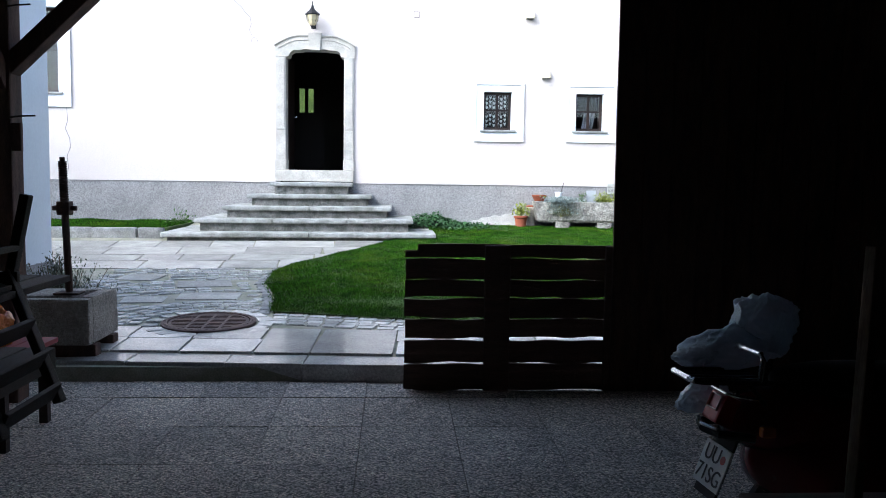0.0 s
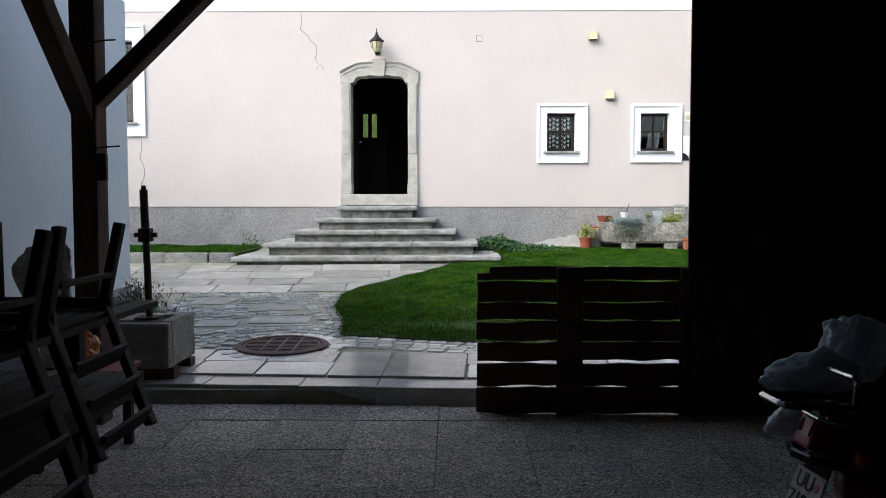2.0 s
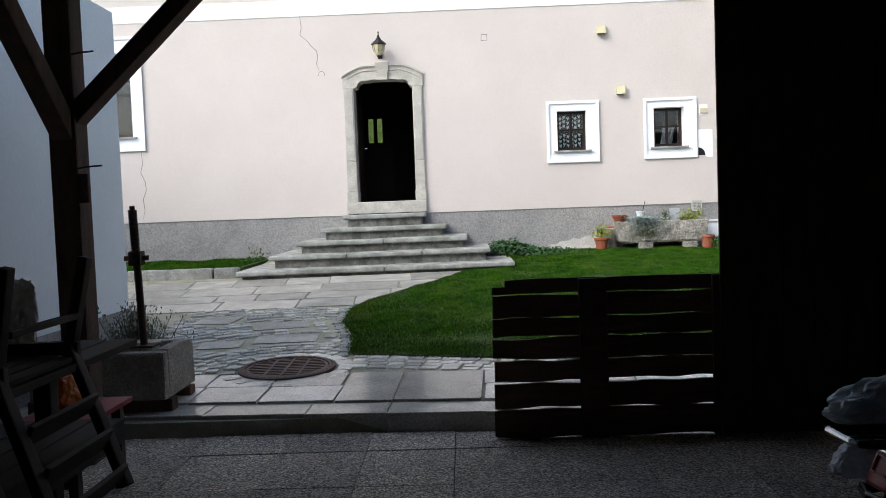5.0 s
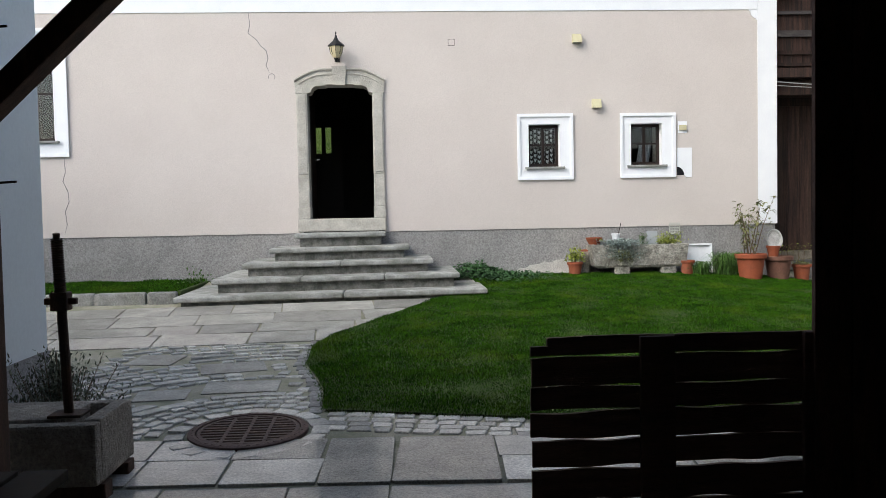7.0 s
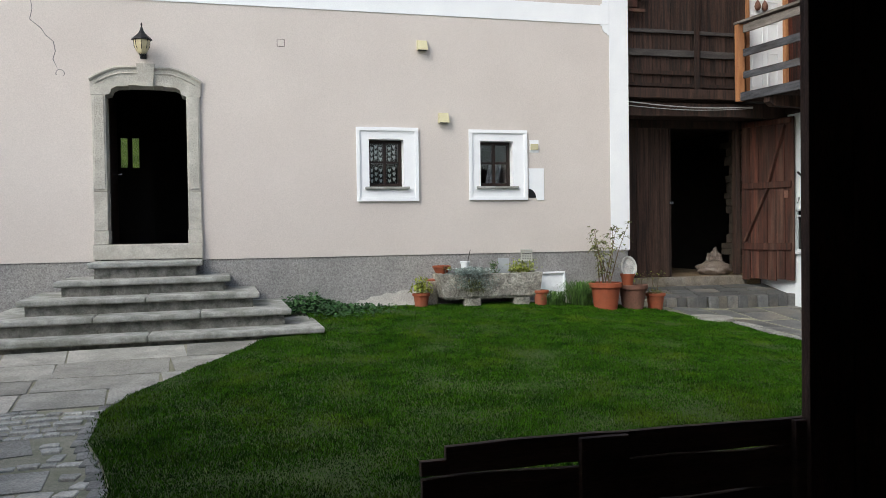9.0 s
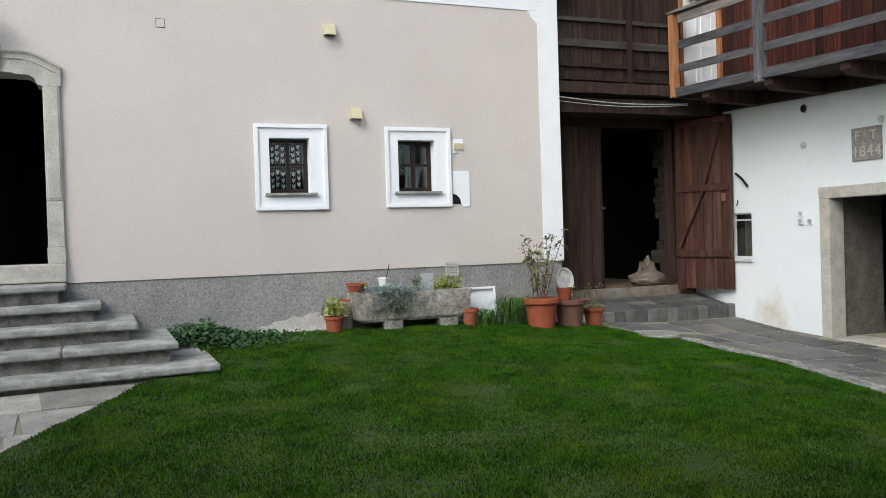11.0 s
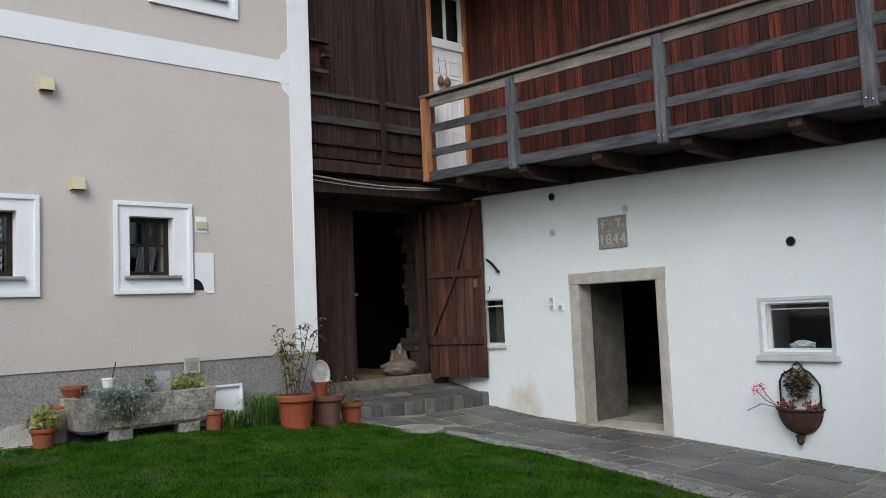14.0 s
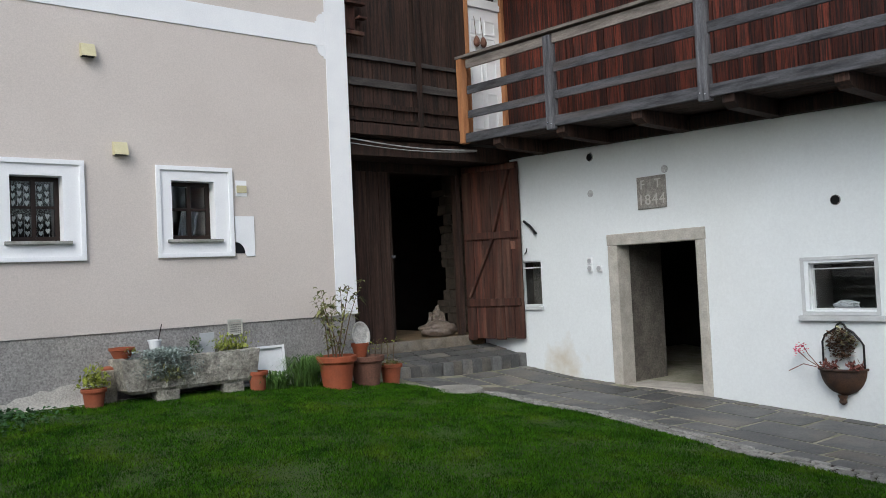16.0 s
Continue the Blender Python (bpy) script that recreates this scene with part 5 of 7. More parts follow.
    fl = [(s[2][0] + rnd.gauss(0, 0.02), s[2][1] + rnd.gauss(0, 0.035), s[2][2] + rnd.gauss(0, 0.03)) for s in (st[0], st[2], st[0]) for i in range(16)]
    leaf_part("blossom", leaves(fl, 0.035, 0.014, 0.1, 11), M_PINK, o, "small pink blossoms")
wall_planter()

# ---- stone trough, pots and plants along the house ----
def plant_trough():
    o = thing("stone_trough", (3.3, 14.15, 0.80), "rough-hewn granite trough on two blocks, planted", "trough")
    add = adder(o)
    bm = bmesh.new()
    def loop(x0, x1, y0, y1, z, n=10):
        pts = [(x0 + (x1 - x0) * i / n, y0) for i in range(n)] + [(x1, y0 + (y1 - y0) * i / 4) for i in range(4)]
        pts += [(x1 - (x1 - x0) * i / n, y1) for i in range(n)] + [(x0, y1 - (y1 - y0) * i / 4) for i in range(4)]
        return [bm.verts.new((x + 0.02 * noise.noise((x * 6, y * 6, z * 9)), y + 0.02 * noise.noise((x * 6, y * 6, z * 9 + 5)), z + 0.012 * noise.noise((x * 5, y * 5, z * 3 + 9)))) for x, y in pts]
    loops = [loop(2.63, 3.96, 13.985, 14.35, 0.782), loop(2.575, 3.99, 13.955, 14.365, 0.82), loop(2.545, 4.01, 13.942, 14.375, 0.97), loop(2.53, 4.02, 13.94, 14.38, 1.13),
             loop(2.62, 3.94, 14.02, 14.31, 1.135), loop(2.64, 3.92, 14.04, 14.29, 1.06)]
    bm.faces.new(loops[0])
    for A, B in zip(loops, loops[1:]):
        for k in range(len(A)):
            bm.faces.new((A[k], A[(k + 1) % len(A)], B[(k + 1) % len(A)], B[k]))
    bm.faces.new(loops[-1])
    add("basin", bm, M_GRANITE)
    add("earth", box(2.66, 3.90, 14.06, 14.27, 1.05, 1.085), M_EARTH)
    rnd = random.Random(2)
    c = [(rnd.gauss(3.0, 0.135), rnd.gauss(13.99, 0.07), 1.12 + rnd.random() * 0.09) for i in range(1900)]
    c += [(rnd.gauss(3.0, 0.14), rnd.uniform(13.88, 13.96), rnd.uniform(0.93, 1.14)) for i in range(900)]
    leaf_part("silver_shrub", leaves(c, 0.045, 0.008, 0.3, 4), M_SILVERLEAF, o, "silvery grey-green trailing shrub")
    c = [(rnd.gauss(3.0, 0.08), rnd.uniform(13.86, 13.95), rnd.uniform(0.9, 1.05)) for i in range(160)]
    leaf_part("dry_shoots", leaves(c, 0.06, 0.008, 0.6, 14), M_DULLLEAF, o)
    c = [(rnd.gauss(3.78, 0.10), rnd.gauss(14.12, 0.07), 1.12 + abs(rnd.gauss(0.03, 0.06))) for i in range(420)]
    leaf_part("yellow_herb", leaves(c, 0.06, 0.012, 0.2, 6, 0.5), M_YELLOWLEAF, o, "yellow-green herb")
    c = [(rnd.gauss(3.38, 0.035), rnd.gauss(14.15, 0.03), rnd.uniform(1.1, 1.28)) for i in range(150)]
    leaf_part("small_herb", leaves(c, 0.05, 0.012, 0.2, 7, 0.3), M_LEAF, o)
    for x in (3.0, 3.72):
        b = thing("stone_block", (x, 14.12, ground_z(x, 14.12)), "grey granite block under the trough", "block", "blocks under the trough")
        bb = adder(b)
        bb("block", box(x - 0.11, x + 0.13, 13.98, 14.32, ground_z(x, 14.0) - 0.03, 0.80, 0.015), M_GRANITE)
    p = thing("plastic_pot", (2.98, 14.22, 1.085), "small white plastic pot holding a thin stick", "pot")
    a = adder(p)
    m = Matrix.Translation((2.98, 14.26, 1.17))
    a("pot", lathe([(0.045, 0.0), (0.065, 0.11), (0.072, 0.115), (0.07, 0.13), (0.06, 0.128), (0.045, 0.03)], 16, m=m), M_PLASTIC_WHITE)
    a("stick", tube([(2.99, 14.26, 1.16), (3.07, 14.28, 1.46)], 0.006, 5), M_SASH)
    s = thing("slate_tile", (3.53, 14.3, 1.08), "grey slate tile standing in the trough", "tile")
    adder(s)("tile", box(3.46, 3.63, 14.22, 14.235, 1.07, 1.33, 0.004), plain("blue_grey_slate", (0.40, 0.42, 0.44), 0.7))
    p = thing("terracotta_bowl", (2.62, 14.28, 1.13), "terracotta bowl with yellowing leaves on the trough end", "pot")
    a = adder(p)
    m = Matrix.Translation((2.64, 14.27, 1.135))
    a("bowl", lathe([(0.08, 0), (0.12, 0.08), (0.13, 0.085), (0.13, 0.11), (0.11, 0.11), (0.08, 0.03)], 20, m=m), M_TERRACOTTA)
    leaf_part("foliage", leaves([(2.68 + rnd.gauss(0, 0.05), 14.22 + rnd.gauss(0, 0.04), 1.18 + rnd.random() * 0.05) for i in range(60)], 0.05, 0.014, 0.4, 13), M_YELLOWLEAF, p)
plant_trough()

def pot(x, y, r, h, material, label, rim=True, name="flower_pot"):
    z = ground_z(x, y)
    o = thing(name, (x, y, z), label, "flower pot", "pots along the house")
    k = r * 0.72
    part("pot", lathe([(k, -0.02), (k * 1.02, 0), (r * 0.92, h * 0.80), (r * 1.04, h * 0.81), (r * 1.07, h * 0.84), (r * 1.08, h * 0.97), (r * 1.05, h), (r * 0.93, h), (r * 0.86, h * 0.85), (r * 0.7, h * 0.84)], 28), material, o, smooth=False)
    part("earth", lathe([(r * 0.86, h * 0.86), (r * 0.85, h * 0.88), (0.01, h * 0.9)], 20), M_EARTH, o)
    return o, z

M_BLADE = leaf_mat("arching_blade", (0.085, 0.17, 0.03), (0.045, 0.10, 0.018))
def pots():
    rnd = random.Random(21)
    o, z = pot(2.30, 14.1, 0.115, 0.20, M_TERRACOTTA, "small terracotta pot with a yellow-green plant")
    leaf_part("foliage", leaves([(2.30 + rnd.gauss(0, 0.07), 14.1 + rnd.gauss(0, 0.06), z + 0.2 + abs(rnd.gauss(0, 0.09))) for i in range(170)], 0.085, 0.02, 0.3, 2, 0.6), M_YELLOWLEAF, o)
    o = thing("clay_jar", (2.50, 14.3, 0.69), "tall grey-brown clay jar beside the trough", "jar")
    part("jar", lathe([(0.08, 0), (0.085, 0.02), (0.095, 0.3), (0.10, 0.33), (0.085, 0.34), (0.07, 0.30)], 20), M_TROUGH, o)
    part("lid", lathe([(0.085, 0.341), (0.085, 0.36), (0.02, 0.375)], 16), M_TERRACOTTA, o)
    o, z = pot(4.02, 14.0, 0.108, 0.22, M_TERRACOTTA, "small terracotta pot with grassy leaves")
    t = thing("white_tray", (4.33, 14.34, 0.70), "white plastic tray leaning against the plinth", "tray")
    bm = box(-0.21, 0.21, -0.012, 0.012, 0.0, 0.40, 0.008)
    bm.transform(Matrix.Rotation(radians(-9), 4, "X"))
    part("base", bm, M_PLASTIC_WHITE, t)
    bm = ring(-0.22, 0.22, -0.005, 0.41, 0.03, -0.05, -0.013, 0.006)
    bm.transform(Matrix.Rotation(radians(-9), 4, "X"))
    part("rim", bm, M_PLASTIC_WHITE, t)
    for cx, cy, n, hh, sd in ((4.24, 13.98, 220, 0.21, 1), (4.68, 14.1, 480, 0.34, 2)):
        g = thing("grass_clump", (cx, cy, ground_z(cx, cy)), "clump of long arching green blades by the plinth", "plant", "grass clumps")
        vs, fs = [], []
        for i in range(n):
            a, l = rnd.uniform(0, math.tau), hh * rnd.uniform(0.6, 1.25)
            b = Vector((cx + rnd.gauss(0, 0.07), cy + rnd.gauss(0, 0.05), ground_z(cx, cy) - 0.01))
            d = Vector((math.cos(a), math.sin(a), 0))
            s = Vector((-d.y, d.x, 0)) * 0.005
            k = len(vs)
            p1, p2, p3 = b + d * l * 0.16 + Vector((0, 0, l * 0.6)), b + d * l * 0.42 + Vector((0, 0, l * 0.9)), b + d * l * 0.8 + Vector((0, 0, l * 0.62))
            vs += [b - s, b + s, p1 - s, p1 + s, p2 - s * 0.8, p2 + s * 0.8, p3]
            fs += [(k, k + 1, k + 3, k + 2), (k + 2, k + 3, k + 5, k + 4), (k + 4, k + 5, k + 6)]
        leaf_part("tuft", (vs, fs), M_BLADE, g)
    o, z = pot(4.97, 13.88, 0.222, 0.385, M_TERRACOTTA, "large terracotta pot with a tall thin-leaved shrub")
    stems = []
    for i in range(8):
        a, ll = rnd.uniform(0, math.tau), rnd.uniform(0.6, 1.0)
        top = Vector((4.97 + math.cos(a) * rnd.uniform(0.1, 0.36) + (0.12 if i < 3 else 0), 13.88 + math.sin(a) * 0.22, z + 0.38 + ll))
        base = Vector((4.97 + rnd.gauss(0, 0.04), 13.88 + rnd.gauss(0, 0.04), z + 0.34))
        mid = base.lerp(top, 0.5) + Vector((rnd.gauss(0, 0.03), rnd.gauss(0, 0.03), 0.04))
        stems.append((base, mid, top))
        bm = tube([base, mid, top], [0.008, 0.006, 0.003], 5)
        bm.transform(local(o))
        part("stem", bm, M_STALK, o)
    cs = [tuple((s[1].lerp(s[2], u) if u > 0 else s[0].lerp(s[1], 0.4 - u))) for s in stems for u in [rnd.uniform(-0.3, 1.0) for j in range(34)]]
    leaf_part("foliage", leaves(cs, 0.11, 0.02, 0.5, 31, 0.2, 0.035), M_DULLLEAF, o, "thin olive leaves, some yellowing")
    o, z = pot(5.45, 13.98, 0.205, 0.36, M_POTBROWN, "dull brown clay pot with a few bare shoots")
    p = thing("terracotta_pot", (5.38, 14.0, z + 0.34), "terracotta pot stacked in the brown pot", "flower pot", "pots along the house")
    part("pot", lathe([(0.07, 0), (0.095, 0.14), (0.105, 0.14), (0.108, 0.18), (0.095, 0.18), (0.07, 0.05)], 20), M_TERRACOTTA, p)
    d = thing("enamel_dish", (5.40, 14.02, z + 0.50), "oval white enamel dish propped upright", "dish")
    m = Matrix.Translation((0, 0, 0.11)) @ Matrix.Rotation(radians(80), 4, "X") @ Matrix.Diagonal((0.85, 1.1, 1, 1))
    part("dish", lathe([(0.01, 0.0), (0.11, 0.004), (0.135, 0.03), (0.15, 0.032), (0.15, 0.026), (0.12, -0.006), (0.01, -0.008)], 28, m=m), mat("worn_enamel", (0.58, 0.57, 0.54), (0.40, 0.39, 0.36), 0.4, 12, 60, 0.1), d)
    o2, z = pot(5.86, 14.06, 0.138, 0.24, M_TERRACOTTA, "small terracotta pot with low grey herbs")
    leaf_part("foliage", leaves([(5.86 + rnd.gauss(0, 0.07), 14.06 + rnd.gauss(0, 0.06), z + 0.22 + abs(rnd.gauss(0, 0.04))) for i in range(150)], 0.05, 0.012, 0.3, 17, 0.4), M_DULLLEAF, o2)
    for k in range(5):
        x0 = 5.5 + k * 0.09
        bm = tube([(x0, 14.0, 0.80), (x0 + 0.03, 14.02, 1.0), (x0 + rnd.uniform(-0.05, 0.1), 14.0, rnd.uniform(1.02, 1.12))], 0.004, 5)
        bm.transform(local(o))
        part("shoot", bm, M_STALK, o)
    leaf_part("sparse_leaves", leaves([(5.55 + rnd.uniform(-0.1, 0.45), 14.0 + rnd.gauss(0, 0.05), rnd.uniform(0.95, 1.1)) for i in range(40)], 0.05, 0.012, 0.4, 19), M_YELLOWLEAF, o)
pots()

def ivy():
    rnd = random.Random(5)
    o = thing("ground_ivy", (1.3, 13.9, 0.66), "low mat of dark green ivy beside the steps", "plant")
    cs = []
    for i in range(3000):
        x = rnd.gauss(0.92, 0.40)
        if not 0.3 < x < 2.15:
            continue
        y = 14.36 - abs(rnd.gauss(0, 0.42))
        if y < 13.2 or (x < 0.7 and y < 13.75):
            continue
        hgt = (0.22 * math.exp(-((x - 0.7) / 0.35) ** 2) + 0.05) * (0.6 + 0.8 * abs(noise.noise((x * 4, y * 4, 0))))
        cs.append((x, y, ground_z(x, y) + rnd.random() * hgt))
    leaf_part("foliage", leaves(cs, 0.062, 0.024, 0.3, 3, 0.3), leaf_mat("ivy_leaf", (0.05, 0.115, 0.035), (0.022, 0.06, 0.02)), o)
    w = thing("weed_tuft", (-3.05, 13.9, 0.7), "tuft of weeds growing beside the steps", "plant")
    leaf_part("foliage", leaves([(-3.35 + rnd.gauss(0, 0.12), 13.7 + rnd.gauss(0, 0.1), 0.70 + abs(rnd.gauss(0, 0.09))) for i in range(110)], 0.07, 0.015, 0.2, 8, 0.5), M_LEAF, w)
ivy()

# ---- stone trough with the press screw ----
def screw_trough():
    o = thing("press_trough", (-2.5, 6.1, 0.25), "old stone trough on timber skids by the wall", "trough")
    add = adder(o)
    x0, x1, y0, y1, z0, z1 = -3.05, -2.08, 5.78, 6.42, 0.235, 0.575
    def sheared(bm):
        for v in bm.verts:
            v.co.x += 0.012 * noise.noise(v.co * 5)
            v.co.y += 0.012 * noise.noise(v.co * 5 + Vector((3, 0, 0)))
        return bm
    add("base", sheared(box(x0 + 0.088, x1 - 0.088, y0 + 0.088, y1 - 0.078, z0, z0 + 0.16)), M_TROUGH)
    add("side", sheared(box(x0, x1, y0, y0 + 0.09, z0, z1, 0.018)), M_TROUGH)
    add("side", sheared(box(x0, x1, y1 - 0.08, y1, z0, z1, 0.018)), M_TROUGH)
    add("end", sheared(box(x1 - 0.09, x1, y0 + 0.085, y1 - 0.075, z0 + 0.002, z1 + 0.01, 0.012)), M_TROUGH)
    add("end", sheared(box(x0, x0 + 0.09, y0 + 0.085, y1 - 0.075, z0 + 0.002, z1 - 0.004, 0.012)), M_TROUGH)
    add("core_block", sheared(box(x0 + 0.2, x1 - 0.2, y0 + 0.10, y1 - 0.16, z0 + 0.161, z1 + 0.015, 0.012)), M_TROUGH, "inner stone block")
    for y in (5.9, 6.3):
        s = thing("timber_skid", (-2.5, y, 0.2), "dark timber skid under the trough", "timber", "skids under the trough")
        adder(s)("timber", box(-3.1, -2.06, y - 0.06, y + 0.06, ground_z(-2.5, y) - 0.01, 0.233, 0.01), M_BEAM)
    p = thing("iron_screw", (-2.27, 5.95, 0.59), "rusty iron press screw standing in the trough", "press screw")
    add = adder(p)
    b, t = Vector((-2.28, 5.95, 0.595)), Vector((-2.255, 5.80, 1.60))
    at = lambda u: b.lerp(t, u)
    add("shaft", tube([at(0), at(0.62)], 0.026, 12), M_IRON)
    pts, rs = [], []
    for i in range(60):
        u = 0.60 + 0.37 * i / 59
        pts.append(at(u)); rs.append(0.033 if i % 2 else 0.025)
    add("thread", tube(pts, rs, 12), M_IRON, "worn square thread")
    add("tip", tube([at(0.97), at(1.0)], 0.018, 10), M_IRON)
    n = at(0.635)
    add("nut", box(-0.045, 0.045, -0.045, 0.045, -0.05, 0.05, 0.008, m=Matrix.Translation(n)), M_IRON)
    add("nut_arm", box(-0.085, 0.085, -0.018, 0.018, -0.018, 0.018, 0.006, m=Matrix.Translation(n)), M_IRON)
    add("foot_plate", box(b.x - 0.09, b.x + 0.09, b.y - 0.08, b.y + 0.08, 0.592, 0.608, 0.004), M_IRON)
    rnd = random.Random(12)
    l = thing("lavender", (-2.75, 7.1, ground_z(-2.75, 7.1)), "thin grey-green lavender bush by the white wall", "plant")
    cs = []
    for i in range(90):
        a, rr, hh = rnd.uniform(0, math.tau), abs(rnd.gauss(0, 0.17)), rnd.uniform(0.25, 0.6)
        base = Vector((-2.78 + math.cos(a) * rr * 0.4, 7.1 + math.sin(a) * rr * 0.4, ground_z(-2.75, 7.1)))
        top = Vector((-2.78 + math.cos(a) * rr * 1.3, 7.1 + math.sin(a) * rr * 1.3, base.z + hh))
        cs += [tuple(base.lerp(top, rnd.uniform(0.2, 1)) + Vector((rnd.gauss(0, 0.02), rnd.gauss(0, 0.02), rnd.gauss(0, 0.02)))) for k in range(46)]
        if i % 2 == 0:
            bm = tube([base, top], [0.004, 0.0025], 4)
            bm.transform(local(l))
            part("stem", bm, M_STALK, l)
    leaf_part("foliage", leaves(cs, 0.042, 0.007, 0.1, 44, 0.5), leaf_mat("lavender_leaf", (0.15, 0.165, 0.11), (0.08, 0.09, 0.06)), l)
screw_trough()

# ---- iron grate ----
GX, GYY, GR = -1.49, 7.02, 0.405
def drain_grate():
    z = ground_z(GX, GYY) + 0.012
    o = thing("drain_grate", (GX, GYY, z), "round cast iron drain grate with slotted bars", "drain cover")
    o.matrix_world = pose(GX, GYY, z, math.degrees(math.atan(0.045)), 0, 0)
    part("rim", lathe([(GR, -0.05), (GR, 0.0), (GR - 0.015, 0.006), (GR - 0.05, 0.006), (GR - 0.055, -0.05)], 48), M_MANHOLE, o)
    part("inner_rim", lathe([(GR - 0.06, -0.05), (GR - 0.06, 0.0), (GR - 0.085, 0.002), (GR - 0.09, -0.05)], 48), M_MANHOLE, o)
    part("pit", lathe([(GR - 0.06, -0.06), (GR - 0.06, -0.055), (0.01, -0.055)], 32), M_BLACKIRON, o)
    R = GR - 0.085
    for i in range(-5, 6):
        y = i * 0.058
        h = math.sqrt(max(0, R * R - y * y))
        part("bar", box(-h, h, y - 0.014, y + 0.014, -0.04, 0.0, 0.003), M_MANHOLE, o)
    for x in (-0.14, 0.0, 0.14):
        h = math.sqrt(R * R - x * x)
        part("cross_bar", box(x - 0.012, x + 0.012, -h, h, -0.045, -0.001, 0.002), M_MANHOLE, o)
    for r in (GR - 0.027,):
        for k in range(40):
            a = k * math.tau / 40
            part("stud", box(-0.012, 0.012, -0.006, 0.006, 0.006, 0.009, m=Matrix.Rotation(a, 4, "Z") @ Matrix.Translation((r, 0, 0)) @ Matrix.Rotation(math.pi / 2, 4, "Z")), M_MANHOLE, o)
    z = ground_z(6.3, 13.35) + 0.015
    m = thing("manhole_cover", (6.28, 13.36, z), "round grey concrete manhole cover at the lawn edge", "manhole cover")
    part("disc", lathe([(0.36, -0.05), (0.36, 0.01), (0.34, 0.02), (0.01, 0.025)], 40), M_SLAB, m)
drain_grate()

# ---- carport timber, gate, chairs, scooter ----
def carport_post():
    p = thing("oak_post", (-2.39, 5.2, 0.0), "dark oak carport post with two braces", "post")
    add = adder(p)
    bm = bmesh.new()
    box(-2.475, -2.305, 5.11, 5.29, -0.2, 2.98, 0.015, bm)
    add("post", bm, M_BEAM)
    add("brace", beam((-2.36, 5.2, 2.13), (-1.41, 5.2, 3.04), 0.11, 0.15, 0.012, (0, 1, 0)), M_BEAM)
    add("brace", beam((-2.39, 5.16, 2.05), (-2.42, 4.2, 3.05), 0.13, 0.13, 0.012), M_BEAM)
    for z, l in ((2.52, 0.12), (1.83, 0.13)):
        add("nail", tube([(-2.33, 5.12, z), (-2.24, 5.10, z + 0.01), (-2.33 + l * 1.4, 5.10, z + 0.015)], 0.006, 6), M_IRON)
    add("peg", box(-2.31, -2.25, 5.12, 5.16, 1.62, 1.80, 0.006), M_BEAM)
    add("plate_beam", box(-2.5, -2.28, -4.0, 5.3, 2.98, 3.115, 0.01), M_BEAM, "beam that the brace carries")
carport_post()

def gate():
    g = thing("slatted_gate", (0.9, 5.4, 0.03), "low rough-sawn board gate across part of the opening", "gate")
    add = adder(g)
    zs = ((0.010, 0.188), (0.203, 0.356), (0.378, 0.507), (0.522, 0.652), (0.667, 0.779), (0.792, 0.928))
    for i, (a, b) in enumerate(zs):
        add("board", rough_board(0.20 + 0.004 * (i % 3), 0.79, a, b, 5.385, 5.412, 0.007, seed=i * 3.1), M_GATE)
        add("board", rough_board(0.90, 1.75, a + (0.004 if i == 2 else -0.002), b + (0.0 if i == 1 else 0.006), 5.385, 5.412, 0.007, seed=i * 5.7 + 2), M_GATE)
    add("board", rough_board(0.205, 0.30, 0.936, 0.985, 5.385, 5.412, 0.004, 6, seed=31), M_GATE)
    add("board", rough_board(0.29, 1.75, 0.938, 1.035, 5.386, 5.413, 0.006, seed=37), M_GATE)
    add("upright", box(0.755, 0.935, 5.355, 5.384, 0.004, 1.03, 0.006), M_GATE)
    add("upright", box(1.60, 1.75, 5.355, 5.384, 0.004, 1.03, 0.006), M_GATE)
    w = structure("wall_carport_front", box(1.66, 7.0, 5.36, 5.40, 0.012, 2.98), M_BEAM, "dark boarded barn gate leaf closing the carport")
    x = 1.645
    while x < 4.4:
        part("board", box(x, x + 0.19, 5.335, 5.358, 0.01, 2.98, 0.004), M_BEAM, w)
        x += 0.196
gate()

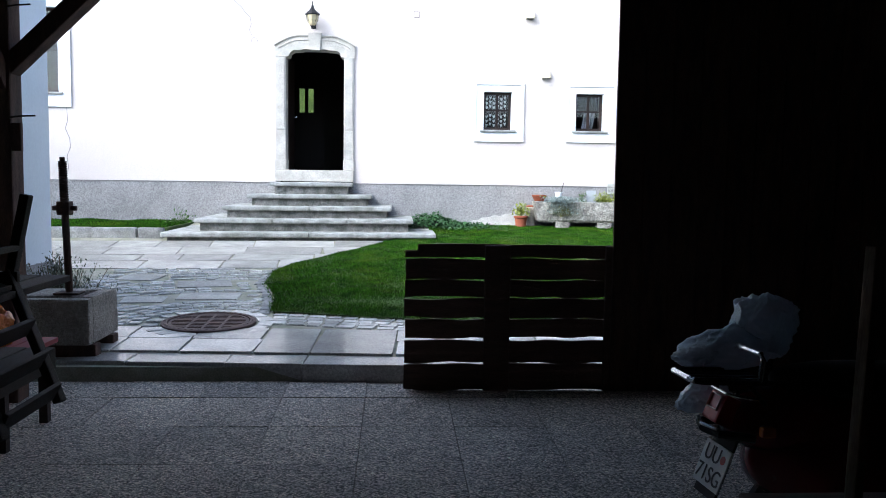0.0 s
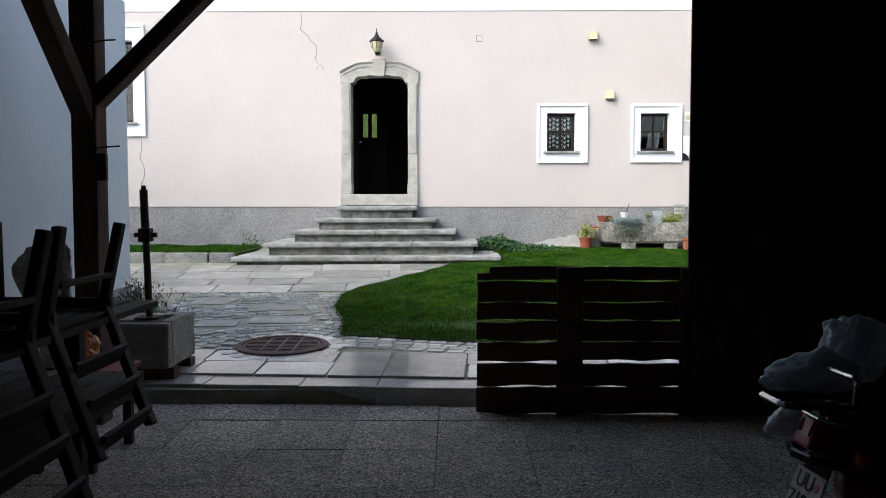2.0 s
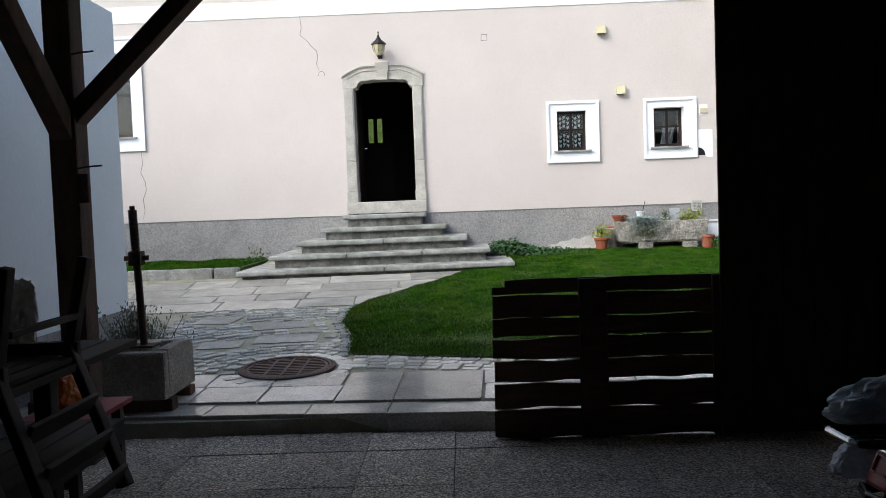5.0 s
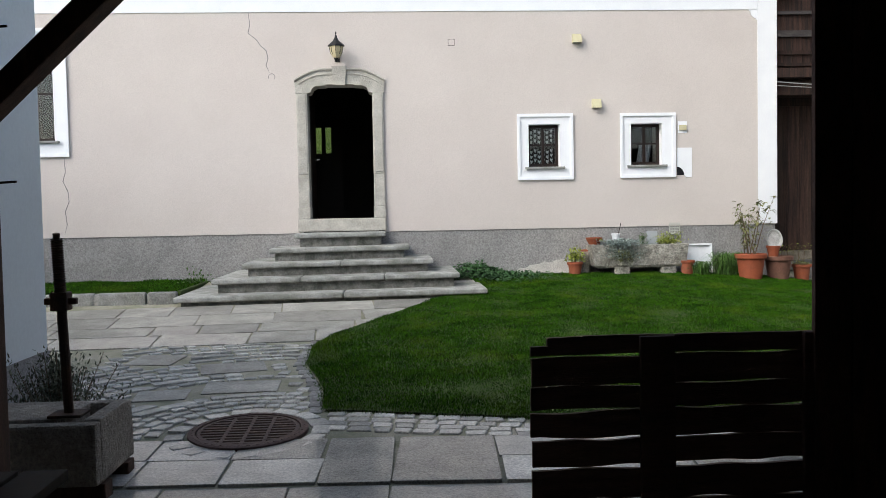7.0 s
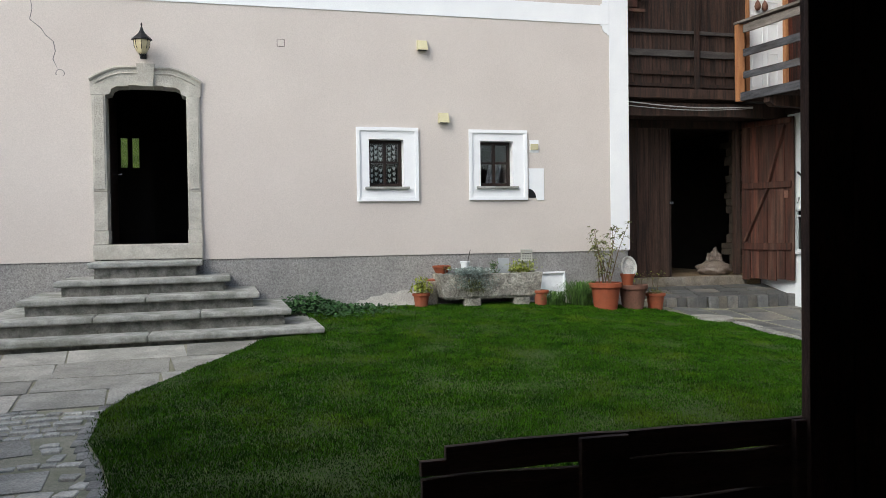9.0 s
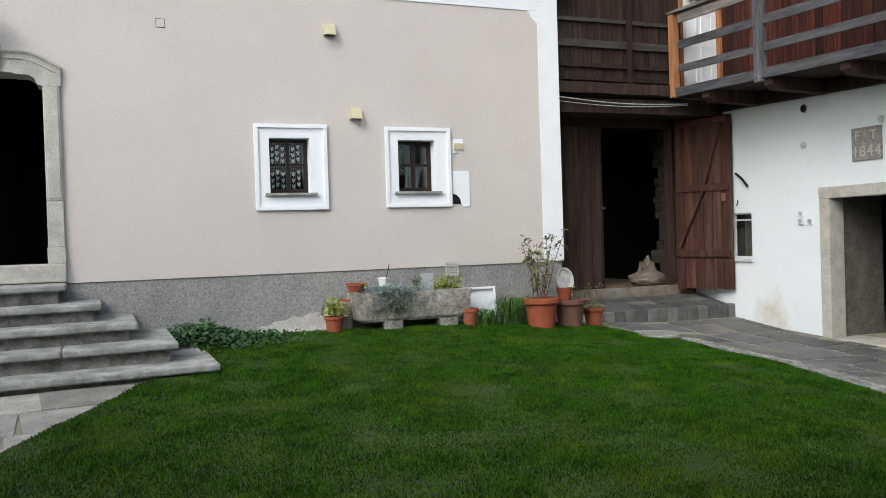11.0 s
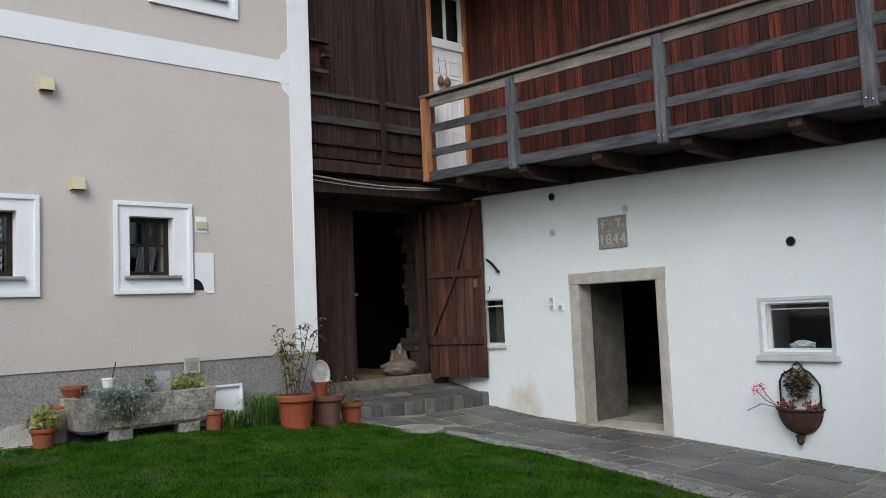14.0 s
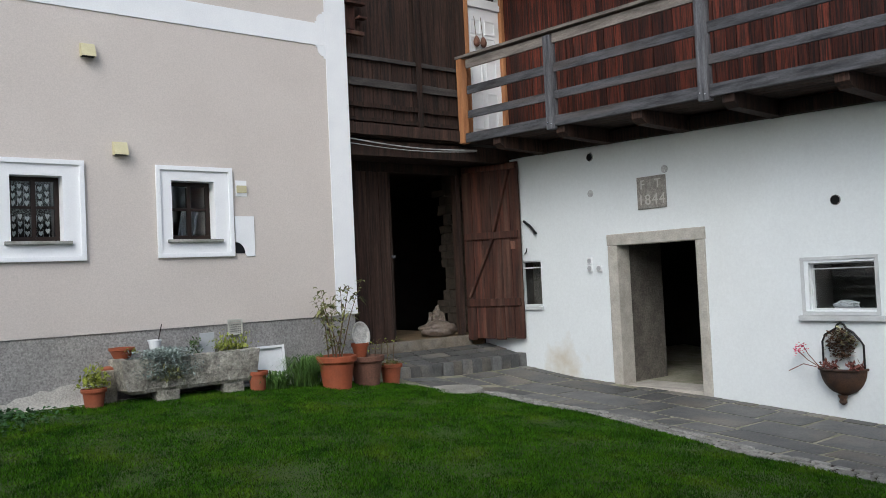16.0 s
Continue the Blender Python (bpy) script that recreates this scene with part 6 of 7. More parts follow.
def chair(dx, dy, dz):
    """Wooden garden chair lying upside down: seat on the table, legs up, slatted back hanging over the edge."""
    c = thing("garden_chair", (-1.5 + dx, 2.66 + dy, 1.03 + dz), "dark wooden slatted chair turned upside down on the table", "chair", "stacked garden chairs")
    for y, lean in ((0.24, 0.02), (-0.24, -0.02)):
        part("front_leg", beam((-0.22, y, 0.0), (-0.235, y + lean, 0.37), 0.036, 0.05, 0.006, (0, 1, 0)), M_CHAIR, c)
        part("back_leg", beam((0.20, y, 0.0), (0.27, y + lean, 0.365), 0.036, 0.05, 0.006, (0, 1, 0)), M_CHAIR, c)
        part("back_stile", beam((0.20, y - 0.005, 0.07), (0.43, y - 0.11, -0.42), 0.034, 0.055, 0.008, (0, 1, 0)), M_CHAIR, c)
        part("seat_rail", beam((-0.24, y, 0.045), (0.24, y, 0.045), 0.03, 0.045, 0.005), M_CHAIR, c)
    for i in range(7):
        part("seat_slat", box(-0.24 + i * 0.07, -0.185 + i * 0.07, -0.255, 0.255, 0.0, 0.02, 0.004), M_CHAIR, c)
    for u in (0.42, 0.66, 0.90):
        x, y, z = 0.20 + 0.23 * u, -0.11 * u, 0.07 - 0.49 * u
        part("back_slat", box(-0.009, 0.009, -0.225, 0.225, -0.034, 0.034, 0.005, m=Matrix.Translation((x + 0.012, y, z)) @ Matrix.Rotation(radians(25), 4, "Y")), M_CHAIR, c)
    part("stretcher", beam((0.24, -0.22, 0.16), (0.24, 0.22, 0.16), 0.03, 0.022, 0.004), M_CHAIR, c)
    part("stretcher", beam((-0.23, -0.22, 0.12), (-0.23, 0.22, 0.12), 0.03, 0.022, 0.004), M_CHAIR, c)
    return c

def table_and_chairs():
    t = thing("garden_table", (-1.85, 2.5, -0.06), "tall dark slatted table carrying the stacked chairs", "table")
    add = adder(t)
    for i in range(8):
        x = -2.3 + i * 0.125
        add("top_slat", box(x, x + 0.11, 1.55, 3.4, 1.0, 1.028, 0.004), M_CHAIR)
    for x in (-2.24, -1.66):
        for y in (1.65, 3.3):
            add("leg", box(x - 0.035, x + 0.035, y - 0.035, y + 0.035, 0.02 * (y - 5.6) - 0.002, 0.999, 0.006), M_CHAIR)
    for y in (1.63, 3.28):
        add("apron", box(-2.2, -1.70, y, y + 0.035, 0.89, 0.998), M_CHAIR)
    add("apron", box(-1.68, -1.64, 1.69, 3.26, 0.89, 0.998), M_CHAIR)
    for i in range(8):
        x = -2.3 + i * 0.118
        add("shelf_slat", box(x, x + 0.108, 1.62, 3.33, 0.69, 0.715, 0.004), M_CHAIR)
    add("shelf_apron", box(-1.395, -1.36, 1.62, 3.33, 0.62, 0.715, 0.004), M_CHAIR)
    chair(-0.065, 0.0, 0.0)
    chair(0.05, -0.86, 0.0)
table_and_chairs()

M_CRATE = mat("worn_crate_boards", (0.11, 0.075, 0.055), (0.055, 0.038, 0.03), 0.8, 6, 60, 0.3, grain=(0.4, 4, 4))
def carport_clutter():
    b = thing("shopping_bag", (-1.72, 3.16, 1.028), "crumpled white and orange plastic shopping bag", "bag")
    part("film", creased((0.155, 0.11, 0.21), 6.2), M_CARRIER, b)
    r = thing("red_bench", (-2.03, 4.45, -0.025), "low dark red painted plank bench by the post", "bench")
    M_BENCH = plain("faded_red_paint", (0.25, 0.03, 0.04), 0.6)
    for k in range(3):
        part("plank", box(-0.3 + k * 0.14, -0.17 + k * 0.14, -0.4, 0.35, 0.48, 0.51, 0.004), M_BENCH, r)
    for x, y in ((-0.24, -0.3), (0.06, -0.3), (-0.24, 0.25), (0.06, 0.25)):
        part("leg", box(x - 0.025, x + 0.025, y - 0.025, y + 0.025, 0, 0.479), M_CHAIR, r)
    o = thing("orange_sack", (-2.17, 4.5, 0.485), "crumpled orange plastic sack on the red bench", "sack")
    part("film", crumpled((0.10, 0.11, 0.13), 1.7, 0.35), film("orange_film", (0.85, 0.33, 0.06), (0.7, 0.22, 0.04), 5), o)
    l = thing("leaning_board", (1.36, 1.6, -0.08), "pale sawn board standing upright beside the scooter", "board")
    part("board", beam((-0.075, 0.0, 0.0), (-0.015, 0.02, 1.40), 0.035, 0.03, 0.004), mat("pale_sawn_board", (0.22, 0.16, 0.11), (0.15, 0.11, 0.08), 0.85, 6, 60, 0.2, grain=(4, 4, 0.4)), l)
    k = thing("wooden_crate", (1.25, 1.55, -0.08), "low dark wooden crate on the carport floor", "crate")
    for i in range(4):
        part("slat", box(-0.14, 0.5, 0.02, 0.25, i * 0.17, 0.155 + i * 0.17, 0.006), M_CRATE, k)
    part("lid", box(-0.15, 0.51, 0.01, 0.26, 0.667, 0.69, 0.005), M_CRATE, k)
carport_clutter()

def scooter():
    s = thing("motor_scooter", (1.83, 2.71, -0.06), "dark red motor scooter with a black and chrome rear rack", "scooter")
    base = pose(1.831, 2.715, -0.058, -0.7, 1.5, 4.45)
    s.matrix_world = base
    # +x runs to the front wheel, the tail is at -x
    def ell(c, r, material, name, label="", squash=1.0):
        bm = bmesh.new()
        bmesh.ops.create_uvsphere(bm, u_segments=24, v_segments=14, radius=1)
        for v in bm.verts:
            q = Vector([math.copysign(abs(k) ** squash, k) for k in v.co])
            v.co = Vector((c[0] + q.x * r[0], c[1] + q.y * r[1], c[2] + q.z * r[2]))
        return part(name, bm, material, s, label, True)
    ell((0.02, 0, 0.62), (0.48, 0.15, 0.15), M_REDPAINT, "tail_shell", squash=0.8)
    ell((0.05, 0, 0.46), (0.40, 0.19, 0.19), M_REDPAINT, "side_panel", squash=0.85)
    ell((0.20, 0, 0.77), (0.46, 0.145, 0.075), M_SEAT, "seat", "black vinyl seat", 0.8)
    part("floorboard", box(0.42, 0.95, -0.18, 0.18, 0.28, 0.34, 0.02), M_REDPAINT, s)
    bm = box(-0.025, 0.025, -0.24, 0.24, 0.30, 0.95, 0.02, m=Matrix.Translation((0.98, 0, 0)) @ Matrix.Rotation(radians(-12), 4, "Y"))
    part("leg_shield", bm, M_REDPAINT, s)
    part("handlebar", tube([(0.84, -0.33, 1.0), (0.87, -0.1, 0.99), (0.87, 0.1, 0.99), (0.84, 0.33, 1.0)], 0.016), M_BLACKIRON, s)
    part("steering_column", tube([(0.88, 0, 0.99), (1.02, 0, 0.36)], 0.03, 10), M_BLACKIRON, s)
    for x, r in ((-0.12, 0.22), (1.18, 0.22)):
        ringp = [(x + (r - 0.05) * math.cos(a), 0, r + (r - 0.05) * math.sin(a)) for a in np.linspace(0, math.tau, 29)[:-1]]
        w = part("wheel", lathe([(0.10, -0.03), (0.14, -0.045), (0.14, 0.045), (0.10, 0.03)], 20, m=Matrix.Translation((x, 0, r)) @ Matrix.Rotation(math.pi / 2, 4, "X")), M_BLACKIRON, s)
        part("tyre", tube(ringp, 0.05, 10, closed=True), M_RUBBER, w)
    # tail lamp, its chrome lip, bumper, plate on the rear flap
    tm = Matrix.Translation((-0.46, 0, 0.66)) @ Matrix.Rotation(radians(22), 4, "Y")
    t = part("tail_light", box(-0.03, 0.04, -0.062, 0.062, -0.06, 0.058, 0.012, m=tm), M_REDLENS, s, "red tail lamp lens")
    part("reflector", ring(-0.042, 0.042, -0.015, 0.046, 0.005, -0.004, 0.004, 0.002), M_PALELENS, t)
    t.children[0].data.transform(tm @ Matrix(((0, 1, 0, -0.034), (1, 0, 0, 0), (0, 0, 1, 0), (0, 0, 0, 1))))
    part("lamp_lip", tube([(-0.44, 0.075, 0.725), (-0.465, 0.06, 0.728), (-0.468, -0.06, 0.728), (-0.43, -0.085, 0.722), (-0.36, -0.10, 0.715)], 0.007, 8), M_CHROME, s, "chrome lip over the lamp")
    part("bumper", tube([(-0.38, 0.12, 0.582), (-0.50, 0.085, 0.585), (-0.525, 0.0, 0.583), (-0.50, -0.085, 0.58), (-0.38, -0.13, 0.575)], 0.017, 10), M_BLACKIRON, s)
    part("bumper_strip", tube([(-0.505, 0.088, 0.602), (-0.535, 0.0, 0.60), (-0.508, -0.088, 0.597)], 0.007, 8), M_CHROME, s, "bright strip on the bumper")
    part("indicator", box(-0.39, -0.335, -0.20, -0.165, 0.595, 0.635, 0.01), M_ORANGELENS, s, "orange turn indicator")
    part("indicator_stem", tube([(-0.36, -0.17, 0.615), (-0.34, -0.10, 0.61)], 0.012, 8), M_BLACKIRON, s)
    pm = Matrix.Translation((-0.478, 0, 0.432)) @ Matrix.Rotation(radians(19), 4, "Y")
    part("rear_flap", box(0.006, 0.018, -0.085, 0.085, -0.12, 0.15, 0.004, m=pm), M_RUBBER, s, "black rubber mudflap")
    pl = part("number_plate", box(-0.004, 0.004, -0.105, 0.105, -0.085, 0.085, 0.003, m=pm), plain("white_plate", (0.58, 0.58, 0.54), 0.5), s, "white number plate with black letters")
    M_INK = plain("plate_black", (0.02, 0.02, 0.02), 0.6)
    face = base @ pm @ Matrix(((0, 0, -1, -0.006), (-1, 0, 0, 0), (0, 1, 0, 0), (0, 0, 0, 1)))
    for text, y, z in (("UU", 0.018, 0.04), ("71SG", 0.0, -0.04)):
        ob = writing(text, 0.088, face @ Matrix.Translation((-y, z, 0)), M_INK, s, 0.001)
        ob.parent = pl
    part("plate_seal", lathe([(0.017, 0.0), (0.017, 0.002)], 12, m=pm @ Matrix.Translation((-0.005, -0.066, 0.04)) @ Matrix.Rotation(-math.pi / 2, 4, "Y")), M_REDLENS, pl)
    # slatted rack with an upright hoop
    z = 0.783
    part("rack_loop", tube([(-0.30, -0.12, z), (-0.36, -0.12, z), (-0.58, -0.115, z), (-0.615, -0.09, z)], 0.010), M_BLACKIRON, s)
    part("rack_loop", tube([(-0.30, 0.12, z), (-0.36, 0.12, z), (-0.58, 0.115, z), (-0.612, 0.09, z)], 0.010), M_BLACKIRON, s)
    part("rack_end", tube([(-0.61, 0.105, z + 0.002), (-0.622, 0.08, z + 0.004), (-0.625, -0.07, z + 0.004), (-0.615, -0.10, z + 0.002)], 0.012), M_CHROME, s, "chrome rear bar of the rack")
    for y in (-0.075, -0.025, 0.025, 0.075):
        part("rack_bar", tube([(-0.34, y, z + 0.004), (-0.615, y, z + 0.004)], 0.006, 6), M_CHROME if y < 0 else M_BLACKIRON, s)
    for x in (-0.44, -0.53):
        part("rack_crossbar", tube([(x, -0.115, z - 0.006), (x, 0.115, z - 0.006)], 0.006, 6), M_BLACKIRON, s)
    part("rack_hoop", tube([(-0.37, 0.118, z), (-0.362, 0.118, z + 0.085), (-0.36, 0.095, z + 0.105), (-0.36, -0.095, z + 0.105), (-0.362, -0.118, z + 0.085), (-0.37, -0.118, z)], 0.011), M_CHROME, s, "chrome hoop of the rack")
    for y in (-0.10, 0.10):
        part("rack_stay", tube([(-0.40, y, z - 0.01), (-0.30, y * 0.9, 0.66)], 0.009, 6), M_BLACKIRON, s)
    b = thing("plastic_cover", (1.72, 2.86, 0.70), "crumpled translucent blue plastic sack heaped behind the scooter rack", "plastic sheet")
    m = local(b) @ base
    for name, size, seed, at, lean in (("sheet", (0.235, 0.11, 0.125), 2.4, (-0.33, 0.17, 0.785), -12), ("sheet_peak", (0.15, 0.10, 0.20), 9.7, (-0.225, 0.17, 0.83), 10),
                                       ("sheet_edge", (0.10, 0.085, 0.055), 5.6, (-0.51, 0.14, 0.795), -4), ("sheet_tail", (0.135, 0.09, 0.095), 4.1, (-0.43, 0.19, 0.60), 0)):
        bm = creased(size, seed)
        bm.transform(m @ Matrix.Translation(at) @ Matrix.Rotation(radians(lean), 4, "Y"))
        part(name, bm, M_BLUEBAG, b, smooth=True)
scooter()

# ---- paving: every stone a piece of its own ----
def stone_meshes(name, material, n, jitter, bevel, seed, corner=0.07):
    rnd = random.Random(seed)
    out = []
    for k in range(n):
        c = [(-0.5, -0.5), (0.5, -0.5), (0.5, 0.5), (-0.5, 0.5)]
        c = [(x + rnd.uniform(-jitter, jitter), y + rnd.uniform(-jitter, jitter)) for x, y in c]
        pts = []
        for i in range(4):
            (ax, ay), (bx, by) = c[i], c[(i + 1) % 4]
            pts += [(ax * (1 - corner) + bx * corner, ay * (1 - corner) + by * corner), (ax * corner + bx * (1 - corner), ay * corner + by * (1 - corner))]
        bm = bmesh.new()
        lo = [bm.verts.new((x, y, -1)) for x, y in pts]
        mid = [bm.verts.new((x, y, -bevel * 3)) for x, y in pts]
        hi = [bm.verts.new((x * (1 - bevel * 2), y * (1 - bevel * 2), 0)) for x, y in pts]
        top = bm.verts.new((rnd.uniform(-0.2, 0.2), rnd.uniform(-0.2, 0.2), rnd.uniform(0.0, 0.06)))
        for A, B in ((lo, mid), (mid, hi)):
            for i in range(8):
                bm.faces.new((A[i], A[(i + 1) % 8], B[(i + 1) % 8], B[i]))
        for i in range(8):
            bm.faces.new((hi[i], hi[(i + 1) % 8], top))
        me = bpy.data.meshes.new(name)
        bm.to_mesh(me); bm.free()
        me.materials.append(material)
        out.append(me)
    return out

def slope_at(x, y):
    return math.degrees(math.atan((ground_z(x, y + 0.2) - ground_z(x, y - 0.2)) / 0.4)), math.degrees(math.atan((ground_z(x + 0.2, y) - ground_z(x - 0.2, y)) / 0.4))

RND = random.Random(77)
def lay(parent, meshes, name, x, y, w, d, turn=0.0, lift=0.0, thick=0.05, z=None, flat=False):
    ob = new(name, RND.choice(meshes))
    ob.parent = parent
    sx, sy = (0, 0) if flat else slope_at(x, y)
    base = ground_z(x, y) if z is None else z
    ob.matrix_world = Matrix.LocRotScale((x, y, base + lift), Euler((radians(sx), radians(-sy), radians(turn))), (w, d, thick))
    return ob

SLABS = stone_meshes("slab", M_SLAB, 6, 0.012, 0.006, 1, 0.015)
PALES = stone_meshes("slab", M_PALESLAB, 6, 0.012, 0.006, 11, 0.015)
SETTS = stone_meshes("sett", M_SETT, 8, 0.10, 0.05, 2)
FLAGS = stone_meshes("flag", M_SETT, 6, 0.07, 0.03, 3)
SLATES = stone_meshes("slate_slab", M_SLATE, 8, 0.022, 0.006, 4, 0.03)
BORDER = stone_meshes("sett", M_BORDER, 6, 0.09, 0.05, 15)
DARKSETTS = stone_meshes("sett", M_SLATE, 6, 0.08, 0.05, 5)
TILES = stone_meshes("floor_slab", M_AGGREGATE, 3, 0.0, 0.003, 6, 0.004)
EDGERS = stone_meshes("kerb_stone", M_BORDER, 6, 0.05, 0.03, 9)
WETS = stone_meshes("slab", M_WETSLAB, 6, 0.014, 0.006, 21, 0.02)
KERBS = stone_meshes("kerb_stone", M_KERB, 4, 0.008, 0.008, 7, 0.015)

def yard_left():
    p = tagged(new("paving_yard"), "old granite slabs and setts paving the yard", "paving", kind="structure")
    k = tagged(new("kerb_yard"), "dark stone kerb at the carport edge", "kerb", kind="structure")
    x = -3.25
    while x < 7.6:
        w = RND.uniform(0.5, 0.95)
        yy = 5.62 - 0.05 * min(1.0, x + w / 2)
        lay(k, KERBS, "kerb_stone", x + w / 2, yy + 0.15, w - 0.008, 0.30, RND.uniform(-0.5, 0.5) - 2.0, 0.0, 0.24, max(0.03, ground_z(x + w / 2, yy)) , True)
        x += w
    # big slabs behind the kerb
    for row, (y0, d) in enumerate(((5.94, 0.42), (6.36, 0.40))):
        for a, b in ((-3.27, -2.95), (-2.95, -2.5), (-2.5, -2.02), (-2.02, -1.5), (-1.5, -0.93), (-0.93, -0.49), (-0.49, 0.15), (0.15, 0.62), (0.62, 1.3), (1.3, 2.1), (2.1, 2.9), (2.9, 3.9)):
            if row and a in (-0.93, -0.49):
                continue
            dd = 0.82 if a in (-0.93, -0.49) else d
            xm, ym = (a + b) / 2, y0 + dd / 2 - 0.05 * (a + b) / 2
            lay(p, WETS if (row + int(a * 7)) % 3 == 0 else PALES, "slab", xm, ym, b - a - 0.018, dd - 0.014, RND.uniform(-1, 1) - 2.5)
    # rows of setts along the lawn
    for r in range(4):
        x = -0.98
        while x < 2.6:
            w = RND.uniform(0.13, 0.19)
            y = lawn_front(x) - 0.07 - r * 0.105 - (0.02 if r else 0)
            if y > 6.75 - 0.05 * x:
                lay(p, SETTS, "sett", x + w / 2, y, w - 0.018, 0.088, RND.uniform(-4, 4) - 10)
            x += w
    # ring round the drain
    n = 17
    for i in range(n):
        a = (i + RND.uniform(-0.15, 0.15)) * math.tau / n
        r = GR + 0.085
        lay(p, FLAGS, "flag", GX + r * math.cos(a), GYY + r * math.sin(a), 0.13, 0.165, math.degrees(a))
    # mixed field of setts and small flags, laid in arcs round the drain
    def in_field(x, y, m):
        if not (-3.22 + m < x < lawn_left(max(7.3, y)) - 0.06 - m and y < 9.95) or y < 6.84 - 0.05 * x or (y < 7.45 and x > -0.98):
            return False
        return all(abs(x - a) > w / 2 + m or abs(y - b) > d / 2 + m for a, b, w, d in BIG)
    BIG = ((-1.95, 8.95, 0.62, 0.42), (-2.35, 8.05, 0.46, 0.34), (-1.75, 8.25, 0.66, 0.40), (-2.75, 9.35, 0.5, 0.44), (-2.85, 7.35, 0.4, 0.36))
    for a, b, w, d in BIG:
        lay(p, SLABS, "slab", a, b, w - 0.05, d - 0.04, RND.uniform(-16, 16), -0.004)
    r = GR + 0.185
    while r < 3.4:
        d = RND.choice((0.105, 0.12, 0.13, 0.15, 0.19))
        a = RND.uniform(0, 0.1)
        while a < math.tau:
            big = d > 0.14 and RND.random() < 0.45
            w = RND.uniform(0.2, 0.33) if big else RND.uniform(0.10, 0.165)
            am = a + w / 2 / (r + d / 2)
            x, y = GX + (r + d / 2) * math.cos(am), GYY + (r + d / 2) * math.sin(am)
            if in_field(x, y, 0.035):
                lay(p, FLAGS if big else SETTS, "flag" if big else "sett", x, y, w - 0.017, d - 0.016, math.degrees(am) + 90 + RND.uniform(-6, 6), RND.uniform(-0.007, 0.004))
            a += w / (r + d / 2)
        r += d
    # edging along the lawn
    for y in np.arange(7.5, 9.9, 0.15):
        lay(p, BORDER, "sett", lawn_left(y) - 0.06, y, 0.10, 0.135, RND.uniform(-8, 8))
    # large slabs up to the steps, laid askew
    c, s = math.cos(radians(5)), math.sin(radians(5))
    v = 9.98
    while v < 13.0:
        d = RND.uniform(0.48, 0.72)
        u = -7.5
        while u < 1.0:
            w = RND.uniform(0.5, 1.15)
            um, vm = u + w / 2, v + d / 2
            x, y = um, vm + 0.06 * (um + 1.5)
            sl = 12.14 + (x + 3.3) * 0.066
            if y + d / 2 < (sl + 0.42 if x > -3.4 else 12.62) and x - w / 2 < lawn_left(y + d * 0.3) and y - d / 2 > 9.5:
                lay(p, RND.choice((SLABS, SLABS, WETS)), "slab", x, y, w - 0.02, d - 0.02, 3.4 + RND.uniform(-2.5, 2.5))
            u += w
        v += d
    g = tagged(new("kerb_grass_strip"), "low stone edging of the raised grass strip", "kerb", kind="structure")
    x = -8.9
    while x < -3.4:
        w = RND.uniform(0.3, 0.75)
        lay(g, EDGERS, "kerb_stone", x + w / 2, 12.53, w - 0.006, 0.16, RND.uniform(-2, 2), 0, 0.22, 0.70, True)
        x += w
yard_left()

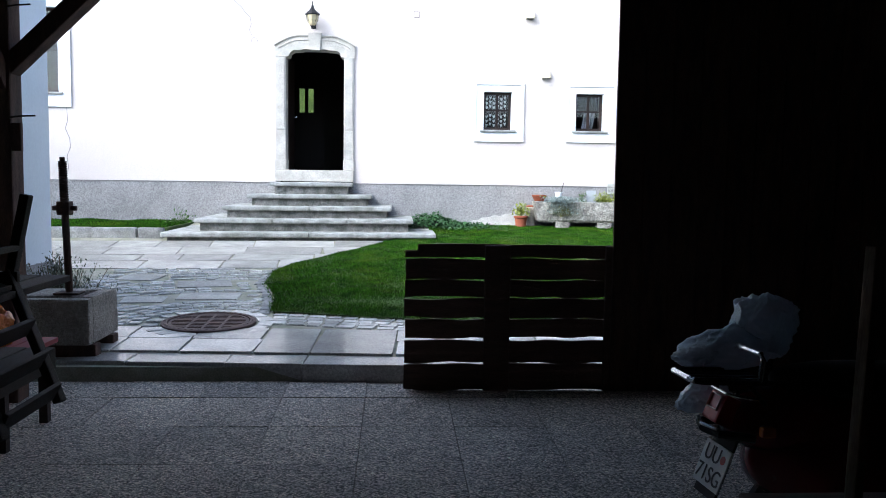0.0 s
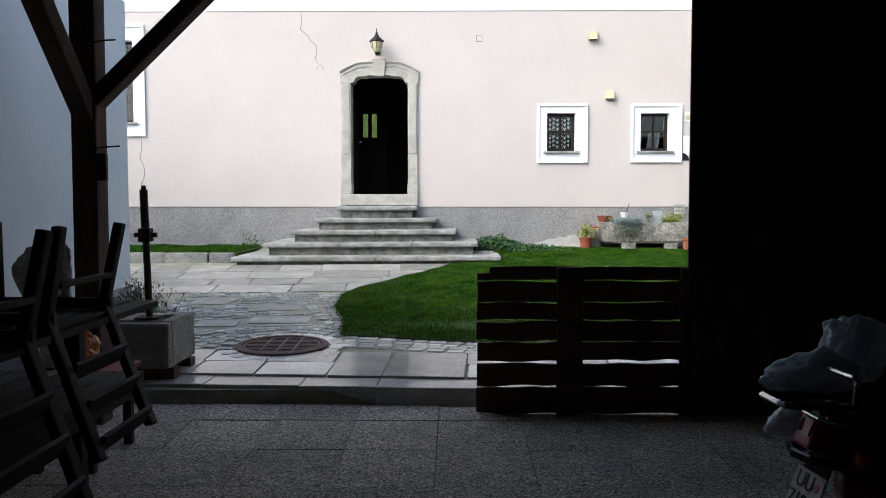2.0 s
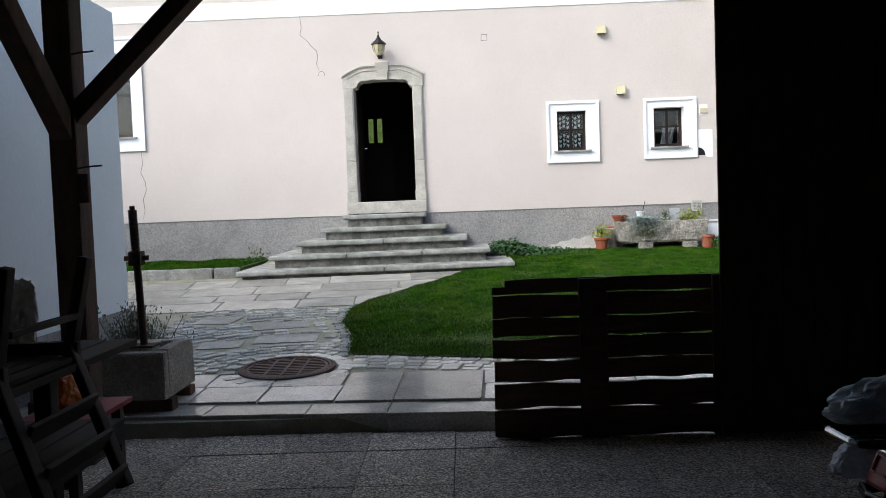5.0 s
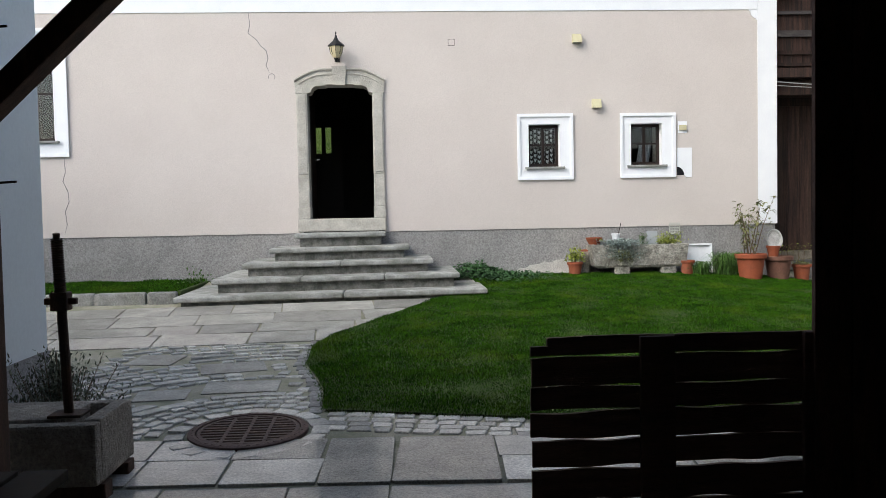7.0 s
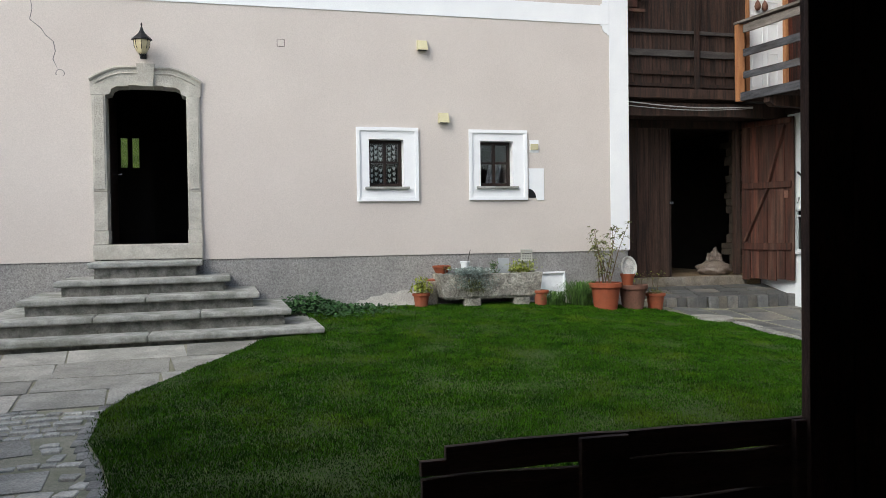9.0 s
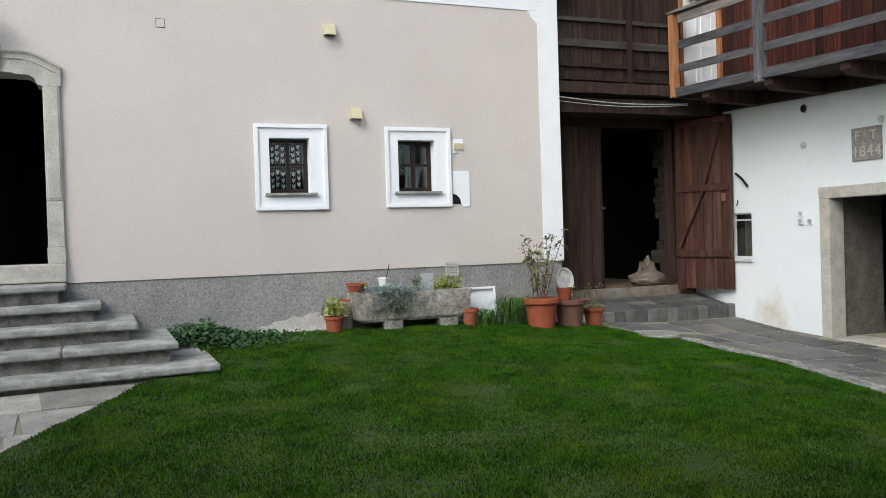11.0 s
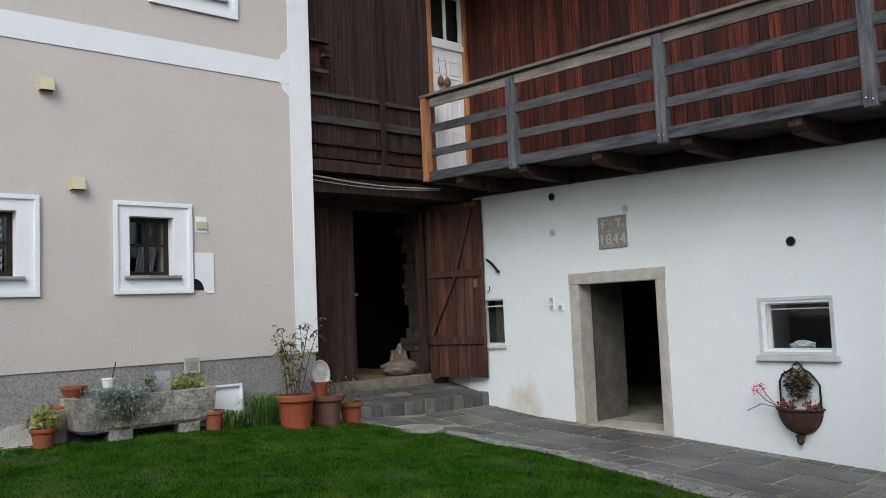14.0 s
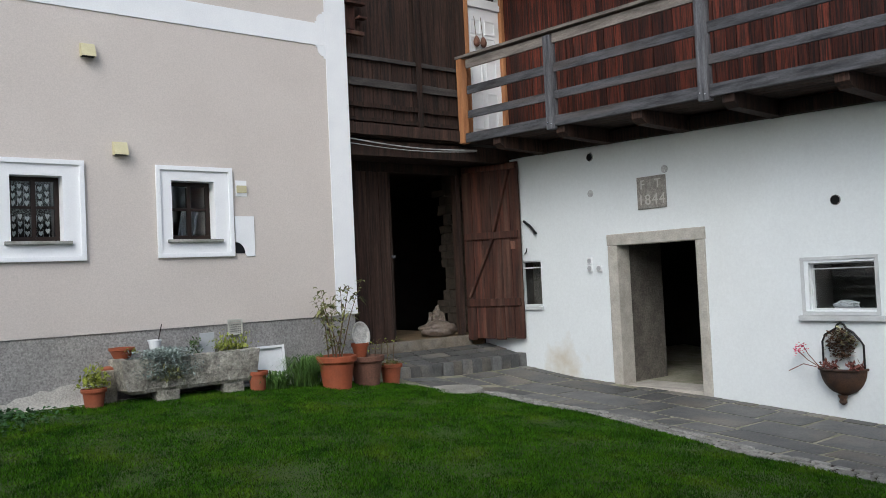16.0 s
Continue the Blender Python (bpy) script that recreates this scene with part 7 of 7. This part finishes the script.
def yard_right():
    p = tagged(new("paving_barn"), "dark slate slabs along the barn wall", "paving", kind="structure")
    # small stones along the wall, then broken rows of large slabs
    y = 6.2
    while y < 14.3:
        w = RND.uniform(0.16, 0.42)
        if not 11.25 < y + w / 2 < 12.6 or RND.random() < 0.8:
            lay(p, SLATES, "slate_slab", EX - 0.10, y + w / 2, 0.16, w - 0.035, RND.uniform(-1.5, 1.5), -0.007)
        y += w
    for x1, x0, shift in ((EX - 0.19, EX - 0.72, 0.0), (EX - 0.72, EX - 1.28, 0.35), (EX - 1.28, EX - 1.72, 0.15), (EX - 1.72, EX - 2.3, 0.5)):
        y = 6.0 + shift
        while y < 14.2:
            d = RND.uniform(0.45, 1.15)
            if RND.random() < 0.25:
                d = RND.uniform(0.25, 0.4)
            d = min(d, 14.36 - y)
            a = lawn_right(min(14.2, y + d / 2)) + 0.36
            if y > 13.0:
                a = max(a, 6.55 if y < 13.6 else 6.05)
            xa = max(x0, a)
            if x1 - xa > 0.12:
                if d > 0.8 and RND.random() < 0.3 and x1 - xa > 0.4:
                    c = RND.uniform(0.4, 0.6)
                    for u0, u1 in ((0, c), (c, 1)):
                        lay(p, SLATES, "slate_slab", xa + (x1 - xa) * (u0 + u1) / 2, y + d / 2, (x1 - xa) * (u1 - u0) - 0.045, d - 0.045, RND.uniform(-2, 2), -0.007)
                else:
                    lay(p, SLATES, "slate_slab", (x1 + xa) / 2, y + d / 2, x1 - xa - 0.045, d - 0.045, RND.uniform(-2, 2), -0.007, 0.05)
            y += d
    bm = bmesh.new()
    rows = [[bm.verts.new((lawn_right(y) + o, y, ground_z(lawn_right(y) + o, y) - 0.007)) for o in (0.0, 0.12, 0.24, 0.365)] for y in np.linspace(6.3, 13.05, 90)]
    for A, B in zip(rows, rows[1:]):
        for i in range(3):
            bm.faces.new((A[i], A[i + 1], B[i + 1], B[i]))
    part("joint_bed", bm, M_EARTH, p)
    for r in range(3):
        y = 6.3
        while y < 13.05:
            w = RND.uniform(0.14, 0.21)
            lay(p, BORDER, "sett", lawn_right(y) + 0.10 + r * 0.105, y + w / 2, 0.078, w - 0.04, RND.uniform(-8, 8), RND.uniform(0.004, 0.016))
            y += w
    # platform before the barn doors
    s = tagged(new("barn_step"), "broad step of slate slabs edged with dark setts", "step", kind="structure")
    bed = part("bed", prism([(6.12, 14.43), (EX, 14.43), (EX, RY - 0.08), (5.62, RY - 0.08), (5.62, 14.75)], 0.2, 0.61), M_JOINT, s)
    n = 14
    for i in range(n):
        x = 6.17 + (EX - 6.2) * i / (n - 1)
        ob = lay(s, DARKSETTS, "sett", x - 0.02, 14.45 + RND.uniform(-0.008, 0.008), 0.168, 0.15, RND.uniform(-3, 3), 0, 0.22, 0.648, True)
    for r in range(3):
        y0 = 14.53 + r * 0.22
        x = 5.66 if r else 6.1
        while x < EX - 0.1:
            w = min(RND.uniform(0.3, 0.6), EX - x)
            ob = lay(s, SLATES, "slate_slab", x + w / 2, y0 + 0.11, w - 0.02, 0.20, 0, 0, 0.06, 0.665 + r * 0.043, True)
            ob.rotation_euler = (radians(10.5), 0, 0)
            x += w
yard_right()

def carport_floor():
    f = tagged(new("floor_carport"), "exposed aggregate concrete slabs on the carport floor", "floor", kind="structure")
    y = 5.87
    while y > -3.9:
        x = -3.42
        while x < 6.9:
            w = 0.56
            dd = 0.635
            yc, xc = y - dd / 2, x + w / 2
            y1 = min(y, 5.62 - 0.05 * min(1.0, xc) - 0.012)
            d2 = y1 - (y - dd)
            if xc + w / 2 > WX + 0.02 and d2 > 0.03:
                x0 = max(x, WX + 0.015)
                lay(f, TILES, "floor_slab", (x0 + x + w) / 2, y1 - d2 / 2, x + w - x0 - 0.005, d2 - 0.005, 0, 0, 0.06, 0.02 * (yc - 5.6) + RND.uniform(-0.002, 0.002), True).rotation_euler = (math.atan(0.02), 0, 0)
            x += w
        y -= 0.635
carport_floor()

# ---- grass ----
def grass(name, label, inside, x0, x1, y0, y1, count, height, base, seed):
    rng = np.random.default_rng(seed)
    xs, ys = rng.uniform(x0, x1, count), rng.uniform(y0, y1, count)
    keep = np.array([inside(x, y) for x, y in zip(xs, ys)])
    xs, ys = xs[keep], ys[keep]
    zs = np.array([base(x, y) for x, y in zip(xs, ys)])
    n = len(xs)
    tall = np.array([0.75 + 0.5 * noise.noise((x * 1.7, y * 1.7, 3.0)) for x, y in zip(xs, ys)])
    h = height * rng.uniform(0.5, 1.25, n) * tall
    a = rng.uniform(0, math.tau, n)
    lean = rng.uniform(0.1, 0.8, n) * h
    w = rng.uniform(0.0022, 0.0042, n)
    b = rng.uniform(0, math.tau, n)
    co = np.empty((n, 4, 3))
    co[:, 0] = np.c_[xs - w * np.cos(a), ys - w * np.sin(a), zs]
    co[:, 1] = np.c_[xs + w * np.cos(a), ys + w * np.sin(a), zs]
    co[:, 2] = np.c_[xs + lean * 0.35 * np.cos(b) + w * 0.7 * np.cos(a), ys + lean * 0.35 * np.sin(b) + w * 0.7 * np.sin(a), zs + h * 0.6]
    co[:, 3] = np.c_[xs + lean * np.cos(b), ys + lean * np.sin(b), zs + h]
    k = np.arange(n)[:, None] * 4
    tris = np.concatenate([k + np.array([[0, 1, 2]]), k + np.array([[0, 2, 3]])], axis=1).reshape(-1)
    me = bpy.data.meshes.new(name)
    me.vertices.add(n * 4)
    me.vertices.foreach_set("co", co.reshape(-1))
    me.loops.add(n * 6)
    me.loops.foreach_set("vertex_index", tris.astype(np.int32))
    me.polygons.add(n * 2)
    me.polygons.foreach_set("loop_start", np.arange(0, n * 6, 3, dtype=np.int32))
    me.update(calc_edges=True)
    me.materials.append(M_GRASS)
    return tagged(new(name, me), label, "grass", kind="stuff")

grass("lawn", "short mown green lawn with slightly uneven tufts", in_lawn, -1.4, 6.6, 6.5, 14.2, 640000, 0.034, lambda x, y: ground_z(x, y) + 0.008, 1)
grass("lawn_fringe", "longer grass hanging over the lawn edge", lambda x, y: abs(x - lawn_left(max(y, 7.3))) < 0.05 and y > lawn_front(x) - 0.02 or (abs(y - lawn_front(x)) < 0.04 and -1.02 < x < 3) or (abs(x - lawn_right(y)) < 0.05 and 7 < y < 13.6),
      -1.5, 6.6, 6.6, 13.6, 160000, 0.03, lambda x, y: ground_z(x, y) - 0.005, 2)
grass("grass_strip", "uneven grass on the raised strip by the house", lambda x, y: True, -8.8, -3.36, 12.6, 14.42, 60000, 0.06, lambda x, y: 0.695, 3)
